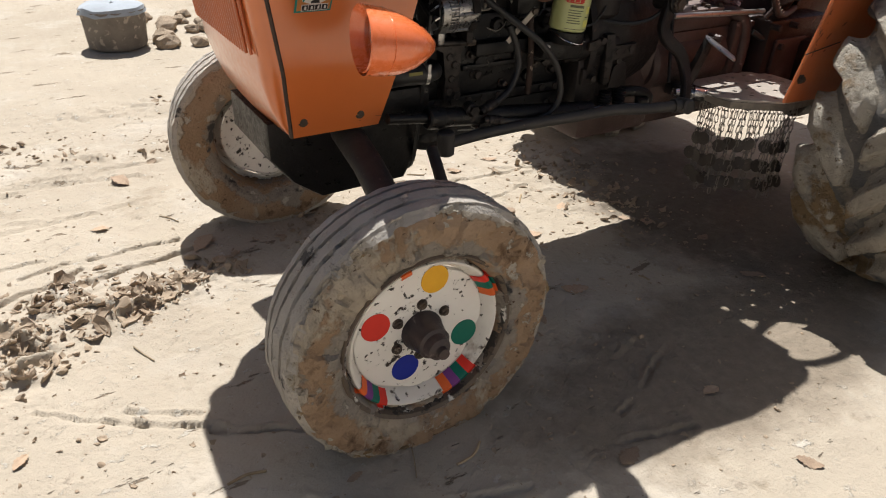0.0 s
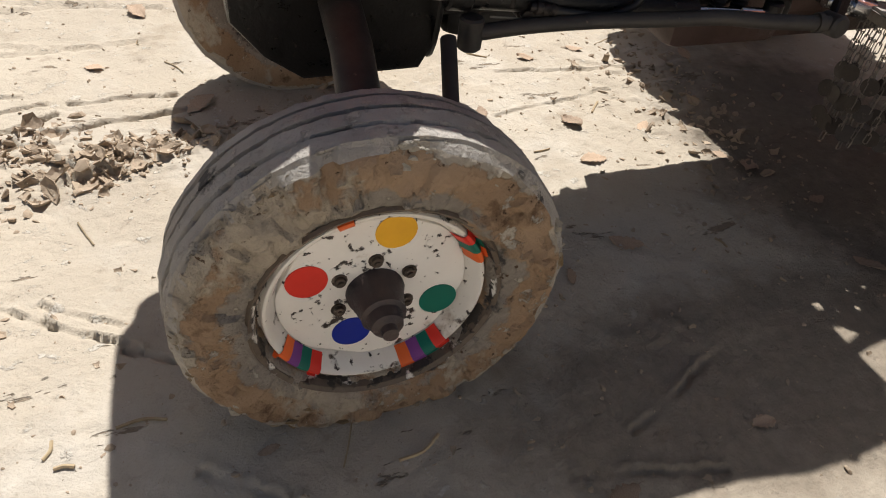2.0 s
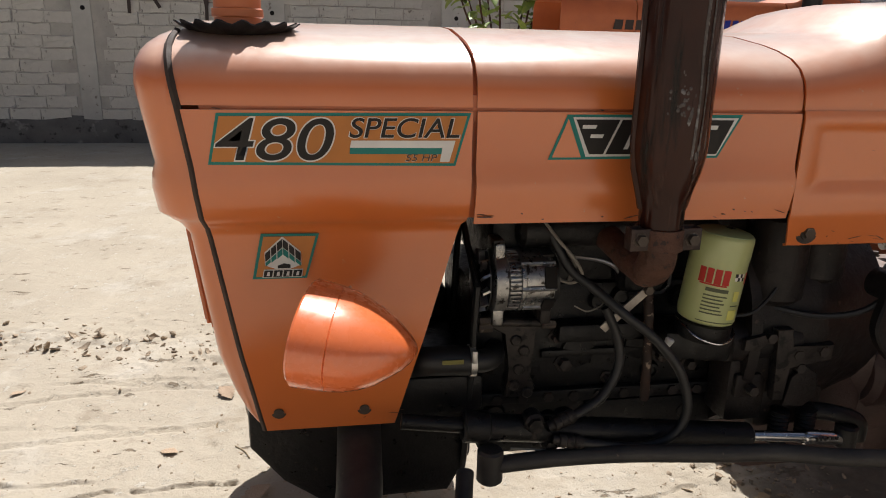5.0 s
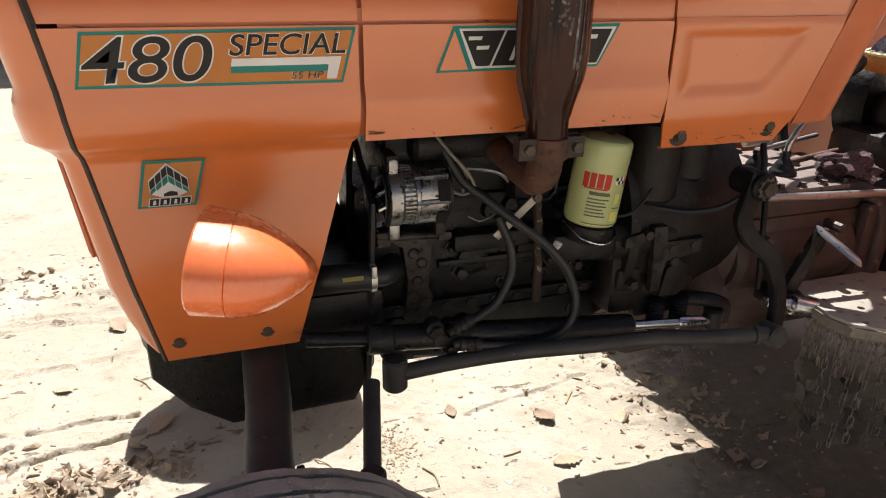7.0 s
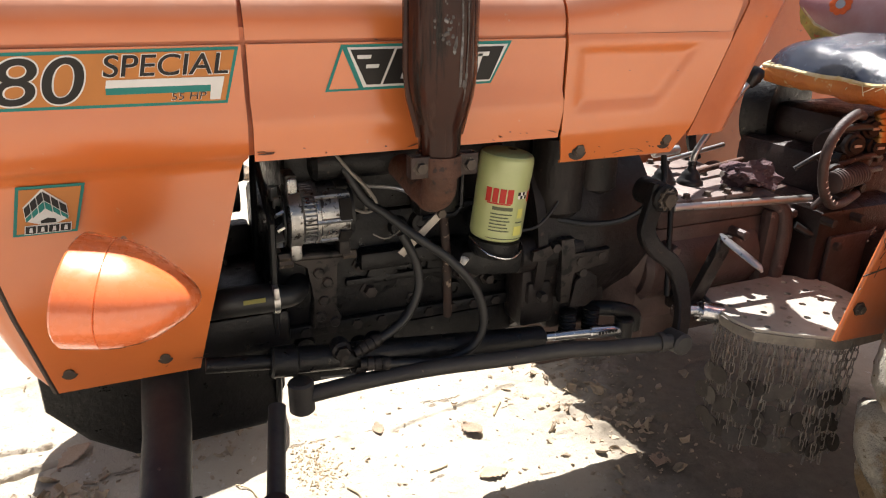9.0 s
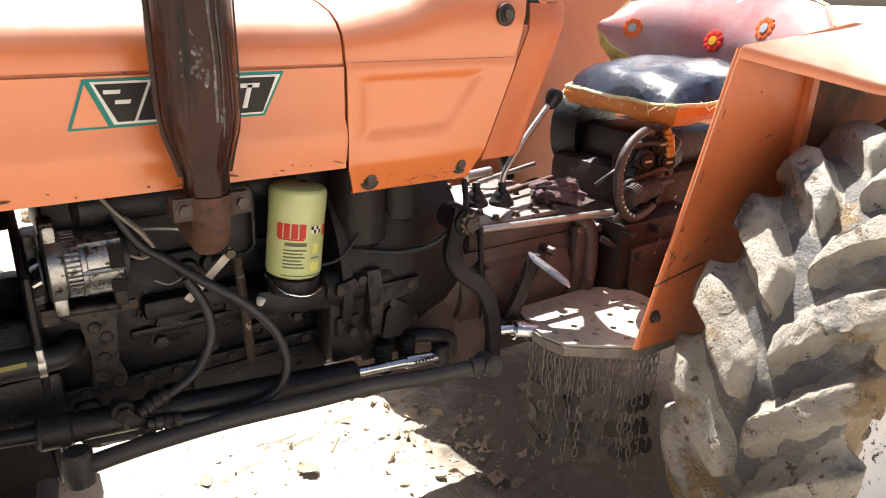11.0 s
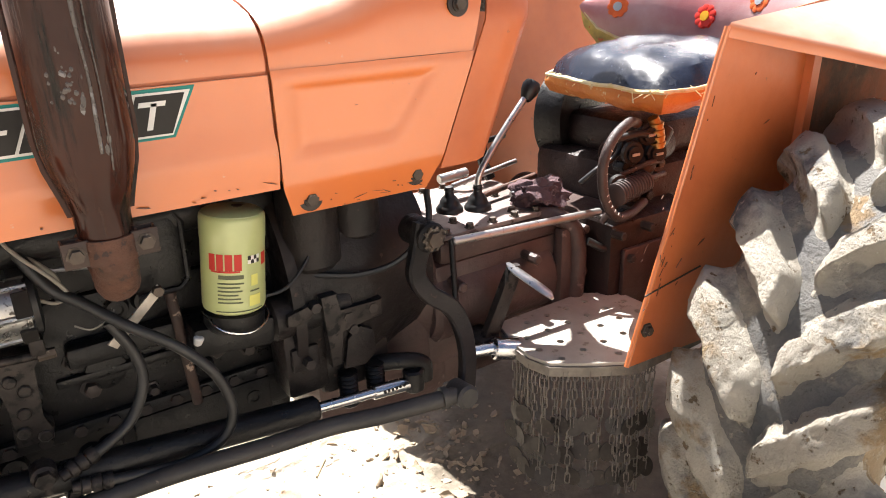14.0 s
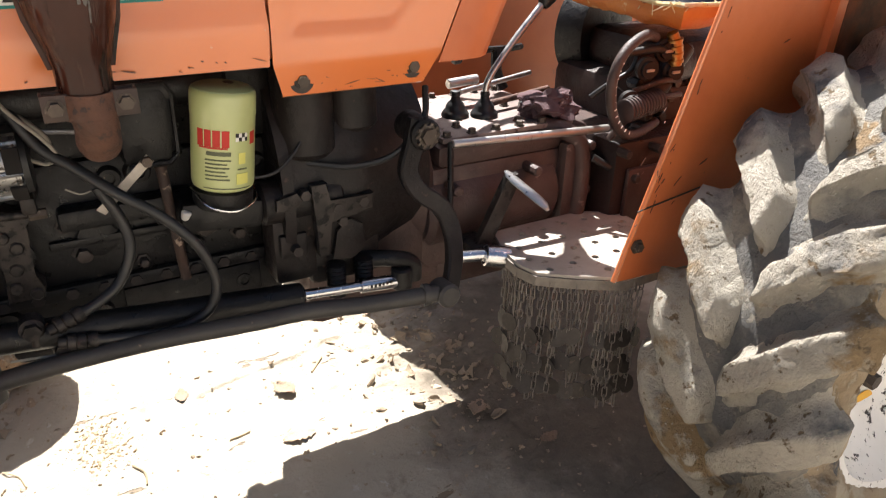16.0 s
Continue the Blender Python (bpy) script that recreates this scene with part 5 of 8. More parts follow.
for k in range(34):
    a = -0.2 + rng.gauss(0, 0.16) + (0.35 if k > 26 else 0)
    z = rng.uniform(1.115, 1.165) if k < 26 else rng.uniform(1.06, 1.2)
    q = bmesh.ops.create_icosphere(bm, subdivisions=1, radius=rng.uniform(0.001, 0.003))["verts"]
    for v in q:
        v.co = Vector((v.co.x, v.co.y * 0.4, v.co.z * (1.2 if k < 26 else 2.6))) + Vector((EX[0] + 0.0505 * math.sin(a), EX[1] - 0.0505 * math.cos(a), z))
tagged(part("weld_spatter", bm, RUNS, muffler, "rough weld spatter"), kind="stuff")
bm = B()
ears = []
for x0, x1, xe in ((0.995, 1.024, 0.995), (1.069, 1.098, 1.095)):
    bm = B()
    box(bm, (x0, 1.446, 0.930), (x1, 1.450, 0.961), 0.001)
    box(bm, (x0, 1.464, 0.930), (x1, 1.468, 0.961), 0.001)
    box(bm, (xe, 1.4495, 0.930), (xe + 0.003, 1.4645, 0.961), 0.001)
    ears.append(bm)
bm = B()
lathe(bm, (*EX, 0.929), (0, 0, 1), [(0, 0.030), (0, 0.034), (0.030, 0.0335), (0.030, 0.030)], 32)
jitter(bm, 0.001, 60)
clampx = part("exhaust_clamp", bm, RUST, tractor, "rusty clamp band round the exhaust pipe")
for bm in ears:
    part("clamp_ear", bm, CLAMPM, clampx, "greasy folded steel ear")
for x in (1.009, 1.084):
    bm = B()
    lathe(bm, (x, 1.447, 0.946), (0, -1, 0), [(0, 0.011), (0.002, 0.011), (0.002, 0.008), (0.010, 0.008), (0.010, 0)], 6)
    part("clamp_bolt", bm, BOLT, clampx)
bm = B()
tube(bm, [(1.046, 1.468, 0.945), (1.048, 1.470, 0.915), (1.05, 1.495, 0.885), (1.05, 1.56, 0.885), (1.05, 1.70, 0.90)], lambda s: 0.0275 - 0.006 * s, 20)
jitter(bm, 0.003, 40)
part("exhaust_elbow", bm, RUST, tractor, "rusty brown exhaust elbow")
bm = B()
cyl(bm, (0.90, 1.672, 0.905), (1.25, 1.672, 0.905), 0.030, seg=20, bevel=0.008)
for x in (0.93, 1.05, 1.17):
    box(bm, (x - 0.026, 1.668, 0.872), (x + 0.026, 1.70, 0.938), 0.010)
part("exhaust_manifold", bm, BLACK, tractor)
bm = B()
box(bm, (1.080, 1.640, 0.790), (1.170, 1.70, 0.925), 0.022)
tube(bm, [(1.085, 1.642, 0.915), (1.155, 1.642, 0.918), (1.166, 1.642, 0.90), (1.164, 1.642, 0.81), (1.15, 1.642, 0.796), (1.09, 1.642, 0.796)], 0.0045, 6, False)
part("breather_box", bm, BLACK, tractor)
# oil filter
bm = B()
lathe(bm, (1.215, 1.606, 0.768), (0, 0, 1), [(0, 0.0), (0, 0.040), (0.004, 0.0455), (0.010, 0.0472), (0.112, 0.0472), (0.115, 0.0480), (0.144, 0.0480), (0.149, 0.0470), (0.152, 0.0440), (0.1525, 0.043), (0.1525, 0)], 44)
filt = part("oil_filter", bm, FILTER, tractor, "pale green oil filter canister")
bm = B()
lathe(bm, (1.215, 1.606, 0.735), (0, 0, 1), [(0, 0.04), (0.01, 0.046), (0.030, 0.046), (0.033, 0.040)], 32)
box(bm, (1.15, 1.60, 0.69), (1.28, 1.70, 0.74), 0.01)
part("filter_head", bm, BLACK, filt)


def wrapped(name, a0, a1, z0, z1, mat, r=0.0474, n=6, label=""):
    bm = B()
    rows = [[(1.215 + r * math.sin(math.radians(a)), 1.606 - r * math.cos(math.radians(a)), z) for a in np.linspace(a0, a1, n)] for z in (z0, z1)]
    loft(bm, rows)
    thicken(bm, 0.0006)
    return part(name, bm, mat, filt, label)


FRED, FBLK = plain("red_ink", (0.45, 0.03, 0.02)), plain("dark_ink", (0.10, 0.11, 0.06))
FYEL = plain("pale_yellow_ink", (0.62, 0.60, 0.16))
for a0, a1 in ((-62, -50), (-47, -35), (-32, -19), (-16, -3)):
    wrapped("red_block", a0, a1, 0.841, 0.866, FRED)
for i in range(4):
    for j in range(2):
        wrapped("checker", 8 + 6 * i, 14 + 6 * i, 0.850 + 0.006 * j, 0.856 + 0.006 * j, INK if (i + j) % 2 else PAPER, n=3)
wrapped("red_block", 40, 56, 0.843, 0.862, FRED)
wrapped("thin_line", -58, -6, 0.838, 0.8405, FRED)
wrapped("number_bar", -44, 0, 0.828, 0.834, FBLK)
for k in range(6):
    wrapped("print_line", -46, 0 - (k * 7) % 11, 0.820 - 0.006 * k, 0.8222 - 0.006 * k, FBLK)
wrapped("yellow_box", 10, 34, 0.783, 0.800, FYEL)
wrapped("red_ring", 14, 28, 0.815, 0.832, FYEL)
wrapped("print_line", 12, 32, 0.806, 0.808, FBLK)
wrapped("print_line", -50, 40, 0.776, 0.7775, FBLK, n=14)
bm = B()
tube(bm, [(1.166, 1.61, 0.765), (1.185, 1.565, 0.748), (1.225, 1.556, 0.742), (1.26, 1.58, 0.752), (1.262, 1.61, 0.765)], 0.0016, 6)
part("filter_wire", bm, CHROME, filt)
bm = B()
lathe(bm, (1.215, 1.606, 0.918), (0, 0, 1), [(0, 0.0455), (0.0022, 0.0448), (0.0050, 0.040), (0.0078, 0.030), (0.0092, 0.015), (0.0096, 0)], 40)
part("filter_cap", bm, FCAP, filt, "glossy green domed cap")
bm = B()
lathe(bm, (1.222, 1.604, 0.9262), (0, 0, 1), [(0, 0.008), (0.002, 0.008), (0.002, 0)], 12)
part("cap_dimple", bm, ENGGREY, filt)
bm = B()
cyl(bm, (1.155, 1.60, 0.716), (1.158, 1.598, 0.730), 0.006, 0.008, 12, 0.002)
part("plastic_cap", bm, PAPER, filt, "small white cap")
lean = Matrix.Translation(Vector((1.213, 1.606, 0.738)) * K) @ Matrix.Rotation(math.radians(6.5), 4, "Y") @ Matrix.Translation(Vector((-1.215, -1.606, -0.745)) * K)
for o in (filt, *filt.children):
    o.data.transform(lean)
# strap, hoses, dipstick
bm = B()
prism(bm, [(1.033, 0.750), (1.044, 0.740), (1.122, 0.812), (1.113, 0.823)], "y", 1.612, 1.616, 0.001)
strap = part("bracket_strap", bm, STRAPM, tractor, "bare metal strap bracket")
bm = B()
lathe(bm, (1.112, 1.613, 0.813), (0, -1, 0), [(0, 0.009), (0.008, 0.008), (0.008, 0)], 6)
part("bolt", bm, BOLT, strap)
for nm, pts, r in (("oil_hose", [(0.93, 1.69, 0.935), (0.952, 1.65, 0.90), (0.981, 1.63, 0.847), (1.015, 1.615, 0.820), (1.062, 1.585, 0.782), (1.117, 1.570, 0.738), (1.160, 1.560, 0.682), (1.176, 1.556, 0.617), (1.155, 1.555, 0.572), (1.100, 1.555, 0.555), (1.028, 1.557, 0.563), (0.965, 1.560, 0.574)], 0.0082),
                    ("return_hose", [(1.040, 1.612, 0.785), (1.063, 1.605, 0.731), (1.066, 1.598, 0.684), (1.041, 1.590, 0.637), (1.002, 1.580, 0.615), (0.955, 1.568, 0.603)], 0.0082),
                    ("thin_cable", [(0.935, 1.66, 0.95), (0.95, 1.65, 0.905), (0.975, 1.645, 0.878), (0.992, 1.645, 0.852), (0.988, 1.65, 0.82)], 0.0042)):
    bm = B()
    tube(bm, pts, r, 12)
    h_ = part(nm, bm, CABLE if nm == "thin_cable" else RUBBER, tractor)
    if nm != "thin_cable":
        p = Vector(pts[-1])
        d = (Vector(pts[-2]) - p).normalized()
        bm = B()
        lathe(bm, p - d * 0.02, d, [(0, 0.008), (0.01, 0.009), (0.012, 0.0125), (0.022, 0.0125), (0.024, 0.010), (0.028, 0.0125), (0.036, 0.0125), (0.038, 0.010), (0.042, 0.0125), (0.052, 0.0115), (0.052, 0.008)], 14)
        part("crimp", bm, ENGGREY, h_, "crimped metal hose end")
bm = B()
tube(bm, [(1.135, 1.66, 0.80), (1.138, 1.645, 0.72), (1.146, 1.65, 0.59)], lambda s: 0.012 if s < 0.12 else 0.0085, 12)
part("dipstick_tube", bm, RUSTB, tractor, "rust-streaked dipstick tube")
# pump, starter and castings
bm = B()
cyl(bm, (1.275, 1.645, 0.70), (1.42, 1.645, 0.70), 0.038, seg=28, bevel=0.006)
cyl(bm, (1.25, 1.655, 0.69), (1.275, 1.655, 0.69), 0.030, seg=20, bevel=0.004)
box(bm, (1.29, 1.625, 0.545), (1.37, 1.70, 0.67), 0.012)
box(bm, (1.30, 1.615, 0.60), (1.35, 1.63, 0.645), 0.005)
cyl(bm, (1.41, 1.615, 0.625), (1.41, 1.70, 0.625), 0.040, seg=24, bevel=0.006)
box(bm, (1.36, 1.64, 0.52), (1.50, 1.72, 0.60), 0.012)
pump = part("hydraulic_pump", bm, ENGDARK, tractor, "grimy cast hydraulic pump")
bm = B()
prism(bm, [(1.355, 0.735), (1.385, 0.735), (1.385, 0.70), (1.468, 0.705), (1.468, 0.672), (1.385, 0.665), (1.385, 0.60), (1.365, 0.60)], "y", 1.598, 1.618, 0.003)
part("pump_bracket", bm, ENGGREY, pump, "grey flange bracket")
for x, z in ((1.402, 0.686), (1.45, 0.690), (1.325, 0.62), (1.345, 0.72), (1.41, 0.66)):
    bm = B()
    lathe(bm, (x, 1.612, z), (0, -1, 0), [(0, 0.010), (0.016, 0.0095), (0.016, 0)], 6)
    part("bolt", bm, BOLTD, pump)
bm = B()
prism(bm, [(1.295, 0.72), (1.33, 0.728), (1.34, 0.712), (1.32, 0.698), (1.293, 0.70)], "y", 1.596, 1.608, 0.003)
part("cover_plate", bm, ENGGREY, pump)
for x in (1.40, 1.455):
    bm = B()
    lathe(bm, (x, 1.62, 0.50), (0, 0, 1), [(0, 0)] + [(0.008 * k + d, 0.014 + e) for k in range(9) for d, e in ((0, 0), (0.004, 0.004))] + [(0.074, 0)], 16)
    part("return_spring", bm, BLACK, pump)
# small fittings on the engine's side
for nm, pts, r, mat in (("fuel_pipe", [(0.90, 1.69, 0.86), (0.96, 1.668, 0.862), (1.06, 1.665, 0.845), (1.10, 1.668, 0.80)], 0.0035, STEEL), ("earth_wire", [(0.93, 1.655, 0.935), (0.955, 1.63, 0.90), (0.985, 1.62, 0.865), (1.0, 1.625, 0.835), (0.985, 1.64, 0.82), (0.962, 1.65, 0.828)], 0.0028, CABLE),
                        ("thin_wire", [(1.0, 1.65, 0.775), (1.02, 1.64, 0.768), (1.045, 1.645, 0.775), (1.055, 1.65, 0.785)], 0.0014, CABLE), ("sensor_wire", [(1.26, 1.60, 0.765), (1.30, 1.60, 0.77), (1.34, 1.61, 0.80), (1.36, 1.62, 0.83)], 0.003, RUBBER)):
    bm = B()
    tube(bm, pts, r, 8)
    part(nm, bm, mat, tractor)
for x, z, r in ((1.005, 0.648, 0.012), (0.985, 0.70, 0.008), (1.03, 0.70, 0.008), (1.19, 0.655, 0.010), (1.25, 0.635, 0.010), (1.24, 0.695, 0.012), (1.09, 0.615, 0.008)):
    bm = B()
    lathe(bm, (x, 1.698, z), (0, -1, 0), [(0, r * 1.5), (0.003, r * 1.5), (0.004, r), (0.018, r * 0.95), (0.020, r * 0.5), (0.020, 0)], 6)
    part("stud_nut", bm, BOLTD, engine)
bm = B()
prism(bm, [(1.175, 0.672), (1.262, 0.716), (1.27, 0.708), (1.262, 0.668), (1.25, 0.662), (1.25, 0.692), (1.185, 0.660)], "y", 1.640, 1.652, 0.002)
part("filter_bracket", bm, ENGGREY, engine, "cast triangular bracket")
bm = B()
box(bm, (0.96, 1.688, 0.662), (1.34, 1.699, 0.676), 0.003)
box(bm, (1.05, 1.690, 0.50), (1.28, 1.699, 0.57), 0.003)
part("block_rib", bm, BLACK, engine)
# dark blocks added to keep bright ground out of the gap beside the fan
bm = B()
box(bm, (0.70, 1.95, 0.80), (0.83, 1.99, 0.95), 0.01)
box(bm, (0.70, 1.95, 0.58), (0.83, 1.99, 0.715), 0.01)
box(bm, (0.70, 1.95, 0.70), (0.745, 1.99, 0.81), 0.01)
part("fan_shroud", bm, BLACK, engine)
for x, z in ((0.848, 0.74), (0.958, 0.742), (0.848, 0.752)):
    bm = B()
    cyl(bm, (x - 0.012, 1.655, z), (x + 0.012, 1.655, z), 0.008, seg=6, bevel=0.001)
    part("bracket_bolt", bm, BOLT, engine)
bm = B()
prism(bm, [(1.39, 0.585), (1.40, 0.64), (1.425, 0.66), (1.45, 0.645), (1.455, 0.60), (1.43, 0.58)], "y", 1.604, 1.612, 0.003)
part("pump_cover", bm, ENGDARK, pump, "rounded cover plate")
rng = random.Random(52)
for k in range(13):      # cast bosses on the crankcase side
    x, z, r = 0.87 + 0.038 * k + rng.uniform(-0.01, 0.01), rng.choice((0.545, 0.63, 0.72, 0.76)) + rng.uniform(-0.012, 0.012), rng.uniform(0.011, 0.022)
    bm = B()
    lathe(bm, (x, 1.70, z), (0, -1, 0), [(0, r * 1.25), (0.008, r * 1.1), (0.012, r), (0.013, r * 0.6), (0.009, r * 0.5), (0.009, 0)], 18)
    part("casting_boss", bm, BLACK, engine)
# flywheel housing
bm = B()
lathe(bm, (1.31, CY, 0.70), (1, 0, 0), [(0, 0.0), (0, 0.235), (0.018, 0.238), (0.02, 0.225), (0.09, 0.225), (0.13, 0.232), (0.16, 0.228), (0.23, 0.205), (0.30, 0.19), (0.30, 0)], 48)
cyl(bm, (1.370, 1.655, 0.772), (1.368, 1.655, 0.935), 0.050, seg=32, bevel=0.012)
cyl(bm, (1.462, 1.672, 0.800), (1.460, 1.672, 0.925), 0.046, seg=28, bevel=0.014)
box(bm, (1.325, 1.66, 0.760), (1.345, 1.70, 0.79), 0.006)
part("clutch_housing", bm, ENGDARK, tractor, "dark cast clutch housing")
bm = B()
tube(bm, [(1.36, 1.63, 0.765), (1.43, 1.60, 0.758), (1.50, 1.58, 0.775), (1.55, 1.57, 0.83), (1.57, 1.60, 0.88)], 0.006, 8)
part("fuel_hose", bm, RUBBER, tractor)
# steering drop arm, drag link and power cylinder
bm = B()
arm = smooth_path([(1.541, 1.567, 0.835), (1.528, 1.563, 0.79), (1.515, 1.556, 0.75), (1.530, 1.545, 0.715), (1.565, 1.530, 0.685), (1.580, 1.515, 0.645), (1.573, 1.49, 0.60), (1.553, 1.468, 0.55)], 6)
rows = []
for i, p in enumerate(arm):
    d = (arm[min(i + 1, len(arm) - 1)] - arm[max(i - 1, 0)]).normalized()
    s_ = d.cross(Vector((0, 1, 0))).normalized()
    w = 0.018 - 0.003 * i / len(arm)
    rows.append([p + s_ * a * w + Vector((0, b, 0)) for a, b in ((-1, -0.006), (-0.8, -0.010), (0.8, -0.010), (1, -0.006), (1, 0.008), (-1, 0.008), (-1, -0.006))])
loft(bm, rows)
bmesh.ops.remove_doubles(bm, verts=bm.verts, dist=1e-4)
bmesh.ops.holes_fill(bm, edges=bm.edges)
cyl(bm, (1.545, 1.545, 0.812), (1.545, 1.62, 0.812), 0.027, seg=24, bevel=0.004)
darm = part("drop_arm", bm, ENGDARK, tractor, "curved forged steering drop arm")
bm = B()
lathe(bm, (1.545, 1.546, 0.812), (0, -1, 0), [(0, 0.020), (0.004, 0.020), (0.004, 0.015), (0.012, 0.014), (0.012, 0)], 6)
part("arm_nut", bm, BOLT, darm)
for k in range(10):
    a = 2 * math.pi * k / 10
    bm = B()
    cyl(bm, (1.545 + 0.020 * math.cos(a), 1.5455, 0.812 + 0.020 * math.sin(a)), (1.545 + 0.020 * math.cos(a), 1.541, 0.812 + 0.020 * math.sin(a)), 0.003, seg=6)
    part("nut_stud", bm, BOLT, darm)
bm = B()
tube(bm, [(0.84, 1.572, 0.528), (0.95, 1.558, 0.543), (1.07, 1.54, 0.553), (1.2, 1.503, 0.566), (1.30, 1.482, 0.573), (1.38, 1.468, 0.568), (1.45, 1.457, 0.566), (1.517, 1.447, 0.565)], 0.0145, 14)
cyl(bm, (1.530, 1.425, 0.565), (1.530, 1.475, 0.558), 0.021, seg=20, bevel=0.005)
cyl(bm, (1.49, 1.452, 0.566), (1.50, 1.450, 0.566), 0.019, seg=16)
cyl(bm, (0.845, 1.572, 0.50), (0.845, 1.572, 0.56), 0.022, seg=16, bevel=0.004)
part("drag_link", bm, AXLE, tractor, "black steering drag link with ball ends")
bm = B()
cyl(bm, (0.80, 1.592, 0.594), (1.325, 1.592, 0.537), 0.023, seg=24, bevel=0.005)
cyl(bm, (0.70, 1.598, 0.606), (0.82, 1.592, 0.592), 0.013, seg=16)
cyl(bm, (0.80, 1.592, 0.594), (0.845, 1.592, 0.589), 0.027, seg=20, bevel=0.004)
pc = part("steering_cylinder", bm, BLACK, tractor, "black hydraulic steering cylinder")
bm = B()
cyl(bm, (1.32, 1.592, 0.5375), (1.53, 1.592, 0.516), 0.0095, seg=16)
part("piston_rod", bm, CHROME, pc, "shiny chromed piston rod")
bm = B()
cyl(bm, (1.433, 1.592, 0.526), (1.515, 1.592, 0.5175), 0.0135, seg=18, bevel=0.002)
part("rod_sleeve", bm, CHROME, pc)
bm = B()
for k in range(6):
    box(bm, (1.45 + 0.008 * k, 1.5775, 0.524), (1.454 + 0.008 * k, 1.5785, 0.530))
part("stamped_marks", bm, INK, pc)
bm = B()
cyl(bm, (1.52, 1.592, 0.50), (1.52, 1.592, 0.545), 0.02, seg=18, bevel=0.004)
tube(bm, [(1.45, 1.64, 0.555), (1.50, 1.61, 0.56), (1.545, 1.60, 0.545), (1.55, 1.60, 0.51)], 0.016, 12)
part("rod_end", bm, BLACK, pc)
for x, y, z, r in ((0.917, 1.577, 0.603, 0.017), (0.948, 1.588, 0.556, 0.014)):
    bm = B()
    cyl(bm, (x, y - 0.012, z), (x, y + 0.02, z), r, seg=16, bevel=0.004)
    lathe(bm, (x, y - 0.012, z), (0, -1, 0), [(0, r * 0.8), (0.008, r * 0.75), (0.009, 0)], 6)
    cyl(bm, (x, y, z - 0.03), (x, y, z), 0.009, seg=12)
    part("banjo_fitting", bm, ENGGREY, pc, "oily metal banjo fitting")
bm = B()
tube(bm, [(0.88, 1.575, 0.556), (1.0, 1.57, 0.545), (1.1, 1.568, 0.540), (1.2, 1.57, 0.532)], 0.002, 5)
part("guard_wire", bm, CABLE, pc)
# front axle, knuckle, guard plate
bm = B()
prism(bm, [(0.445, 0.60), (0.445, 0.51), (0.50, 0.44), (0.57, 0.39), (0.80, 0.395), (0.84, 0.47), (0.84, 0.60)], "y", 1.70, 1.99, 0.010)
box(bm, (0.50, 1.66, 0.575), (0.85, 2.02, 0.65), 0.01)
part("front_support", bm, BLACK, tractor)
bm = B()
rows = []
for y, z, x, w, hh in ((1.70, 0.555, 0.636, 0.038, 0.035), (1.56, 0.52, 0.630, 0.037, 0.034), (1.44, 0.482, 0.617, 0.037, 0.034), (1.395, 0.462, 0.612, 0.039, 0.036)):
    rows.append([(x + w * math.cos(a) * (1 if abs(math.cos(a)) < 0.8 else 1.0), y, z + hh * math.sin(a)) for a in [2 * math.pi * k / 20 for k in range(21)]])
loft(bm, rows)
bmesh.ops.remove_doubles(bm, verts=bm.verts, dist=1e-4)
bmesh.ops.holes_fill(bm, edges=bm.edges)
cyl(bm, (0.612, 1.385, 0.30), (0.612, 1.395, 0.505), 0.040, seg=24, bevel=0.006)
cyl(bm, (0.60, 1.32, 0.2785), (0.605, 1.40, 0.285), 0.045, seg=20, bevel=0.006)
cyl(bm, (0.655, CY + 0.44, 0.30), (0.655, CY + 0.44, 0.48), 0.038, seg=20)
cyl(bm, (0.636, 1.70, 0.555), (0.65, CY + 0.44, 0.46), 0.036, seg=16)
part("front_axle", bm, AXLE, tractor, "dusty black front axle beam")
for x in (0.568, 0.656):
    bm = B()
    cyl(bm, (x, 1.43, 0.475), (x - (0.012 if x < 0.6 else -0.012), 1.43, 0.475), 0.014, seg=6, bevel=0.002)
    part("axle_bolt", bm, BOLTD, tractor)
bm = B()
tube(bm, [(0.62, 1.40, 0.455), (0.70, 1.40, 0.45), (0.768, 1.415, 0.44)], 0.018, 10)
cyl(bm, (0.768, 1.415, 0.405), (0.768, 1.415, 0.465), 0.021, seg=14, bevel=0.004)
cyl(bm, (0.768, 1.42, 0.44), (0.802, 1.565, 0.525), 0.0145, seg=12)
part("steering_arm", bm, AXLE, tractor)

# ---- tractor: gearbox and driver's place ----
bm = B()
box(bm, (1.60, 1.665, 0.47), (2.25, 2.01, 0.70), 0.03)
box(bm, (1.64, 1.67, 0.69), (2.02, 1.99, 0.738), 0.015)
lathe(bm, (1.58, CY, 0.64), (1, 0, 0), [(0, 0), (0, 0.17), (0.03, 0.185), (0.05, 0.175), (0.05, 0)], 40)
cyl(bm, (1.87, 1.655, 0.62), (1.87, 1.67, 0.62), 0.03, seg=20, bevel=0.004)
box(bm, (1.93, 1.635, 0.50), (1.975, 1.67, 0.715), 0.014)
box(bm, (2.03, 1.64, 0.52), (2.13, 1.67, 0.66), 0.012)
cyl(bm, (1.61, 1.72, 0.60), (1.93, 1.72, 0.60), 0.085, seg=28, bevel=0.012)
tube(bm, [(1.915, 1.70, 0.738), (1.945, 1.665, 0.732), (1.972, 1.642, 0.70), (1.978, 1.636, 0.62), (1.972, 1.640, 0.50)], 0.020, 12)
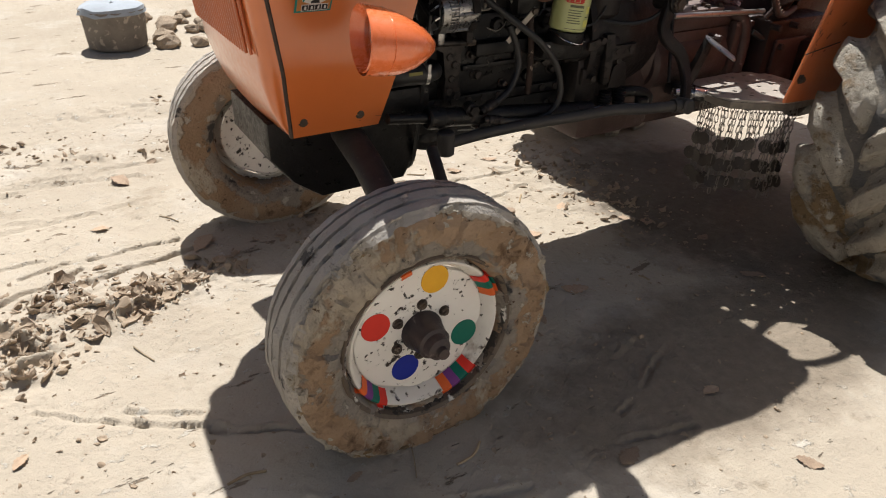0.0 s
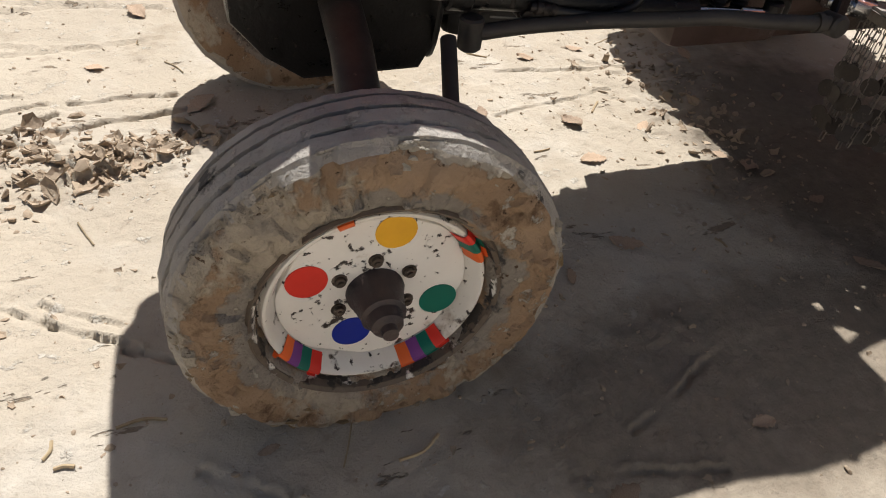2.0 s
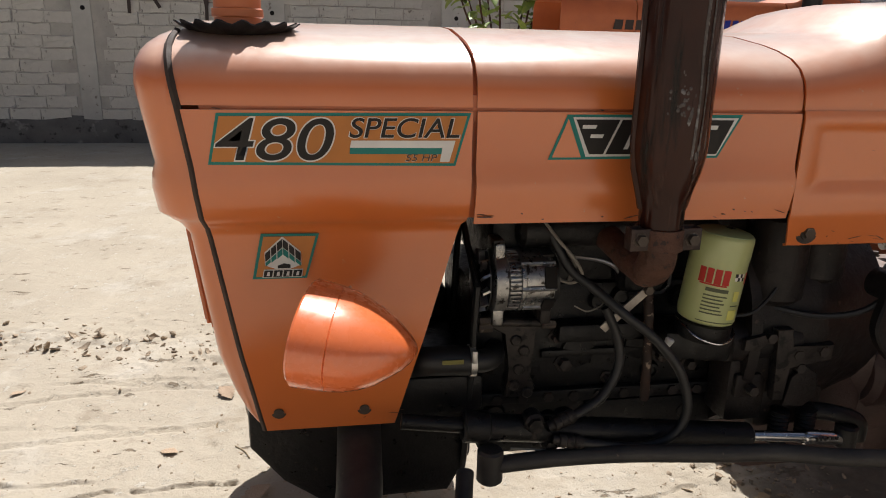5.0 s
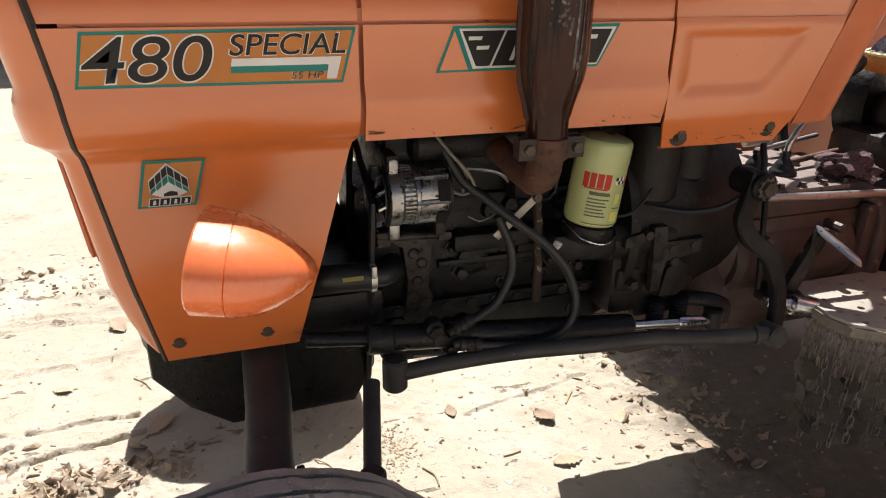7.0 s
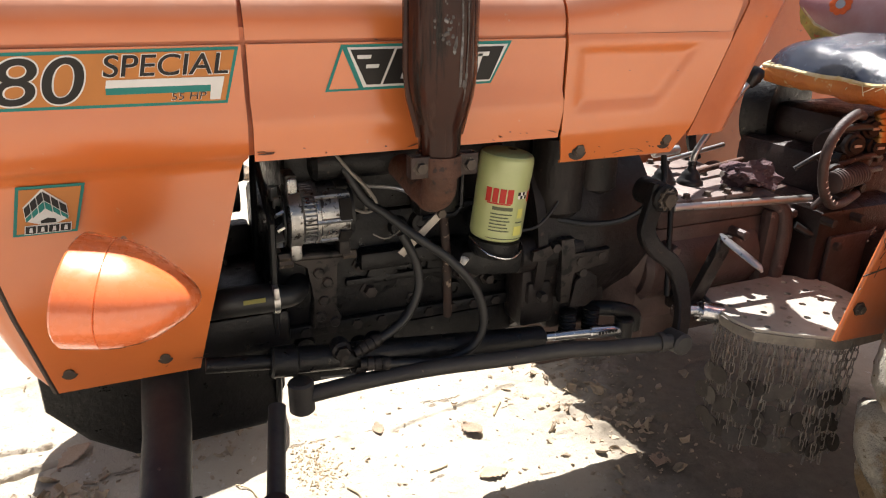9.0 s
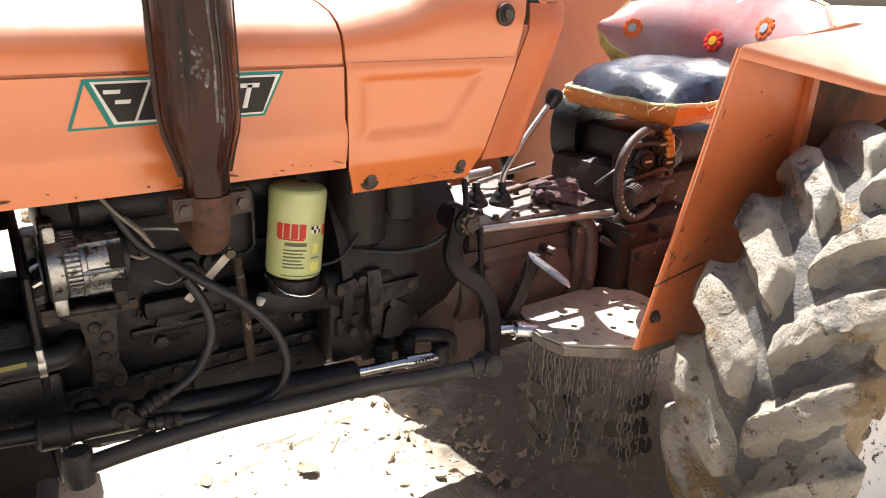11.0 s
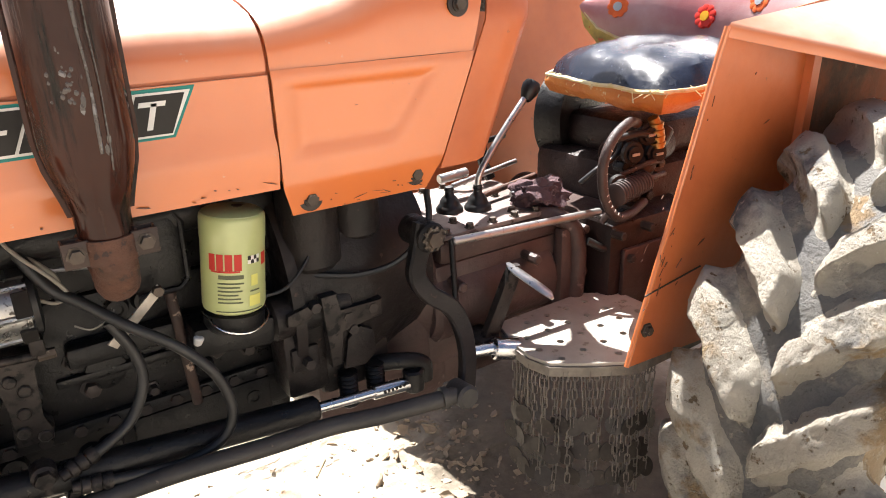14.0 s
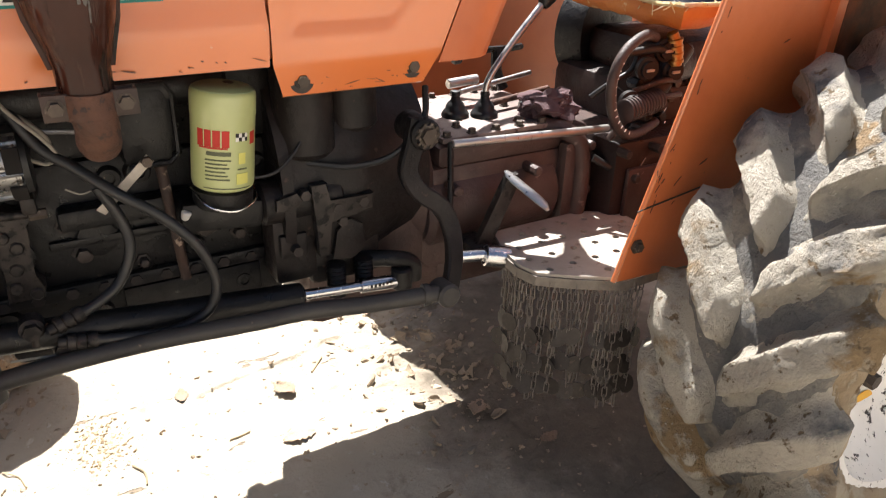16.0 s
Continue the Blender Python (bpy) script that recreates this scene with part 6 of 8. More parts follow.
for gx_, gz_ in ((1.66, 0.66), (1.76, 0.60), (1.85, 0.67), (2.0, 0.70), (2.0, 0.60), (2.05, 0.64)):
    cyl(bm, (gx_, 1.62 if gx_ < 1.9 else 1.632, gz_), (gx_, 1.67, gz_), 0.011, seg=8, bevel=0.003)
box(bm, (1.36, 1.675, 0.40), (1.66, 2.0, 0.66), 0.03)
box(bm, (1.60, 1.69, 0.40), (2.28, 2.0, 0.52), 0.03)
gear = part("gearbox", bm, BROWN, tractor, "oily red-brown gearbox casting")
bm = B()
box(bm, (1.655, 1.68, 0.738), (1.98, 1.975, 0.75), 0.004)
cover = part("gearbox_cover", bm, COVERM, gear, "dusty pale gearbox cover plate")
rng = random.Random(3)
for x, y in [(1.67 + 0.058 * k, 1.692) for k in range(6)] + [(1.67 + 0.058 * k, 1.962) for k in range(6)] + [(1.72, 1.74), (1.86, 1.72), (1.90, 1.83), (1.70, 1.88)]:
    bm = B()
    lathe(bm, (x, y, 0.75), (0, 0, 1), [(0, 0.011), (0.002, 0.011), (0.002, 0.008), (0.010, 0.0075), (0.010, 0)], 6)
    part("bolt", bm, BOLT, cover)
for x, y, top, knob in ((1.815, 1.782, (1.973, 1.80, 0.984), True), (1.758, 1.808, (1.752, 1.812, 0.83), False)):
    bm = B()
    lathe(bm, (x, y, 0.75), (0, 0, 1), [(0, 0.030), (0.006, 0.030), (0.012, 0.026), (0.016, 0.022), (0.022, 0.021), (0.030, 0.016), (0.036, 0.010), (0.044, 0.009), (0.046, 0.011), (0.054, 0.009), (0.056, 0)], 22)
    lv = part("gear_lever", bm, RUBBER, tractor, "gear lever with a black rubber boot")
    if knob:
        bm = B()
        tube(bm, [(x, y, 0.79), (x + 0.008, y, 0.83), (x + 0.07, y + 0.008, 0.90), top], 0.0075, 10)
        part("lever_rod", bm, STEEL, lv)
        bm = B()
        d = Vector((0.55, 0.05, 0.80)).normalized()
        lathe(bm, Vector(top) - d * 0.022, d, [(0, 0.010), (0.004, 0.013), (0.02, 0.019), (0.034, 0.021), (0.044, 0.016), (0.048, 0)], 20)
        part("knob", bm, RUBBER, lv, "black plastic lever knob")
for nm, a, b, r, mat in (("selector_rod", (1.66, 1.655, 0.747), (2.03, 1.626, 0.738), 0.0085, STEEL), ("control_rod", (1.80, 1.86, 0.785), (2.02, 1.90, 0.80), 0.006, STEEL), ("control_rod", (1.78, 1.88, 0.80), (1.86, 1.885, 0.803), 0.011, STEEL),
                         ("control_rod", (1.83, 1.80, 0.768), (2.03, 1.84, 0.775), 0.007, RUST), ("control_rod", (1.90, 1.77, 0.765), (1.97, 1.765, 0.772), 0.011, STEEL), ("control_rod", (1.66, 1.66, 0.75), (1.63, 1.60, 0.57), 0.006, BLACK)):
    bm = B()
    cyl(bm, a, b, r, seg=12, bevel=0.002)
    part(nm, bm, mat, tractor)
bm = B()      # oily rag left on the gearbox
rag = bmesh.ops.create_icosphere(bm, subdivisions=4, radius=1.0)["verts"]
for v in rag:
    n_ = 1 + 0.55 * noise.noise((v.co.x * 1.6, v.co.y * 1.6, v.co.z * 1.6)) + 0.3 * noise.noise((v.co.x * 4, v.co.y * 4, v.co.z * 4))
    v.co = Vector((1.955 + v.co.x * 0.062 * n_, 1.735 + v.co.y * 0.055 * n_, max(0.748, 0.768 + v.co.z * 0.034 * n_)))
tagged(part("rag", bm, RAG), "crumpled dark mauve oily rag on the gearbox", "rag")
# pedals and step
bm = B()
prism(bm, [(1.672, 0.528), (1.712, 0.528), (1.772, 0.655), (1.776, 0.690), (1.752, 0.690), (1.738, 0.660)], "y", 1.588, 1.606, 0.004)
box(bm, (1.67, 1.58, 0.52), (1.72, 1.65, 0.555), 0.006)
ped = part("brake_pedal", bm, ENGGREY, tractor, "worn steel brake pedal")
bm = B()
loft(bm, [[Vector((1.752, 1.603, 0.692)).lerp(Vector((1.802, 1.520, 0.638)), t) + Vector((0.5, 0.5, 0.45)).normalized() * math.cos(a) * w + Vector((-0.5, -0.2, 0.75)).normalized() * math.sin(a) * 0.006 for a in [2 * math.pi * k / 12 for k in range(13)]] for t, w in ((0, 0.002), (0.04, 0.009), (0.15, 0.012), (0.8, 0.012), (0.96, 0.010), (1.0, 0.002))])
bmesh.ops.remove_doubles(bm, verts=bm.verts, dist=1e-4)
part("pedal_pad", bm, STEEL, ped, "polished bare pedal bar")
bm = B()
cyl(bm, (1.685, 1.562, 0.545), (1.735, 1.545, 0.535), 0.022, seg=22, bevel=0.003)
cyl(bm, (1.63, 1.575, 0.548), (1.69, 1.562, 0.545), 0.013, seg=14)
part("pedal_shaft", bm, CHROME, tractor, "shiny steel cross-shaft end")
STEP_Z = 0.552
outline = [(1.722, 1.548), (1.752, 1.63), (1.985, 1.632), (2.06, 1.585), (2.06, 1.36), (1.860, 1.356), (1.790, 1.398), (1.727, 1.446), (1.716, 1.49)]
def perforated(outline, holes, r, z, thick):
    """A plate with round holes right through it."""
    loops = [outline] + [[(x + r * math.cos(2 * math.pi * k / 12), y + r * math.sin(2 * math.pi * k / 12)) for k in range(12)] for x, y in holes]
    tris = geometry.tessellate_polygon([[Vector((x, y, 0)) for x, y in loop] for loop in loops])
    bm = B()
    pts = [p for loop in loops for p in loop]
    top, low = [bm.verts.new((x, y, z)) for x, y in pts], [bm.verts.new((x, y, z - thick)) for x, y in pts]
    for t in tris:
        bm.faces.new([top[i] for i in t])
        bm.faces.new([low[i] for i in reversed(t)])
    o = 0
    for loop in loops:
        for k in range(len(loop)):
            i, j = o + k, o + (k + 1) % len(loop)
            bm.faces.new((top[i], top[j], low[j], low[i]))
        o += len(loop)
    return bm


holes = []
for i in range(6):
    for j in range(5):
        x, y = 1.745 + 0.055 * i + 0.012 * (j % 2), 1.395 + 0.05 * j
        gaps = []
        for (xa, ya), (xb, yb_) in zip(outline, outline[1:] + outline[:1]):
            t = min(1.0, max(0.0, ((x - xa) * (xb - xa) + (y - ya) * (yb_ - ya)) / ((xb - xa) ** 2 + (yb_ - ya) ** 2)))
            gaps.append((math.hypot(x - xa - t * (xb - xa), y - ya - t * (yb_ - ya)), (xb - xa) * (y - ya) - (yb_ - ya) * (x - xa) < 0))
        if min(g for g, _ in gaps) > 0.014 and min(gaps)[1]:
            holes.append((x, y))
step = part("step_plate", perforated(outline, holes, 0.0072, STEP_Z, 0.006), STEP, tractor, "perforated steel footstep dusted with soil", smooth=False)
bm = B()
rim_line = [Vector((x, y, 0)) for x, y in (outline[4:] + outline[:2])]
loft(bm, [[p + Vector((0, 0, z)) for p in rim_line] for z in (STEP_Z - 0.026, STEP_Z - 0.0065)])
thicken(bm, 0.004)
part("step_rim", bm, CHAIN, step, "dull steel edge band with chain holes")


def chain_link(bm, p, turn, ln=0.0128, w=0.0050, r=0.0013):
    pts = []
    for k in range(10):
        a = 2 * math.pi * k / 10
        q = Vector((math.cos(a) * w, 0, math.sin(a) * w + (ln - w if math.sin(a) > 0 else w - ln)))
        pts.append(Vector(p) + Matrix.Rotation(turn, 3, "Z") @ q)
    tube(bm, pts, r, 5, False, 1, True)


path = [Vector((x, y, 0)) for x, y in [(1.915, 1.355), (1.860, 1.357), (1.790, 1.399), (1.728, 1.446), (1.717, 1.49), (1.723, 1.548)]]
seg_l = [(path[i + 1] - path[i]).length for i in range(len(path) - 1)]
rng = random.Random(21)
strands = []
for k in range(24):
    s = (k + 0.5) / 24 * sum(seg_l)
    i = 0
    while s > seg_l[i]:
        s -= seg_l[i]
        i += 1
    strands.append(path[i].lerp(path[i + 1], s / seg_l[i]))
for k, p in enumerate(strands):
    bm = B()
    n = rng.choice((12, 13, 14, 11, 13))
    sx, sy = rng.uniform(-0.006, 0.006), rng.uniform(-0.006, 0.006)
    for i in range(n):
        chain_link(bm, (p.x + sx * i / n * 3, p.y + sy * i / n * 3, STEP_Z - 0.026 - 0.0205 * i), (i % 2) * math.pi / 2 + k + rng.uniform(-0.2, 0.2))
    part("chain", bm, CHAIN, step, "hanging steel chain fringe")
    for j, drop in enumerate((0.128, 0.190, 0.250)):      # rows of discs, lapping like scales
        if (k + j) % 2 or (j == 0 and k % 5 == 3):
            continue
        d = Vector((p.x - 1.90 + rng.uniform(-0.05, 0.05), p.y - 1.52 + rng.uniform(-0.05, 0.05), rng.uniform(0.0, 0.08))).normalized()
        q = Vector((p.x, p.y, STEP_Z - drop - rng.uniform(0, 0.016))) + d * rng.uniform(-0.001, 0.006)
        bm = B()
        lathe(bm, q, d, [(0, 0), (0, 0.0195), (0.0018, 0.0195), (0.0018, 0)], 20)
        part("hanging_disc", bm, DISC, step, "dull round metal disc on the chain fringe")
# seat
bm = B()
prof = []
for i, x in enumerate(np.linspace(0, 1, 15)):
    row = []
    for j, y in enumerate(np.linspace(0, 1, 17)):
        ex = 1 - abs(2 * x - 1) ** 4
        ey = 1 - abs(2 * y - 1) ** 4
        puff = max(0.0, ex * ey) ** 0.55
        fx, fy = 2.075 + 0.40 * x + 0.05 * y, 1.51 + 0.46 * y
        fx += 0.20 * (2 * x - 1) * (math.sqrt(1 - 0.24 * (2 * y - 1) ** 2) - 1)
        fy += 0.23 * (2 * y - 1) * (math.sqrt(1 - 0.24 * (2 * x - 1) ** 2) - 1)
        row.append((fx, fy, 0.990 + 0.072 * puff + 0.020 * x + 0.006 * noise.noise((fx * 14, fy * 14, 0)) + 0.004 * math.sin(fy * 46) * ex))
    prof.append(row)
loft(bm, prof)
top_rim = [prof[i][0] for i in range(15)] + prof[-1][1:] + [prof[i][-1] for i in range(13, -1, -1)] + prof[0][-2:0:-1]
seat = part("seat_cushion", bm, VINYL, tractor, "torn dark blue vinyl seat cushion with orange sides")
bm = B()
cxs, cys = sum(p[0] for p in top_rim) / len(top_rim), sum(p[1] for p in top_rim) / len(top_rim)
rows = []
for dz, k in ((0.003, 1.0), (-0.006, 1.022), (-0.020, 1.022), (-0.036, 0.97), (-0.045, 0.86), (-0.046, 0.4)):
    rows.append([(cxs + (x - cxs) * k, cys + (y - cys) * k, z + dz + 0.011 * noise.noise((x * 26, y * 26, dz * 40))) for x, y, z in top_rim + top_rim[:1]])
loft(bm, rows)
part("cushion_side", bm, VINYLO, seat, "torn orange vinyl side with frayed edges")
bm = B()
tube(bm, [Vector(p) + Vector((0, 0, 0.002)) for p in top_rim], 0.005, 6, False, 1, True)
part("piping", bm, PIPING, seat, "frayed pale yellow piping")
bm = B()
rng = random.Random(8)
for k in range(34):
    p = Vector(rng.choice(top_rim[:15] + top_rim[-18:]))
    tube(bm, [p, p + Vector((rng.uniform(-0.02, 0.02), rng.uniform(-0.02, 0.01), rng.uniform(0, 0.014))), p + Vector((rng.uniform(-0.03, 0.03), rng.uniform(-0.03, 0.01), rng.uniform(-0.02, 0.012)))], 0.0011, 4, True, 3)
tagged(part("loose_threads", bm, PIPING, seat), kind="stuff")
bm = B()
rows = []
for i, t in enumerate(np.linspace(0, 1, 17)):
    y = 1.42 + 0.67 * t
    bow = (2 * t - 1) ** 2
    row = []
    for s in np.linspace(0, 1, 12):
        z = 1.125 + 0.02 * bow + (2 * s - 1) * (0.022 + 0.092 * math.sqrt(max(0.0, 1 - abs(2 * t - 1) ** 2.6)))
        x = 2.51 - 0.10 * bow + 0.06 * s - 0.035 * math.sin(math.pi * s) + 0.005 * noise.noise((y * 15, z * 15, 1))
        row.append((x, y, z))
    rows.append(row)
loft(bm, rows)
thicken(bm, 0.045)
back = part("seat_back", bm, BACKM, tractor, "flowered pink and blue vinyl seat back")
bm = B()
rows2 = []
for r in rows:
    x, y, z = r[0]
    rows2.append([(x - 0.004, y, z + 0.012), (x + 0.0, y, z - 0.015), (x + 0.012, y, z - 0.042), (x + 0.03, y, z - 0.05)])
loft(bm, rows2)
thicken(bm, 0.006)
part("back_fringe", bm, FRINGE, back, "yellow and black patterned lower band")
bm = B()
tube(bm, [(r[-1][0], r[-1][1], r[-1][2]) for r in rows], 0.005, 6, False)
tube(bm, [(r[0][0] - 0.004, r[0][1], r[0][2] + 0.012) for r in rows], 0.004, 6, False)
part("piping", bm, PIPING, back)
for t, sv, c1, c2 in ((0.86, 0.50, ORA_D, CLOTHB), (0.50, 0.45, RED_D, YEL_D), (0.28, 0.62, ORA_D, CLOTHB)):
    bow = (2 * t - 1) ** 2
    mid_ = Vector((2.51 - 0.10 * bow + 0.06 * sv - 0.035 * math.sin(math.pi * sv) - 0.003, 1.42 + 0.67 * t, 1.125 + 0.02 * bow + (2 * sv - 1) * 0.105))
    face = Vector((-1, -0.6 * (2 * t - 1), 0.3)).normalized()
    u_, w_f = ring_frame(face)
    bm = B()
    for k in range(9):
        a = 2 * math.pi * k / 9
        lathe(bm, mid_ + (u_ * math.cos(a) + w_f * math.sin(a)) * 0.020, face, [(-0.045, 0.0095), (0.001, 0.0095), (0.002, 0.006), (0.002, 0)], 10)
    fl = part("printed_flower", bm, c1, back, "printed orange flower")
    bm = B()
    lathe(bm, mid_, face, [(-0.045, 0.012), (0.004, 0.012), (0.0045, 0)], 14)
    part("flower_centre", bm, c2, fl)
# seat bracket, lift housing, hoses under the seat
bm = B()
box(bm, (2.18, 1.66, 0.56), (2.70, 2.02, 0.80), 0.03)
box(bm, (2.24, 1.70, 0.79), (2.55, 1.98, 0.89), 0.03)
cyl(bm, (2.10, 1.66, 0.84), (2.30, 1.70, 0.84), 0.045, seg=20, bevel=0.006)
cyl(bm, (2.35, 1.42, 0.55), (2.35, 2.26, 0.55), 0.09, seg=28)
box(bm, (2.06, 1.60, 0.60), (2.24, 1.70, 0.70), 0.015)
cyl(bm, (2.12, 1.63, 0.76), (2.22, 1.63, 0.90), 0.028, seg=18, bevel=0.005)
LIFTM = surf("oil_soaked_casting", (0.015, 0.0095, 0.0085), (0.032, 0.018, 0.0155), 9, (0.075, 0.05, 0.042), 30, 0.67, 0.25, 0.55, bump=0.35, bump_scale=60, spec=0.3)
lift = part("hydraulic_lift_housing", bm, LIFTM, tractor, "oil-soaked dark hydraulic lift housing")
for pts, r, mat in (([(2.03, 1.60, 0.90), (2.10, 1.585, 0.905), (2.17, 1.60, 0.88), (2.20, 1.64, 0.84)], 0.008, RUBBER), ([(2.02, 1.61, 0.72), (2.05, 1.59, 0.77), (2.11, 1.585, 0.80), (2.20, 1.60, 0.80)], 0.007, HOSEB), ([(2.06, 1.60, 0.82), (2.12, 1.58, 0.84), (2.19, 1.60, 0.83)], 0.006, RUSTB),
                    ([(1.99, 1.62, 0.68), (2.03, 1.60, 0.66), (2.08, 1.595, 0.68), (2.12, 1.61, 0.73)], 0.009, RUBBER), ([(2.00, 1.66, 0.80), (2.03, 1.64, 0.83), (2.08, 1.63, 0.86), (2.10, 1.64, 0.92)], 0.006, RUBBER)):
    bm = B()
    tube(bm, pts, r, 10)
    part("hydraulic_pipe", bm, mat, lift)
for x, z in ((2.085, 0.865), (2.16, 0.855), (2.05, 0.80), (2.13, 0.90)):
    bm = B()
    lathe(bm, (x, 1.60, z), (-0.3, -1, 0), [(0, 0.024), (0.012, 0.024), (0.014, 0.018), (0.022, 0.017), (0.022, 0)], 18)
    pg = part("banjo_plug", bm, ENGDARK, lift)
    bm = B()
    box(bm, (x - 0.018, 1.576, z - 0.003), (x + 0.004, 1.580, z + 0.003), 0.001)
    part("plug_slot", bm, STRAPM, pg)
for nm, lo, hi, bv in (("axle_housing", (2.02, 1.58, 0.42), (2.32, 1.70, 0.72), 0.022), ("housing_flange", (2.05, 1.565, 0.47), (2.20, 1.579, 0.66), 0.006), ("axle_trumpet", (2.16, 1.50, 0.40), (2.52, 1.578, 0.66), 0.03)):
    bm = B()
    box(bm, lo, hi, bv)
    part(nm, bm, LIFTM if nm != "housing_flange" else BROWN, lift)
for x, z in ((2.065, 0.49), (2.185, 0.49), (2.065, 0.64), (2.185, 0.64), (2.03, 0.70), (2.12, 0.70)):
    bm = B()
    cyl(bm, (x, 1.552, z), (x, 1.585, z), 0.010, seg=6, bevel=0.002)
    part("flange_bolt", bm, BOLTD, lift)
for k in range(9):
    bm = B()
    x, y, z = 2.10 + 0.03 * (k % 4), 1.61 + 0.012 * (k % 3), 0.72 + 0.035 * (k % 5)
    cyl(bm, (x, y - 0.012, z), (x, y + 0.02, z), 0.012, seg=6, bevel=0.002)
    part("fitting", bm, BOLT if k % 2 else BLACK, lift)
bm = B()
lathe(bm, (2.31, 2.03, 0.86), (0.3, -1, 0), [(-0.03, 0), (-0.03, 0.125), (0.02, 0.130), (0.05, 0.125), (0.055, 0.10), (0.06, 0.0)], 40)
part("brake_drum", bm, BLACK, tractor)
bm = B()
tube(bm, [(2.10, 1.60, 0.925), (2.045, 1.575, 0.937), (1.985, 1.56, 0.915), (1.958, 1.557, 0.865), (1.968, 1.558, 0.80), (2.01, 1.565, 0.748), (2.07, 1.58, 0.735), (2.14, 1.60, 0.745)], 0.0105, 12)
lh = part("hydraulic_hose", bm, HOSEB, tractor, "braided brown hydraulic hose with printed marks")
bm = B()
for k in range(12):
    a = math.radians(150 + 9 * k)
    box(bm, (-0.003, -0.0115, -0.0012), (0.003, -0.0105, 0.0012), 0, Matrix.Translation((2.045 + 0.085 * math.cos(a), 1.559, 0.845 + 0.10 * math.sin(a))) @ Matrix.Rotation(-a, 4, "Y"))
part("printed_marks", bm, PAPER, lh)
bm = B()
tube(bm, [(2.13, 1.585, 0.935), (2.145, 1.58, 0.905), (2.15, 1.58, 0.87)], 0.012, 12)
for k in range(4):
    lathe(bm, (2.137 + 0.004 * k, 1.582, 0.925 - 0.014 * k), (0.2, 0, -1), [(0, 0.012), (0.001, 0.016), (0.007, 0.016), (0.008, 0.012)], 14)
part("brass_hose_end", bm, BRASS, tractor, "brass hose fitting")
bm = B()
lathe(bm, (2.014, 1.575, 0.788), (1, 0.12, 0.10), [(0, 0)] + [(0.004 + 0.009 * k + d, 0.021 + e) for k in range(12) for d, e in ((0, 0), (0.002, 0.004), (0.006, 0.004), (0.008, 0))] + [(0.116, 0)], 20)
part("lever_grip", bm, GRIPM, tractor, "ribbed dark rubber lever grip")
bm = B()
tube(bm, [(1.86, 1.97, 0.835), (1.90, 1.95, 0.85), (2.0, 1.97, 0.845), (2.06, 2.0, 0.84)], 0.008, 8)
cyl(bm, (1.845, 1.97, 0.835), (1.865, 1.97, 0.835), 0.016, seg=14, bevel=0.003)
tube(bm, [(1.96, 1.96, 0.845), (1.95, 1.94, 0.80), (1.965, 1.93, 0.76)], 0.013, 8)
part("hand_lever", bm, BLACK, tractor)
# steering wheel
SW, tilt = Vector((1.945, CY, 1.318)), math.radians(19)
fwd, lat = Vector((math.cos(tilt), 0, -math.sin(tilt))), Vector((0, 1, 0))
nrm = Vector((math.sin(tilt), 0, math.cos(tilt)))
bm = B()
tube(bm, [SW + (fwd * math.cos(a) + lat * math.sin(a)) * 0.205 for a in [2 * math.pi * k / 48 for k in range(48)]], 0.0135, 10, False, 1, True)
sw = part("steering_wheel", bm, RUBBER, tractor, "black three-spoke steering wheel")
for a in (math.pi, math.pi / 3, -math.pi / 3):
    bm = B()
    d = fwd * math.cos(a) + lat * math.sin(a)
    e = nrm.cross(d)
    rows = []
    for s, w in ((0.02, 0.032), (0.08, 0.020), (0.15, 0.016), (0.20, 0.018)):
        c_ = SW + d * s - nrm * (0.035 * (1 - s / 0.2) ** 1.5)
        rows.append([c_ + e * a_ * w + nrm * b_ for a_, b_ in ((-1, 0), (-0.6, 0.008), (0.6, 0.008), (1, 0), (0.6, -0.006), (-0.6, -0.006), (-1, 0))])
    loft(bm, rows)
    part("spoke", bm, RUBBER, sw)
bm = B()
lathe(bm, SW - nrm * 0.06, nrm, [(0, 0.02), (0, 0.035), (0.03, 0.04), (0.04, 0.03), (0.042, 0)], 24)
part("hub", bm, RUBBER, sw)
bm = B()
cyl(bm, SW - nrm * 0.05, (1.66, CY, 1.10), 0.022, seg=16)
part("steering_column", bm, BLACK, tractor)
# air pre-cleaner stack on the bonnet
bm = B()
lathe(bm, (0.470, 1.675, 1.196), (0, 0, 1), [(0, 0.034), (0.006, 0.034), (0.03, 0.033), (0.032, 0.036), (0.042, 0.036), (0.044, 0.033), (0.25, 0.033)], 28)
stack = part("air_intake_stack", bm, ORANGE_WORN, tractor, "orange air intake pipe with a crinkled black collar")
bm = B()
ring = [[(0.470 + r * (1 + 0.05 * math.sin(17 * a)) * math.cos(a), 1.675 + r * (1 + 0.05 * math.sin(17 * a)) * math.sin(a), z + 0.003 * math.sin(17 * a) * (r > 0.06)) for a in [2 * math.pi * k / 85 for k in range(86)]] for r, z in ((0.034, 1.204), (0.052, 1.207), (0.070, 1.213), (0.083, 1.219))]
loft(bm, ring)
bmesh.ops.remove_doubles(bm, verts=bm.verts, dist=1e-4)
thicken(bm, 0.002)
part("collar", bm, RUBBER, stack, "crinkled black rubber collar")


# ---- parked tractor on the bank behind ----
BZ = 0.31


t2 = thing("parked_tractor", (3.0, 5.3, BZ), "second orange tractor parked on a bank behind", "tractor")
y2, c2 = 5.0, 5.31
bm = B()
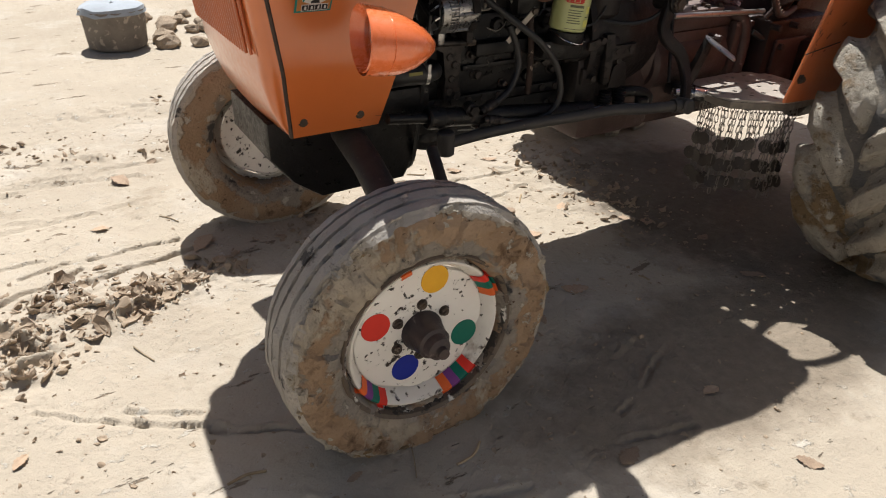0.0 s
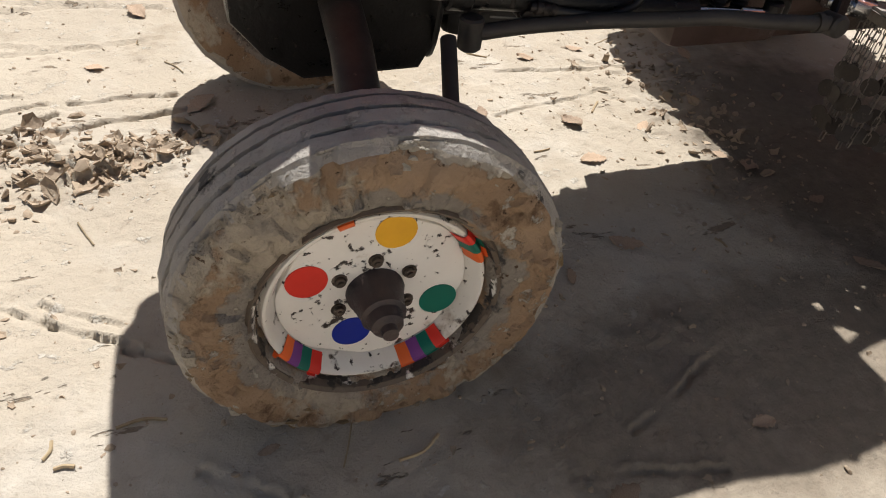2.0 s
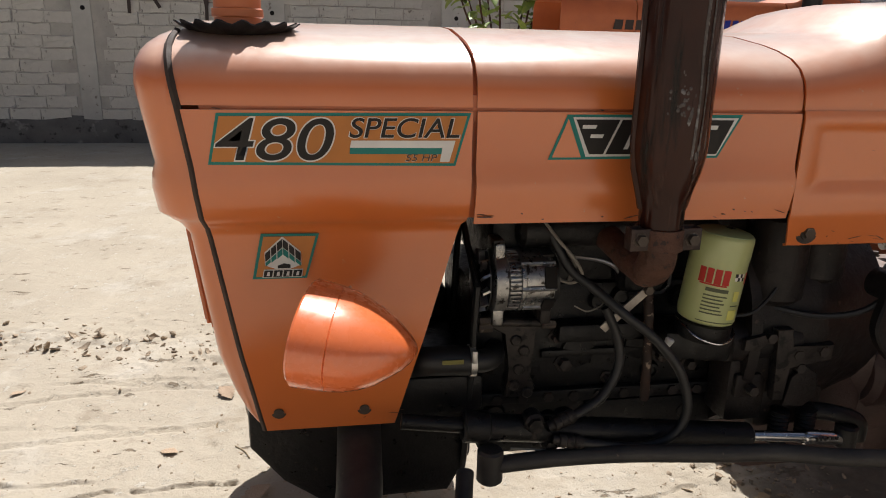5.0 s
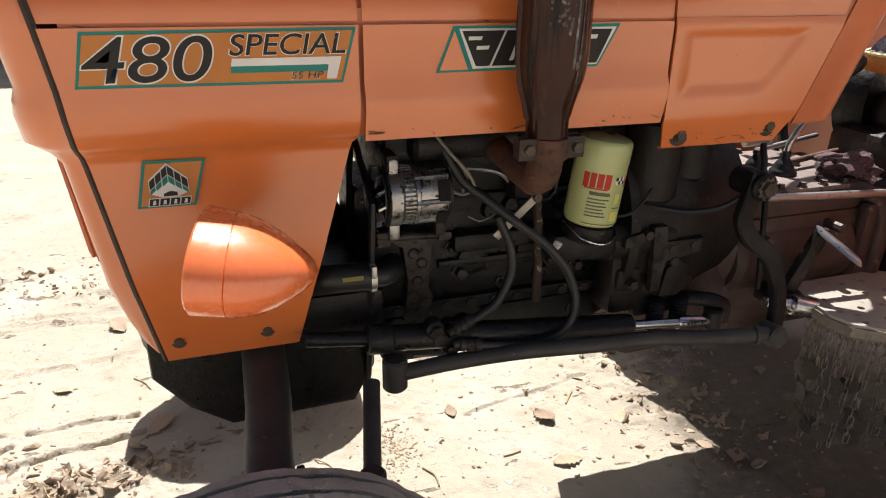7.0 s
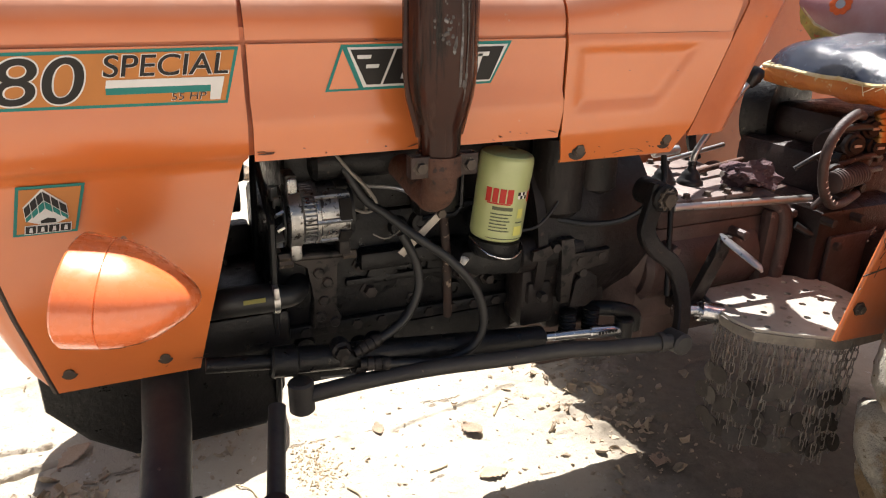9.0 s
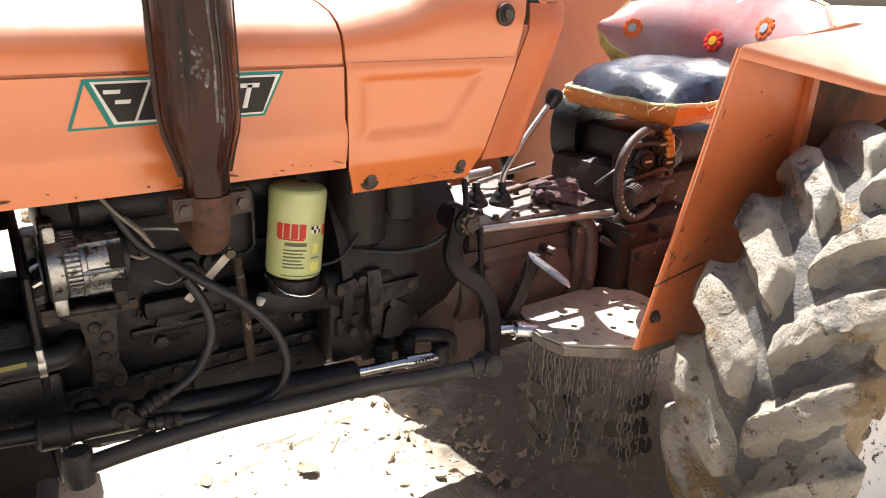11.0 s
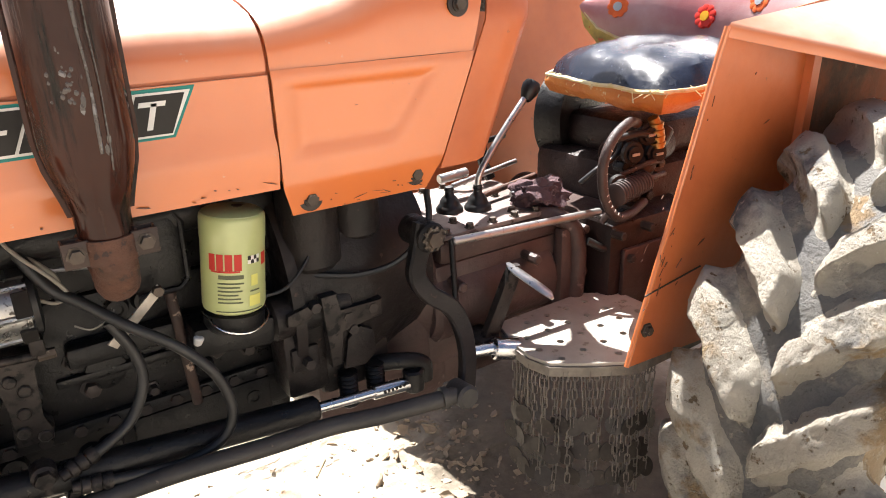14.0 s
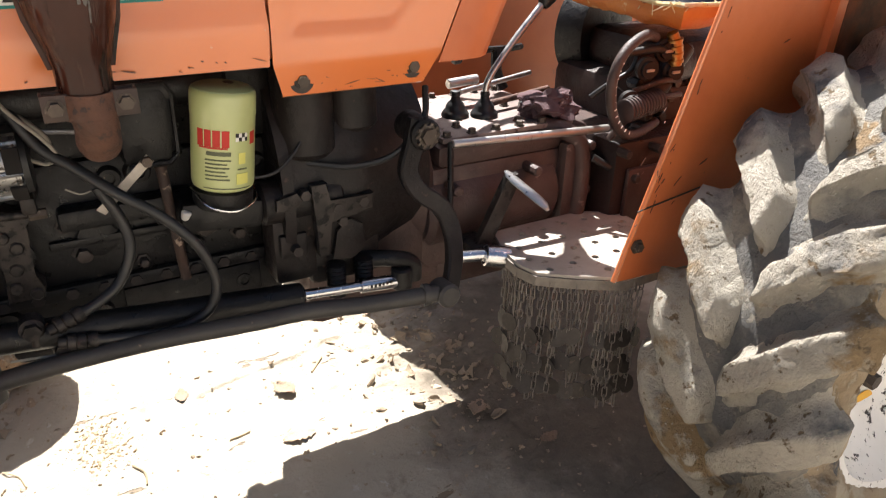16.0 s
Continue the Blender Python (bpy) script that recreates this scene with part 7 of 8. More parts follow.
sec = [(y2 + 0.02, 0.95), (y2, 0.97), (y2, 1.11), (y2 + 0.004, 1.18), (y2 + 0.04, 1.225), (c2, 1.24)]
sec = sec + [(2 * c2 - y, z) for y, z in sec[-2::-1]]
for x0, x1 in ((2.05, 2.55), (2.56, 3.062), (3.07, 3.60)):
    bm = B()
    loft(bm, [[(x, y, z + BZ) for y, z in sec] for x in (x0, (x0 + x1) / 2, x1)])
    thicken(bm, 0.006)
    hood2 = part("bonnet_panel", bm, ORANGE_WORN, t2)
bm = B()
loft(bm, [[(x, y, 0.95 + (z - 0.95) * k + BZ) for y, z in sec] for x, k in ((3.61, 1.0), (3.68, 1.03), (3.76, 1.17), (3.95, 1.22), (4.15, 1.12), (4.17, 0.4))])
thicken(bm, 0.006)
part("cowl", bm, ORANGE_WORN, t2)
flat("maker_mark", [(2.40, 1.34), (2.78, 1.34), (2.80, 1.40), (2.41, 1.40)], y2 - 0.003, GREY, hood2)
for k in range(5):
    flat("mark_gap", [(2.46 + 0.072 * k, 1.34), (2.475 + 0.072 * k, 1.34), (2.48 + 0.072 * k, 1.40), (2.465 + 0.072 * k, 1.40)], y2 - 0.006, ORANGE_WORN, hood2)
lettering("power", "65 HP", 2.88, 1.333, 0.025, y2 - 0.004, GREY, hood2, 0.12, 0.1, 0.01)
flat("green_bar", [(2.86, 1.375), (3.0, 1.38), (3.0, 1.39), (2.86, 1.385)], y2 - 0.004, TEAL, hood2)
for k in range(7):
    flat("blue_block", [(3.16 + 0.055 * k, 1.36), (3.20 + 0.055 * k, 1.362), (3.205 + 0.055 * k, 1.415), (3.165 + 0.055 * k, 1.413)], y2 - 0.004, BLU_D, hood2)
bm = B()
box(bm, (2.2, 5.15, 0.55 + BZ), (4.6, 5.47, 0.98 + BZ), 0.03)
part("engine", bm, BLACK, t2)
bm = B()
cyl(bm, (3.72, 4.93, 0.95 + BZ), (3.72, 4.93, 2.1 + BZ), 0.06, seg=20)
part("exhaust_pipe", bm, RUBBER, t2, "black upright exhaust pipe")
for x, yy, r in ((2.35, 4.75, 0.31), (2.35, 5.85, 0.31), (4.6, 4.65, 0.56), (4.6, 5.95, 0.56)):
    bm = B()
    h = 0.16 if r > 0.4 else 0.08
    lathe(bm, (x, yy, BZ + r - 0.02), (0, 1, 0), [(-h * 0.7, r * 0.6), (-h, r * 0.8), (-h * 0.8, r * 0.97), (0, r), (h * 0.8, r * 0.97), (h, r * 0.8), (h * 0.7, r * 0.6), (0.02, r * 0.55), (0.02, 0), (-0.02, 0), (-0.02, r * 0.55)], 40, True)
    part("wheel", bm, TYRE, t2)
for yy in (4.5, 5.68):
    bm = B()
    prism(bm, [(3.95, 1.40 + BZ), (4.2, 1.20 + BZ), (6.2, 1.20 + BZ), (6.5, 0.9 + BZ), (6.5, 0.7 + BZ), (4.2, 0.7 + BZ), (4.1, 0.9 + BZ)], "y", yy, yy + 0.012)
    part("mudguard", bm, ORANGE_WORN, t2)
bm = B()
box(bm, (4.1, 4.5, 1.19 + BZ), (6.4, 4.95, 1.205 + BZ), 0.004)
part("mudguard_top", bm, ORANGE_WORN, t2)
bm = B()
cyl(bm, (2.10, 5.1, 1.22 + BZ), (2.10, 5.1, 1.50 + BZ), 0.045, seg=18)
pcl = part("air_intake_stack", bm, BLACK, t2)
rng = random.Random(5)
for z, r, mat, nm in ((1.29, 0.058, RED_D, "red_band"), (1.38, 0.058, RED_D, "red_band"), (1.49, 0.062, YEL_D, "yellow_band")):
    bm = B()
    lathe(bm, (2.10, 5.1, z + BZ), (0, 0, 1), [(0, r), (0.03, r + 0.006), (0.035, r - 0.01)], 18)
    part(nm, bm, mat, pcl)
for z in (1.24, 1.33, 1.44):
    bm = B()
    for k in range(40):
        a = 2 * math.pi * k / 40
        x, y = 2.10 + 0.062 * math.cos(a), 5.1 + 0.062 * math.sin(a)
        tube(bm, [(x, y, z + 0.05 + BZ), (x + 0.01 * math.cos(a), y + 0.01 * math.sin(a), z + BZ), (x + 0.014 * math.cos(a), y, z - 0.03 + BZ)], 0.005, 4, False)
    part("tassel_ring", bm, RUBBER, pcl, "black string tassels")
# painted rail with cut-out leaves on the parked tractor
rail = thing("painted_rail", (5.6, 4.6, BZ + 1.2), "brightly painted rail with cut-out leaves on the mudguard", "rail")
for x in (5.08, 5.66, 6.22):
    bm = B()
    cyl(bm, (x, 4.6, 1.205 + BZ), (x, 4.6, 1.56 + BZ), 0.022, seg=12, bevel=0.004)
    part("post", bm, BLU_D, rail, "blue painted post")
for i in range(24):
    for j in range(2):
        bm = B()
        x = 5.10 + 0.046 * i
        box(bm, (x, 4.585, 1.215 + 0.045 * j + BZ), (x + 0.044, 4.6, 1.258 + 0.045 * j + BZ))
        part("checker_plate", bm, RED_D if (i + j) % 2 else YEL_D, rail)
bm = B()
for k in range(9):
    x = 5.13 + 0.125 * k
    tube(bm, [(x - 0.055, 4.6, 1.50 + BZ), (x - 0.05, 4.6, 1.55 + BZ), (x, 4.6, 1.585 + BZ), (x + 0.05, 4.6, 1.55 + BZ), (x + 0.055, 4.6, 1.50 + BZ)], 0.010, 6)
tube(bm, [(5.08, 4.6, 1.495 + BZ), (6.22, 4.6, 1.495 + BZ)], 0.012, 6, False)
part("hoop_rail", bm, PAPER, rail, "row of white metal hoops")


def petal(bm, c, ln, w, turn):
    pts = []
    for k in range(16):
        a = 2 * math.pi * k / 16
        r = 1 + 0.12 * math.cos(8 * a)
        q = Matrix.Rotation(turn, 2) @ Vector((math.cos(a) * ln * r, math.sin(a) * w * r))
        pts.append((c[0] + q.x, c[1] + q.y))
    prism(bm, pts, "y", 4.565, 4.575)


for x, z, ln, w, turn, mat, nm in ((5.22, 1.39, 0.10, 0.07, 0.3, PINK, "pink_flower"), (5.45, 1.40, 0.13, 0.09, 0.2, plain("leaf_green_paint", (0.10, 0.28, 0.03)), "green_leaf"), (5.74, 1.38, 0.07, 0.07, 0, PINK, "pink_flower"), (6.0, 1.38, 0.14, 0.11, 0.5, plain("leaf_yellow_paint", (0.75, 0.33, 0.02)), "yellow_leaf")):
    bm = B()
    petal(bm, (x, z + BZ), ln, w, turn)
    lf = part(nm, bm, mat, rail)
    bm = B()
    for s in (-0.6, -0.2, 0.2, 0.6):
        cyl(bm, (x + s * ln, 4.562, z + BZ - w * 0.5), (x + s * ln + 0.03, 4.562, z + BZ + w * 0.5), 0.0028, seg=6)
    part("leaf_vein", bm, ORA_D if "yellow" in nm else TEAL, lf)
# painted board further back
board = thing("painted_board", (7.2, 6.4, BZ), "multicoloured painted truck-art board", "board")
bm = B()
box(bm, (6.6, 6.5, 0.0 + BZ), (9.6, 6.6, 2.2 + BZ), 0.01)
part("panel", bm, BLU_D, board)
rng = random.Random(12)
for k in range(60):
    x, z = 6.65 + 2.7 * (k % 20) / 20, BZ + 1.35 + 0.25 * (k // 20)
    bm = B()
    prism(bm, [(x, z), (x + 0.09, z + 0.10), (x + 0.17, z + 0.02), (x + 0.14, z + 0.14), (x + 0.05, z + 0.2)], "y", 6.47, 6.49)
    part("painted_wave", bm, (TEAL, PAPER, RED_D, YEL_D, GRN_D)[rng.randrange(5)], board)
bm = B()
box(bm, (6.55, 6.36, 1.36 + BZ), (9.6, 6.46, 1.52 + BZ), 0.008)
rb = part("orange_beam", bm, ORANGE_WORN, board)
for k in range(11):
    bm = B()
    box(bm, (7.3 + 0.06 * k, 6.352, 1.41 + BZ), (7.345 + 0.06 * k, 6.358, 1.465 + BZ))
    part("red_bar", bm, RED_D, rb)
# toolbox with a folded striped cloth on the far mudguard
bm = B()
box(bm, (2.98, 2.40, 1.225), (3.24, 2.66, 1.30), 0.008)
tagged(part("toolbox", bm, BOXM), "grey metal toolbox on the far mudguard", "toolbox")
bm = B()
rows = []
for i in range(13):
    x = 2.97 + 0.28 * i / 12
    rows.append([(x, y, 1.306 + 0.02 * math.sin(i * 0.8 + y * 9) * 0.5 + (0.012 if 2.4 < y < 2.64 else -0.03) + 0.006 * noise.noise((x * 20, y * 20, 0))) for y in np.linspace(2.385, 2.66, 10)])
loft(bm, rows)
thicken(bm, 0.014)
for f in bm.faces:
    f.material_index = int(f.calc_center_median().x * 30) % 2
tagged(part("folded_cloth", bm, [GRNCLOTH, CLOTH]), "green and white striped folded cloth on the toolbox", "cloth")
bm = B()
rng = random.Random(31)
for k in range(130):
    x, y = rng.uniform(3.0, 3.22), rng.uniform(2.42, 2.62)
    z = 1.330 + rng.uniform(0, 0.035)
    a = rng.uniform(0, 6.3)
    tube(bm, [(x, y, z), (x + 0.03 * math.cos(a), y + 0.03 * math.sin(a), z + rng.uniform(0, 0.012)), (x + 0.06 * math.cos(a + 0.4), y + 0.06 * math.sin(a + 0.4), z - 0.004)], 0.0022, 4, True, 3)
tagged(part("fibre_bundle", bm, CLOTH), "bundle of pale frayed rope on the cloth", "rope", kind="stuff")


# ---- bush behind ----
def leaf_mesh(name, mat, ln=1.0, w=0.42):
    bm = B()
    rows = []
    for i in range(6):
        t = i / 5
        ww = w * math.sin(math.pi * min(1, t * 0.93 + 0.05)) ** 0.8 * 0.5
        rows.append([(t * ln, s * ww, 0.10 * math.sin(t * 3) + 0.12 * abs(s) * w) for s in (-1, 0, 1)])
    loft(bm, rows)
    me = bpy.data.meshes.new(name)
    bm.to_mesh(me)
    bm.free()
    me.materials.append(mat)
    me.shade_smooth()
    return me


bush = thing("bush", (2.05, 6.4, BZ), "leafy yellow-green bush beside the wall", "bush")
LEAFM = surf("yellow_green_leaf", (0.24, 0.30, 0.05), (0.14, 0.22, 0.035), 6, (0.36, 0.38, 0.10), 20, 0.62, 0.45, 0.6, bump=0.05, rand=0.3)
rng = random.Random(17)
lm = leaf_mesh("leaf", LEAFM)
tips = []
for k in range(11):
    a, l = rng.uniform(0, 6.3), rng.uniform(0.15, 0.55)
    base = Vector((2.05, 6.4, BZ))
    pts = [base, base + Vector((0.1 * math.cos(a), 0.1 * math.sin(a), 0.7)), base + Vector((l * 0.8 * math.cos(a), l * 0.6 * math.sin(a), 1.25)), base + Vector((l * math.cos(a), l * 0.8 * math.sin(a), rng.uniform(1.45, 1.9)))]
    bm = B()
    tube(bm, pts, lambda s: 0.014 - 0.009 * s, 6)
    part("stem", bm, RUST, bush)
    tips += smooth_path(pts, 10)[12:]
for k in range(240):
    p = rng.choice(tips) + Vector((rng.uniform(-0.06, 0.06), rng.uniform(-0.06, 0.06), rng.uniform(-0.05, 0.08)))
    ob = new("leaf", lm)
    ob.parent = bush
    s = rng.uniform(0.12, 0.22)
    ob.matrix_parent_inverse = Matrix.Translation(-bush.location)
    ob.matrix_basis = Matrix.Translation(p * K) @ Euler((rng.uniform(-0.6, 0.6), rng.uniform(-0.9, 0.7), rng.uniform(0, 6.3))).to_matrix().to_4x4() @ Matrix.Diagonal((s, s, s, 1))

# ---- tub and rubble across the yard ----
bm = B()
lathe(bm, (0.55, 5.0, 0.0), (0, 0, 1), [(0, 0), (0, 0.165), (0.02, 0.172), (0.20, 0.182), (0.205, 0.19), (0.225, 0.19), (0.225, 0.172), (0.19, 0.168), (0.15, 0.0)], 40)
jitter(bm, 0.006, 9)
tub = tagged(part("tub", bm, TUBM), "grey mud-stained tub with a cloth draped over it", "tub")
bm = B()
rows = []
for i in range(15):
    a = 2 * math.pi * i / 14
    rows.append([(0.55 + r * math.cos(a), 5.0 + r * math.sin(a), 0.232 + z + 0.016 * noise.noise((math.cos(a) * 3, math.sin(a) * 3, r * 8))) for r, z in ((0.02, 0.02), (0.09, 0.025), (0.15, 0.015), (0.185, 0.006), (0.20, -0.03))])
loft(bm, rows)
thicken(bm, 0.006)
tagged(part("draped_cloth", bm, CLOTHB), "crumpled pale blue cloth over the tub", "cloth")
rng = random.Random(44)


def stone_mesh(seed, mat):
    bm = B()
    r = random.Random(seed)
    for v in bmesh.ops.create_icosphere(bm, subdivisions=2, radius=1)["verts"]:
        v.co *= 1 + 0.35 * noise.noise(v.co * 1.4 + Vector((seed, 0, 0)))
        v.co.z *= 0.6
    me = bpy.data.meshes.new("stone")
    bm.to_mesh(me)
    bm.free()
    me.materials.append(mat)
    return me


stones = [stone_mesh(k, CLOD) for k in range(4)]
for k in range(26):
    x, y = rng.uniform(0.75, 1.75), rng.uniform(4.75, 5.8)
    s = rng.uniform(0.02, 0.085)
    ob = tagged(new("stone", stones[k % 4]), "lump of mud-coloured rubble on the ground", "stone", "rubble across the yard")
    ob.matrix_basis = Matrix.Translation(Vector((x, y, s * 0.3)) * K) @ Matrix.Rotation(rng.uniform(0, 6), 4, "Z") @ Matrix.Diagonal((s * K, s * K * 0.8, s * K, 1))

# ---- litter: dry leaves, sticks and straw ----
DRY = surf("dry_leaf", (0.30, 0.21, 0.14), (0.40, 0.30, 0.21), 30, (0.2, 0.13, 0.08), 60, 0.62, 0.7, 0.9, bump=0.3, rand=0.35)


def dry_leaf(seed):
    """A thin, twisted leaf with a ragged, pointed outline."""
    r = random.Random(seed)
    bm = B()
    rows = []
    ln, w, curl, twist = r.uniform(0.9, 1.2), r.uniform(0.20, 0.34), r.uniform(-0.2, 0.7), r.uniform(-0.5, 0.5)
    for i in range(15):
        t = i / 14
        ww = w * math.sin(math.pi * min(1, t * 0.95 + 0.02)) ** 0.8 * (1 + 0.28 * math.sin(i * 2.4 + seed) * (0.2 + t))
        tw = twist * (t - 0.5)
        row = []
        for q in (-1, -0.55, 0, 0.55, 1):
            a, h = q * ww, abs(q) ** 1.5 * w * curl + 0.10 * math.sin(t * 4.5 + seed) + 0.07 * noise.noise((t * 5, q * 2.5, seed))
            row.append((t * ln - 0.5, a * math.cos(tw) - h * math.sin(tw), a * math.sin(tw) + h * math.cos(tw)))
        rows.append(row)
    loft(bm, rows)
    low = min(v.co.z for v in bm.verts)
    for v in bm.verts:
        v.co.z -= low
    thicken(bm, 0.006)
    tube(bm, [(rows[-1][2][0] - 0.02, rows[-1][2][1], rows[-1][2][2] - low), (rows[-1][2][0] + 0.14, 0.03, 0.05), (rows[-1][2][0] + 0.28, 0.0, 0.02)], 0.010, 5)
    me = bpy.data.meshes.new("dry_leaf")
    bm.to_mesh(me)
    bm.free()
    me.materials.append(DRY)
    me.shade_smooth()
    return me


leaves = [dry_leaf(k) for k in range(6)]
spots = [(1.36, 1.83, 0.07), (1.39, 2.02, 0.08), (1.60, 1.96, 0.05), (1.28, 1.50, 0.085), (1.10, 1.43, 0.05), (1.295, 0.99, 0.05), (1.75, 1.78, 0.05), (1.80, 1.72, 0.075), (1.62, 2.45, 0.05),
         (1.06, 1.69, 0.075), (0.40, 1.17, 0.04), (0.22, 2.90, 0.09), (0.38, 2.30, 0.09), (1.42, 2.42, 0.06), (1.15, 2.12, 0.05), (1.90, 1.55, 0.06), (1.85, 1.30, 0.08), (-0.2, 1.55, 0.04), (0.1, 2.55, 0.05), (2.0, 2.35, 0.07), (0.95, 0.93, 0.06), (1.30, 0.72, 0.06), (-0.5, 3.0, 0.06), (0.9, 3.1, 0.07)]
for k, (x, y, s) in enumerate(spots):
    ob = tagged(new("dry_leaf", leaves[k % 6]), "curled dry brown leaf lying on the mud", "leaf", "dry leaves on the ground")
    ob.matrix_basis = Matrix.Translation(Vector((x, y, ground_z(x, y))) * K) @ Matrix.Rotation(k * 1.9, 4, "Z") @ Matrix.Diagonal((s * K, s * K, s * K * 0.6, 1))
STRAW = surf("pale_straw", (0.42, 0.33, 0.20), (0.30, 0.22, 0.13), 20, None, 50, 0.6, 0.7, 0.85, bump=0.1, rand=0.3)
rng = random.Random(71)
for k in range(34):
    x, y = rng.uniform(-0.6, 1.9), rng.uniform(0.85, 2.9)
    if k == 0:
        x, y = 0.085, 1.22
    l, a = rng.uniform(0.03, 0.10), rng.uniform(0, 6.3)
    bm = B()
    d = Vector((math.cos(a), math.sin(a), 0))
    pts = [Vector((x, y, 0)) + d * l * s for s in (-0.5, 0, 0.5)]
    pts[1] += Vector((-d.y, d.x, 0)) * l * rng.uniform(-0.15, 0.15)
    tube(bm, [p + Vector((0, 0, ground_z(p.x, p.y) + 0.003)) for p in pts], rng.uniform(0.0014, 0.0035), 5, True, 4)
    tagged(part("straw", bm, STRAW), "short dry straw stalk on the mud", "straw", "straw on the ground")

# ---- torn mud: clods and crumbs ----
def scatter(name, n, place, size, mat, label, seed):
    """Many lumps of soil in one mesh."""
    r = random.Random(seed)
    ico = B()
    bmesh.ops.create_icosphere(ico, subdivisions=1, radius=1)
    base = [v.co.copy() for v in ico.verts]
    faces = [[v.index for v in f.verts] for f in ico.faces]
    ico.free()
    vs, fs = [], []
    for k in range(n):
        x, y = place(r)
        s = size(r)
        rot = Euler((r.uniform(-0.7, 0.7), r.uniform(-0.7, 0.7), r.uniform(0, 6.3))).to_matrix()
        sc = (r.uniform(0.7, 1.9), r.uniform(0.5, 1.1), r.uniform(0.3, 0.75))
        z = ground_z(x, y) + s * 0.15
        o = len(vs)
        for b in base:
            q = rot @ Vector([b[i] * sc[i] * s * (1 + 0.38 * r.uniform(-1, 1)) for i in range(3)])
            vs.append(((x + q.x) * K, (y + q.y) * K, (z + q.z) * K))
        fs += [[o + i for i in f] for f in faces]
    me = bpy.data.meshes.new(name)
    me.from_pydata(vs, [], fs)
    me.materials.append(mat)
    return tagged(new(name, me), label, "soil", kind="stuff")


def in_bank(r):
    while True:
        x, y = r.uniform(-0.7, 0.85), r.uniform(1.3, 2.5)
        if r.random() < churned(x, y):
            return x, y


def anywhere(r):
    return r.uniform(-1.2, 2.5), r.uniform(0.75, 3.6)


def far_rut(r):
    x = r.uniform(-1.4, 2.2)
    return x, (3.5 - 0.27 * (x + 0.77) if x < 0.5 else 3.75) + r.gauss(0, 0.09)


def shade_rim(r):
    return 1.78 + r.gauss(0, 0.12), 2.05 + r.gauss(0, 0.28)


scatter("mud_clods", 700, in_bank, lambda r: 0.002 + 0.014 * r.random() ** 3, CLOD, "torn up clods of drying mud", 1)
scatter("mud_crumbs", 3200, anywhere, lambda r: 0.0008 + 0.0060 * r.random() ** 4, CLOD, "small crumbs of dry mud", 2)
scatter("rut_clods", 260, far_rut, lambda r: 0.004 + 0.013 * r.random() ** 2.5, CLOD, "broken soil along a wheel rut", 3)
scatter("leaf_mould", 240, shade_rim, lambda r: 0.003 + 0.010 * r.random() ** 2.5, CLOD, "crumbled soil and leaf scraps", 4)


HUSK = (0.95, 2.025)


def husk_heap(r):
    return HUSK[0] + r.gauss(0, 0.035), HUSK[1] + r.gauss(0, 0.05)


def near_ground(r):
    return r.uniform(-0.5, 2.0), r.uniform(0.85, 2.6)


def flakes(name, n, place, label, seed, big=1.0):
    """Curled plates of dried mud, tilted this way and that, in one mesh."""
    r = random.Random(seed)
    vs, fs = [], []
    for k in range(n):
        x, y = place(r)
        s = big * (0.004 + 0.021 * r.random() ** 2.8)
        m = r.randrange(6, 10)
        rot = Euler((r.gauss(0, 0.55), r.gauss(0, 0.55), r.uniform(0, 6.3))).to_matrix()
        rad = [s * r.uniform(0.35, 1.35) for _ in range(m)]
        curl = r.uniform(0.1, 0.5)
        z = ground_z(x, y) + s * 0.12
        o = len(vs)
        for lift in (0.0, -0.0045):
            for f in (1.0, 0.55):
                for i in range(m):
                    a = 2 * math.pi * i / m
                    q = rot @ Vector((rad[i] * f * math.cos(a) * 1.3, rad[i] * f * math.sin(a), curl * rad[i] * f * f + lift))
                    vs.append(((x + q.x) * K, (y + q.y) * K, (z + q.z) * K))
        for i in range(m):
            j = (i + 1) % m
            fs += [(o + i, o + j, o + m + j, o + m + i), (o + 2 * m + j, o + 2 * m + i, o + 3 * m + i, o + 3 * m + j), (o + i, o + 2 * m + i, o + 2 * m + j, o + j)]
        fs += [tuple(o + m + i for i in range(m)), tuple(o + 3 * m + i for i in reversed(range(m)))]
    me = bpy.data.meshes.new(name)
    me.from_pydata(vs, [], fs)
    me.materials.append(CLOD)
    return tagged(new(name, me), label, "soil", kind="stuff")


flakes("mud_flakes", 620, in_bank, "curled flakes of torn dried mud", 11)
flakes("loose_flakes", 620, near_ground, "small loose flakes of dried mud", 14, 0.35)
scatter("grain_husks", 420, husk_heap, lambda r: 0.0012 + 0.0035 * r.random() ** 2, STRAW, "thin heap of yellow husks on the mud", 5)
flakes("rut_flakes", 160, far_rut, "curled mud flakes along a rut", 12)
flakes("shade_flakes", 130, shade_rim, "curled mud flakes and leaf scraps", 13)

# ---- wall: pillars, blocks, plinth and painted strokes ----
PILLARS = [(-4.72, 0.17), (-2.22, 0.11), (-0.06, 0.17), (2.22, 0.17), (4.5, 0.17), (6.8, 0.17)]
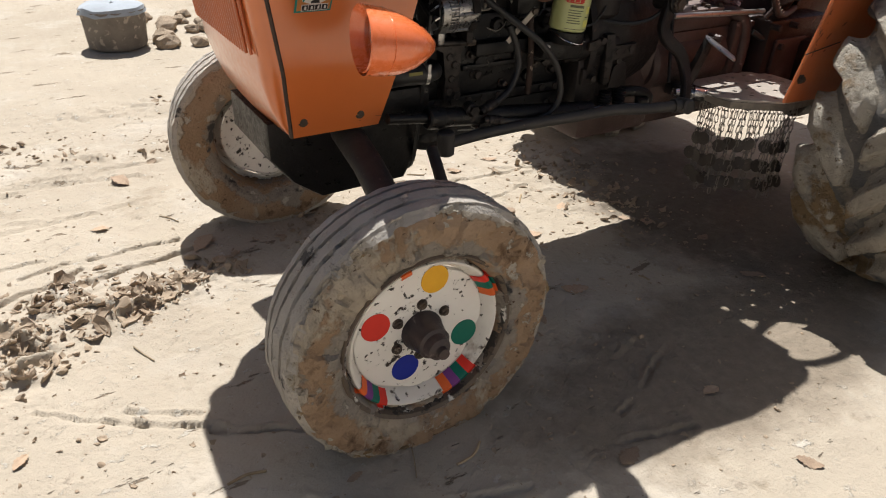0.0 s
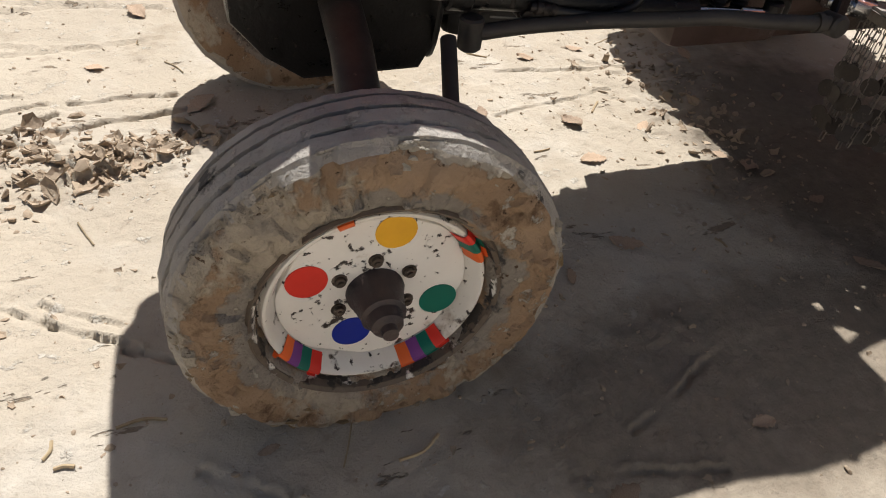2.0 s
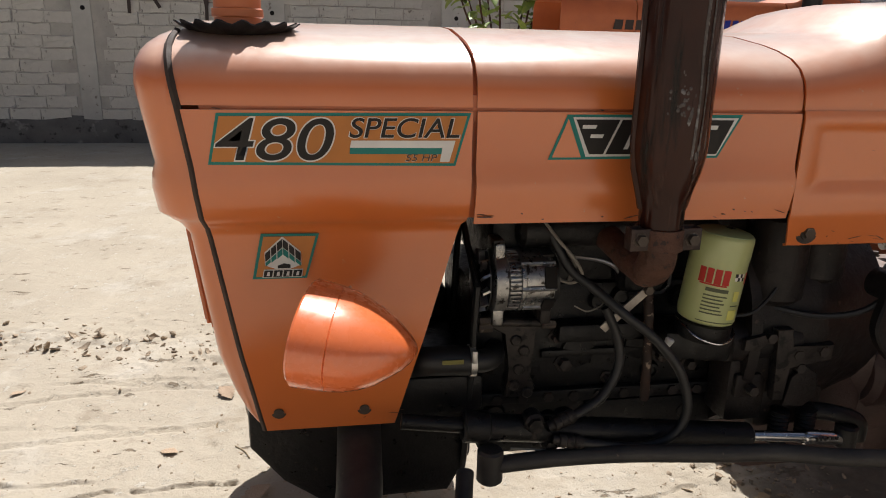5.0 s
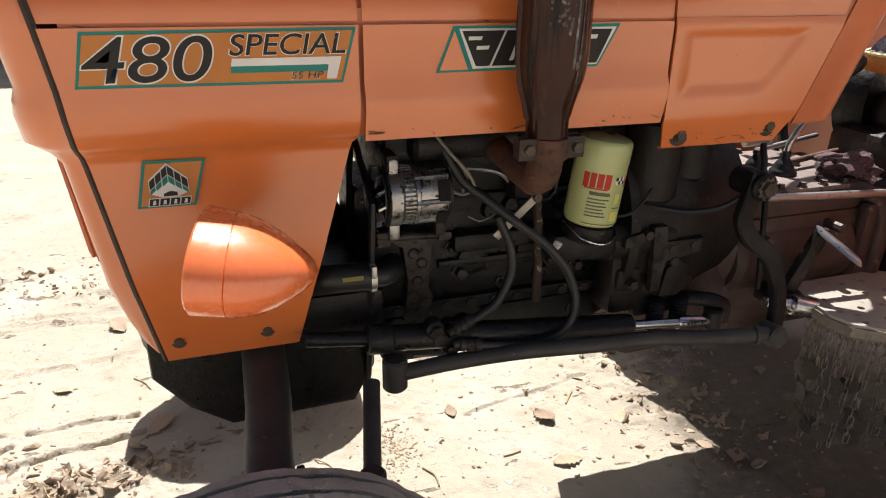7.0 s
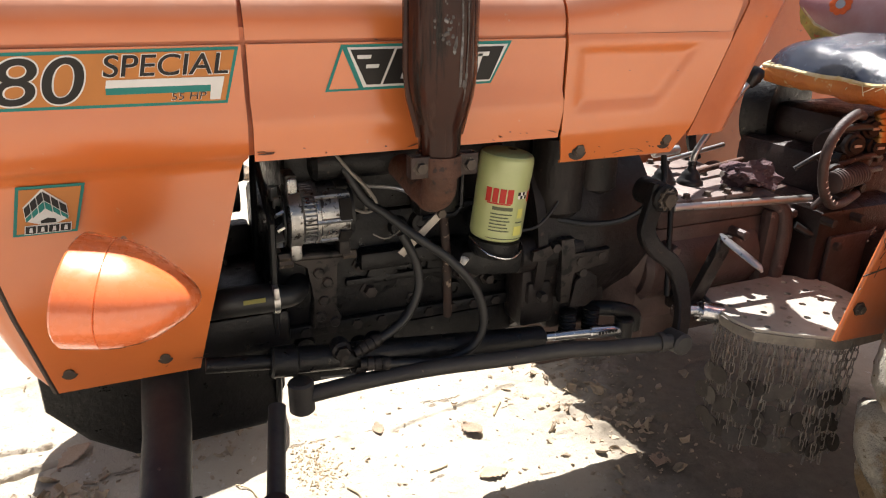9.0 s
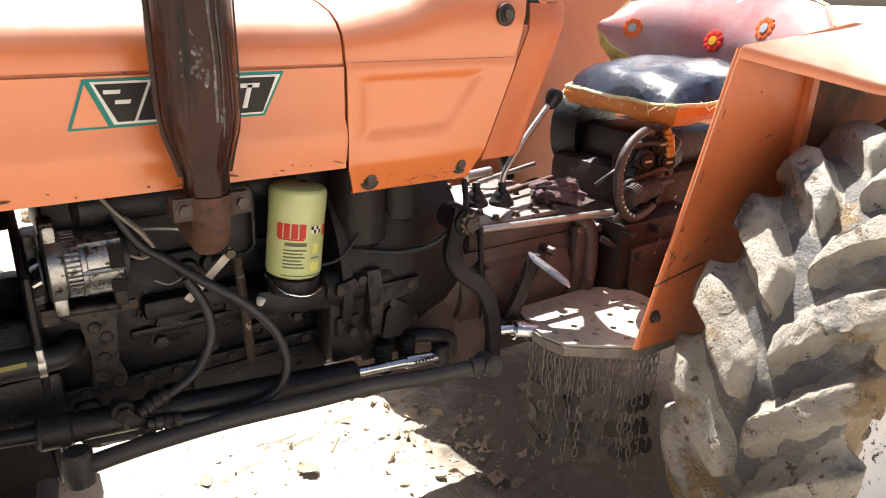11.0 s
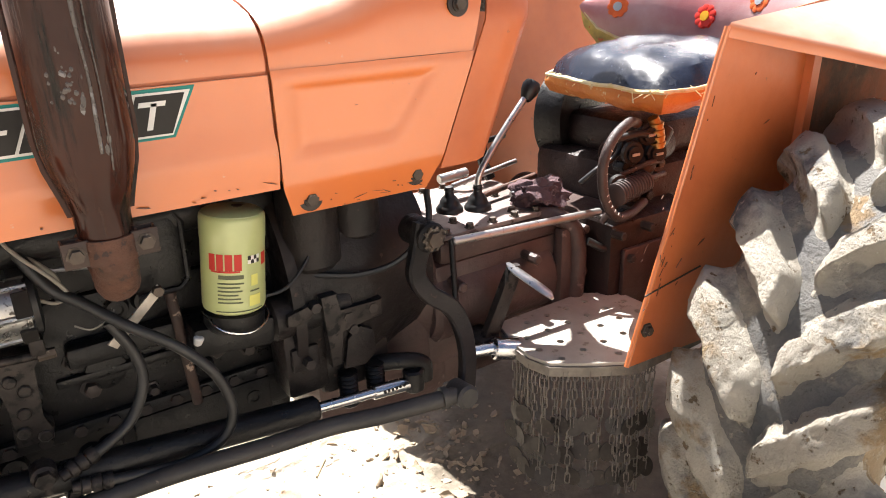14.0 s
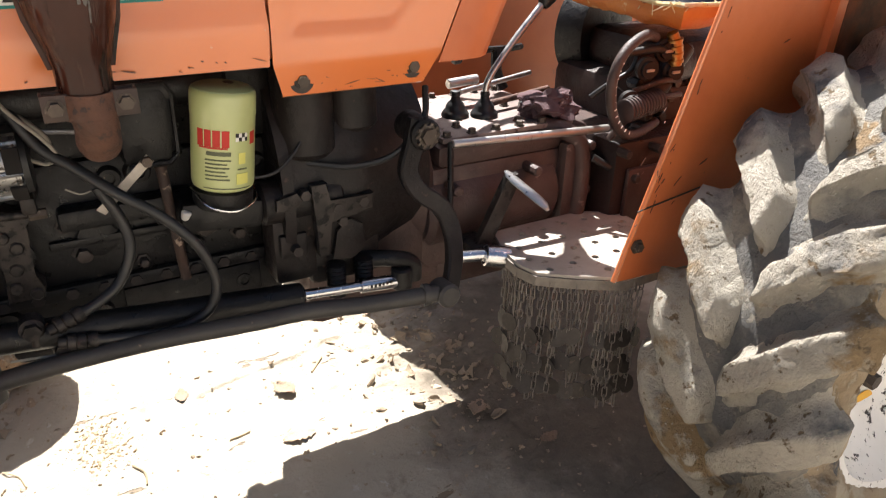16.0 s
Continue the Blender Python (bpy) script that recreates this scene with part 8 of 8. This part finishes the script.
for k, (x, w) in enumerate(PILLARS):
    bm = B()
    box(bm, (x - w, WALL_Y - 0.010, -0.05), (x + w, WALL_Y + 0.02, WALL_H + 0.02), 0.012)
    bmesh.ops.subdivide_edges(bm, edges=[e for e in bm.edges if e.calc_length() > 1.0], cuts=30)
    jitter(bm, 0.008, 4, k)
    part("pillar", bm, PILLAR, wall, "grey concrete wall pillar")
    bm = B()
    lathe(bm, (x + 0.02, WALL_Y - 0.011, 1.58), (0, -1, 0), [(0, 0.028), (0.003, 0.022), (0.003, 0)], 10)
    part("tie_hole", bm, HOLE, wall, "dark tie hole in a pillar")
BW, BH, JX, JZ = 0.335, 0.128, 0.013, 0.012


def brick_mesh(seed):
    bm = B()
    r = random.Random(seed)
    box(bm, (-BW / 2, -0.02, -BH / 2), (BW / 2, 0.02, BH / 2))
    bmesh.ops.subdivide_edges(bm, edges=[e for e in bm.edges if e.calc_length() > 0.1], cuts=3)
    for v in bm.verts:
        v.co += Vector((r.uniform(-1, 1) * 0.008, r.uniform(-1, 1) * 0.005 + 0.006 * abs(v.co.x) / BW, r.uniform(-1, 1) * 0.007))
    bmesh.ops.scale(bm, vec=(K, K, K), verts=bm.verts)
    me = bpy.data.meshes.new("block")
    bm.to_mesh(me)
    bm.free()
    me.materials.append(WALLM)
    return me


def brick_places():
    r = random.Random(61)
    for row in range(int(WALL_H / (BH + JZ))):
        z = (row + 0.5) * (BH + JZ)
        x = -7.0 + r.uniform(0, BW)
        while x < 9.0:
            if min(abs(x - p) - w for p, w in PILLARS) > BW / 2 - 0.05:
                yield x, z + r.uniform(-0.005, 0.005)
            x += BW + JX


bricks = [brick_mesh(k) for k in range(8)]
rng = random.Random(6)
near, rest = [], []
for x, z in brick_places():
    (near if -4.2 < x < 1.6 and z < 1.95 else rest).append((x, z))
for k, (x, z) in enumerate(near[:300]):
    ob = new("block", bricks[rng.randrange(8)])
    ob.parent = wall
    ob.location = Vector((x, WALL_Y + 0.014 + rng.uniform(-0.006, 0.006), z)) * K
rv, rf = [], []
for x, z in rest + near[300:]:
    me = bricks[rng.randrange(8)]
    o = len(rv)
    dy = rng.uniform(-0.006, 0.006)
    for v in me.vertices:
        rv.append((v.co.x + x * K, v.co.y + (WALL_Y + 0.014 + dy) * K, v.co.z + z * K))
    rf += [[o + i for i in p.vertices] for p in me.polygons]
me = bpy.data.meshes.new("far_blocks")
me.from_pydata(rv, [], rf)
me.materials.append(WALLM)
ob = tagged(new("blockwork", me), kind="stuff")
ob.parent = wall
bm = B()      # damp, crumbling plinth along the foot
loft(bm, [[(x, WALL_Y - d - 0.02 * noise.noise((x * 2, z * 5, 0)), z + 0.06 * noise.noise((x * 1.3, 4, 1)) * (z > 0)) for d, z in ((0.05, -0.05), (0.035, 0.10), (0.022, 0.26), (-0.02, 0.33))] for x in np.arange(-8, 9.05, 0.15)])
part("plinth", bm, DARKPLASTER, wall, "dark damp-stained plaster along the wall's foot")
for pts in ([(-0.783, 1.80), (-0.80, 1.62), (-0.806, 1.40)], [(-0.655, 1.89), (-0.684, 1.53)], [(-0.50, 1.90), (-0.565, 1.86), (-0.592, 1.47)], [(-0.677, 1.69), (-0.484, 1.71)], [(-0.92, 1.80), (-0.82, 1.76), (-0.80, 1.62)],
            [(-1.672, 1.80), (-1.678, 1.53)], [(-1.45, 1.80), (-1.33, 1.60)], [(-1.12, 1.80), (-1.09, 1.72)], [(-0.964, 1.82), (-0.968, 1.73)]):
    bm = B()
    for (xa, za), (xb, zb) in zip(pts, pts[1:]):
        d = Vector((xb - xa, 0, zb - za)).normalized()
        o_ = Vector((d.z, 0, -d.x)) * 0.020
        loft(bm, [[Vector((xa, WALL_Y - 0.032, za)) - o_, Vector((xa, WALL_Y - 0.032, za)) + o_], [Vector((xb, WALL_Y - 0.032, zb)) - o_, Vector((xb, WALL_Y - 0.032, zb)) + o_]])
    thicken(bm, 0.002)
    part("painted_stroke", bm, GREY, wall, "faded black paint stroke")


# ---- paint chips and scratches ----
def chips(n, run, spread_, size, parent, normal, seed):
    """Thin slivers of bare rusty metal along an edge that runs between two points of the plan."""
    r = random.Random(seed)
    bm = B()
    a, b = Vector(run[0]), Vector(run[1])
    along = (b - a).normalized()
    nv = Vector(normal).normalized()
    across = nv.cross(along).normalized()
    for k in range(n):
        p = a.lerp(b, r.random()) + across * r.gauss(0, spread_)
        ln, w = size * (0.25 + 1.8 * r.random() ** 2), size * r.uniform(0.05, 0.2)
        t = r.gauss(0, 0.25)
        d, e = along * math.cos(t) + across * math.sin(t), across * math.cos(t) - along * math.sin(t)
        m = r.randrange(6, 9)
        vs = [bm.verts.new(p + d * ln * math.cos(2 * math.pi * i / m) * r.uniform(0.5, 1) + e * w * math.sin(2 * math.pi * i / m) * r.uniform(0.5, 1) + nv * 0.0012) for i in range(m)]
        lo = [bm.verts.new(v.co - nv * 0.0014) for v in vs]
        bm.faces.new(vs)
        for i in range(m):
            bm.faces.new((vs[i], vs[i - 1], lo[i - 1], lo[i]))
    tagged(part("paint_chips", bm, CHIP, parent, "bare rusty paint chips", smooth=False), kind="stuff")


CHIP = surf("bare_rusty_chip", (0.17, 0.065, 0.035), (0.08, 0.04, 0.028), 30, (0.30, 0.14, 0.08), 80, 0.6, 0.6, 0.8, bump=0.2)
cowl_near = [o for o in tractor.children if o.name.startswith("cowl_panel")][0]
guard_near = [o for o in tractor.children if o.name.startswith("mudguard")][0]
yn = CY - 0.3085
chips(16, ((0.80, yn - 0.002, 0.962), (1.28, yn - 0.002, 0.962)), 0.004, 0.008, mid_panel, (0, -1, 0), 1)
chips(12, ((0.80, CY - 0.305, 1.106), (1.28, CY - 0.305, 1.106)), 0.003, 0.007, mid_panel, (0, -1, 0), 2)
chips(14, ((0.44, CY - 0.3055, 1.106), (0.78, CY - 0.3055, 1.106)), 0.003, 0.006, front_panel, (0, -1, 0), 3)
chips(10, ((0.70, CY - 0.2125, 0.612), (0.50, CY - 0.2125, 0.612)), 0.004, 0.006, front_panel, (0, -1, 0.3), 4)
chips(14, ((1.31, yn, 0.918), (1.54, yn, 0.918)), 0.005, 0.007, cowl_near, (0, -1, 0), 5)
chips(8, ((1.31, yn, 0.99), (1.56, yn, 1.08)), 0.03, 0.004, cowl_near, (0, -1, 0), 6)
chips(16, ((1.845, CY - 0.4975, 0.60), (2.0, CY - 0.4975, 1.10)), 0.007, 0.008, guard_near, (0, -1, 0), 7)
chips(14, ((1.87, CY - 0.4975, 0.70), (2.15, CY - 0.4975, 1.05)), 0.06, 0.009, guard_near, (0, -1, 0), 8)
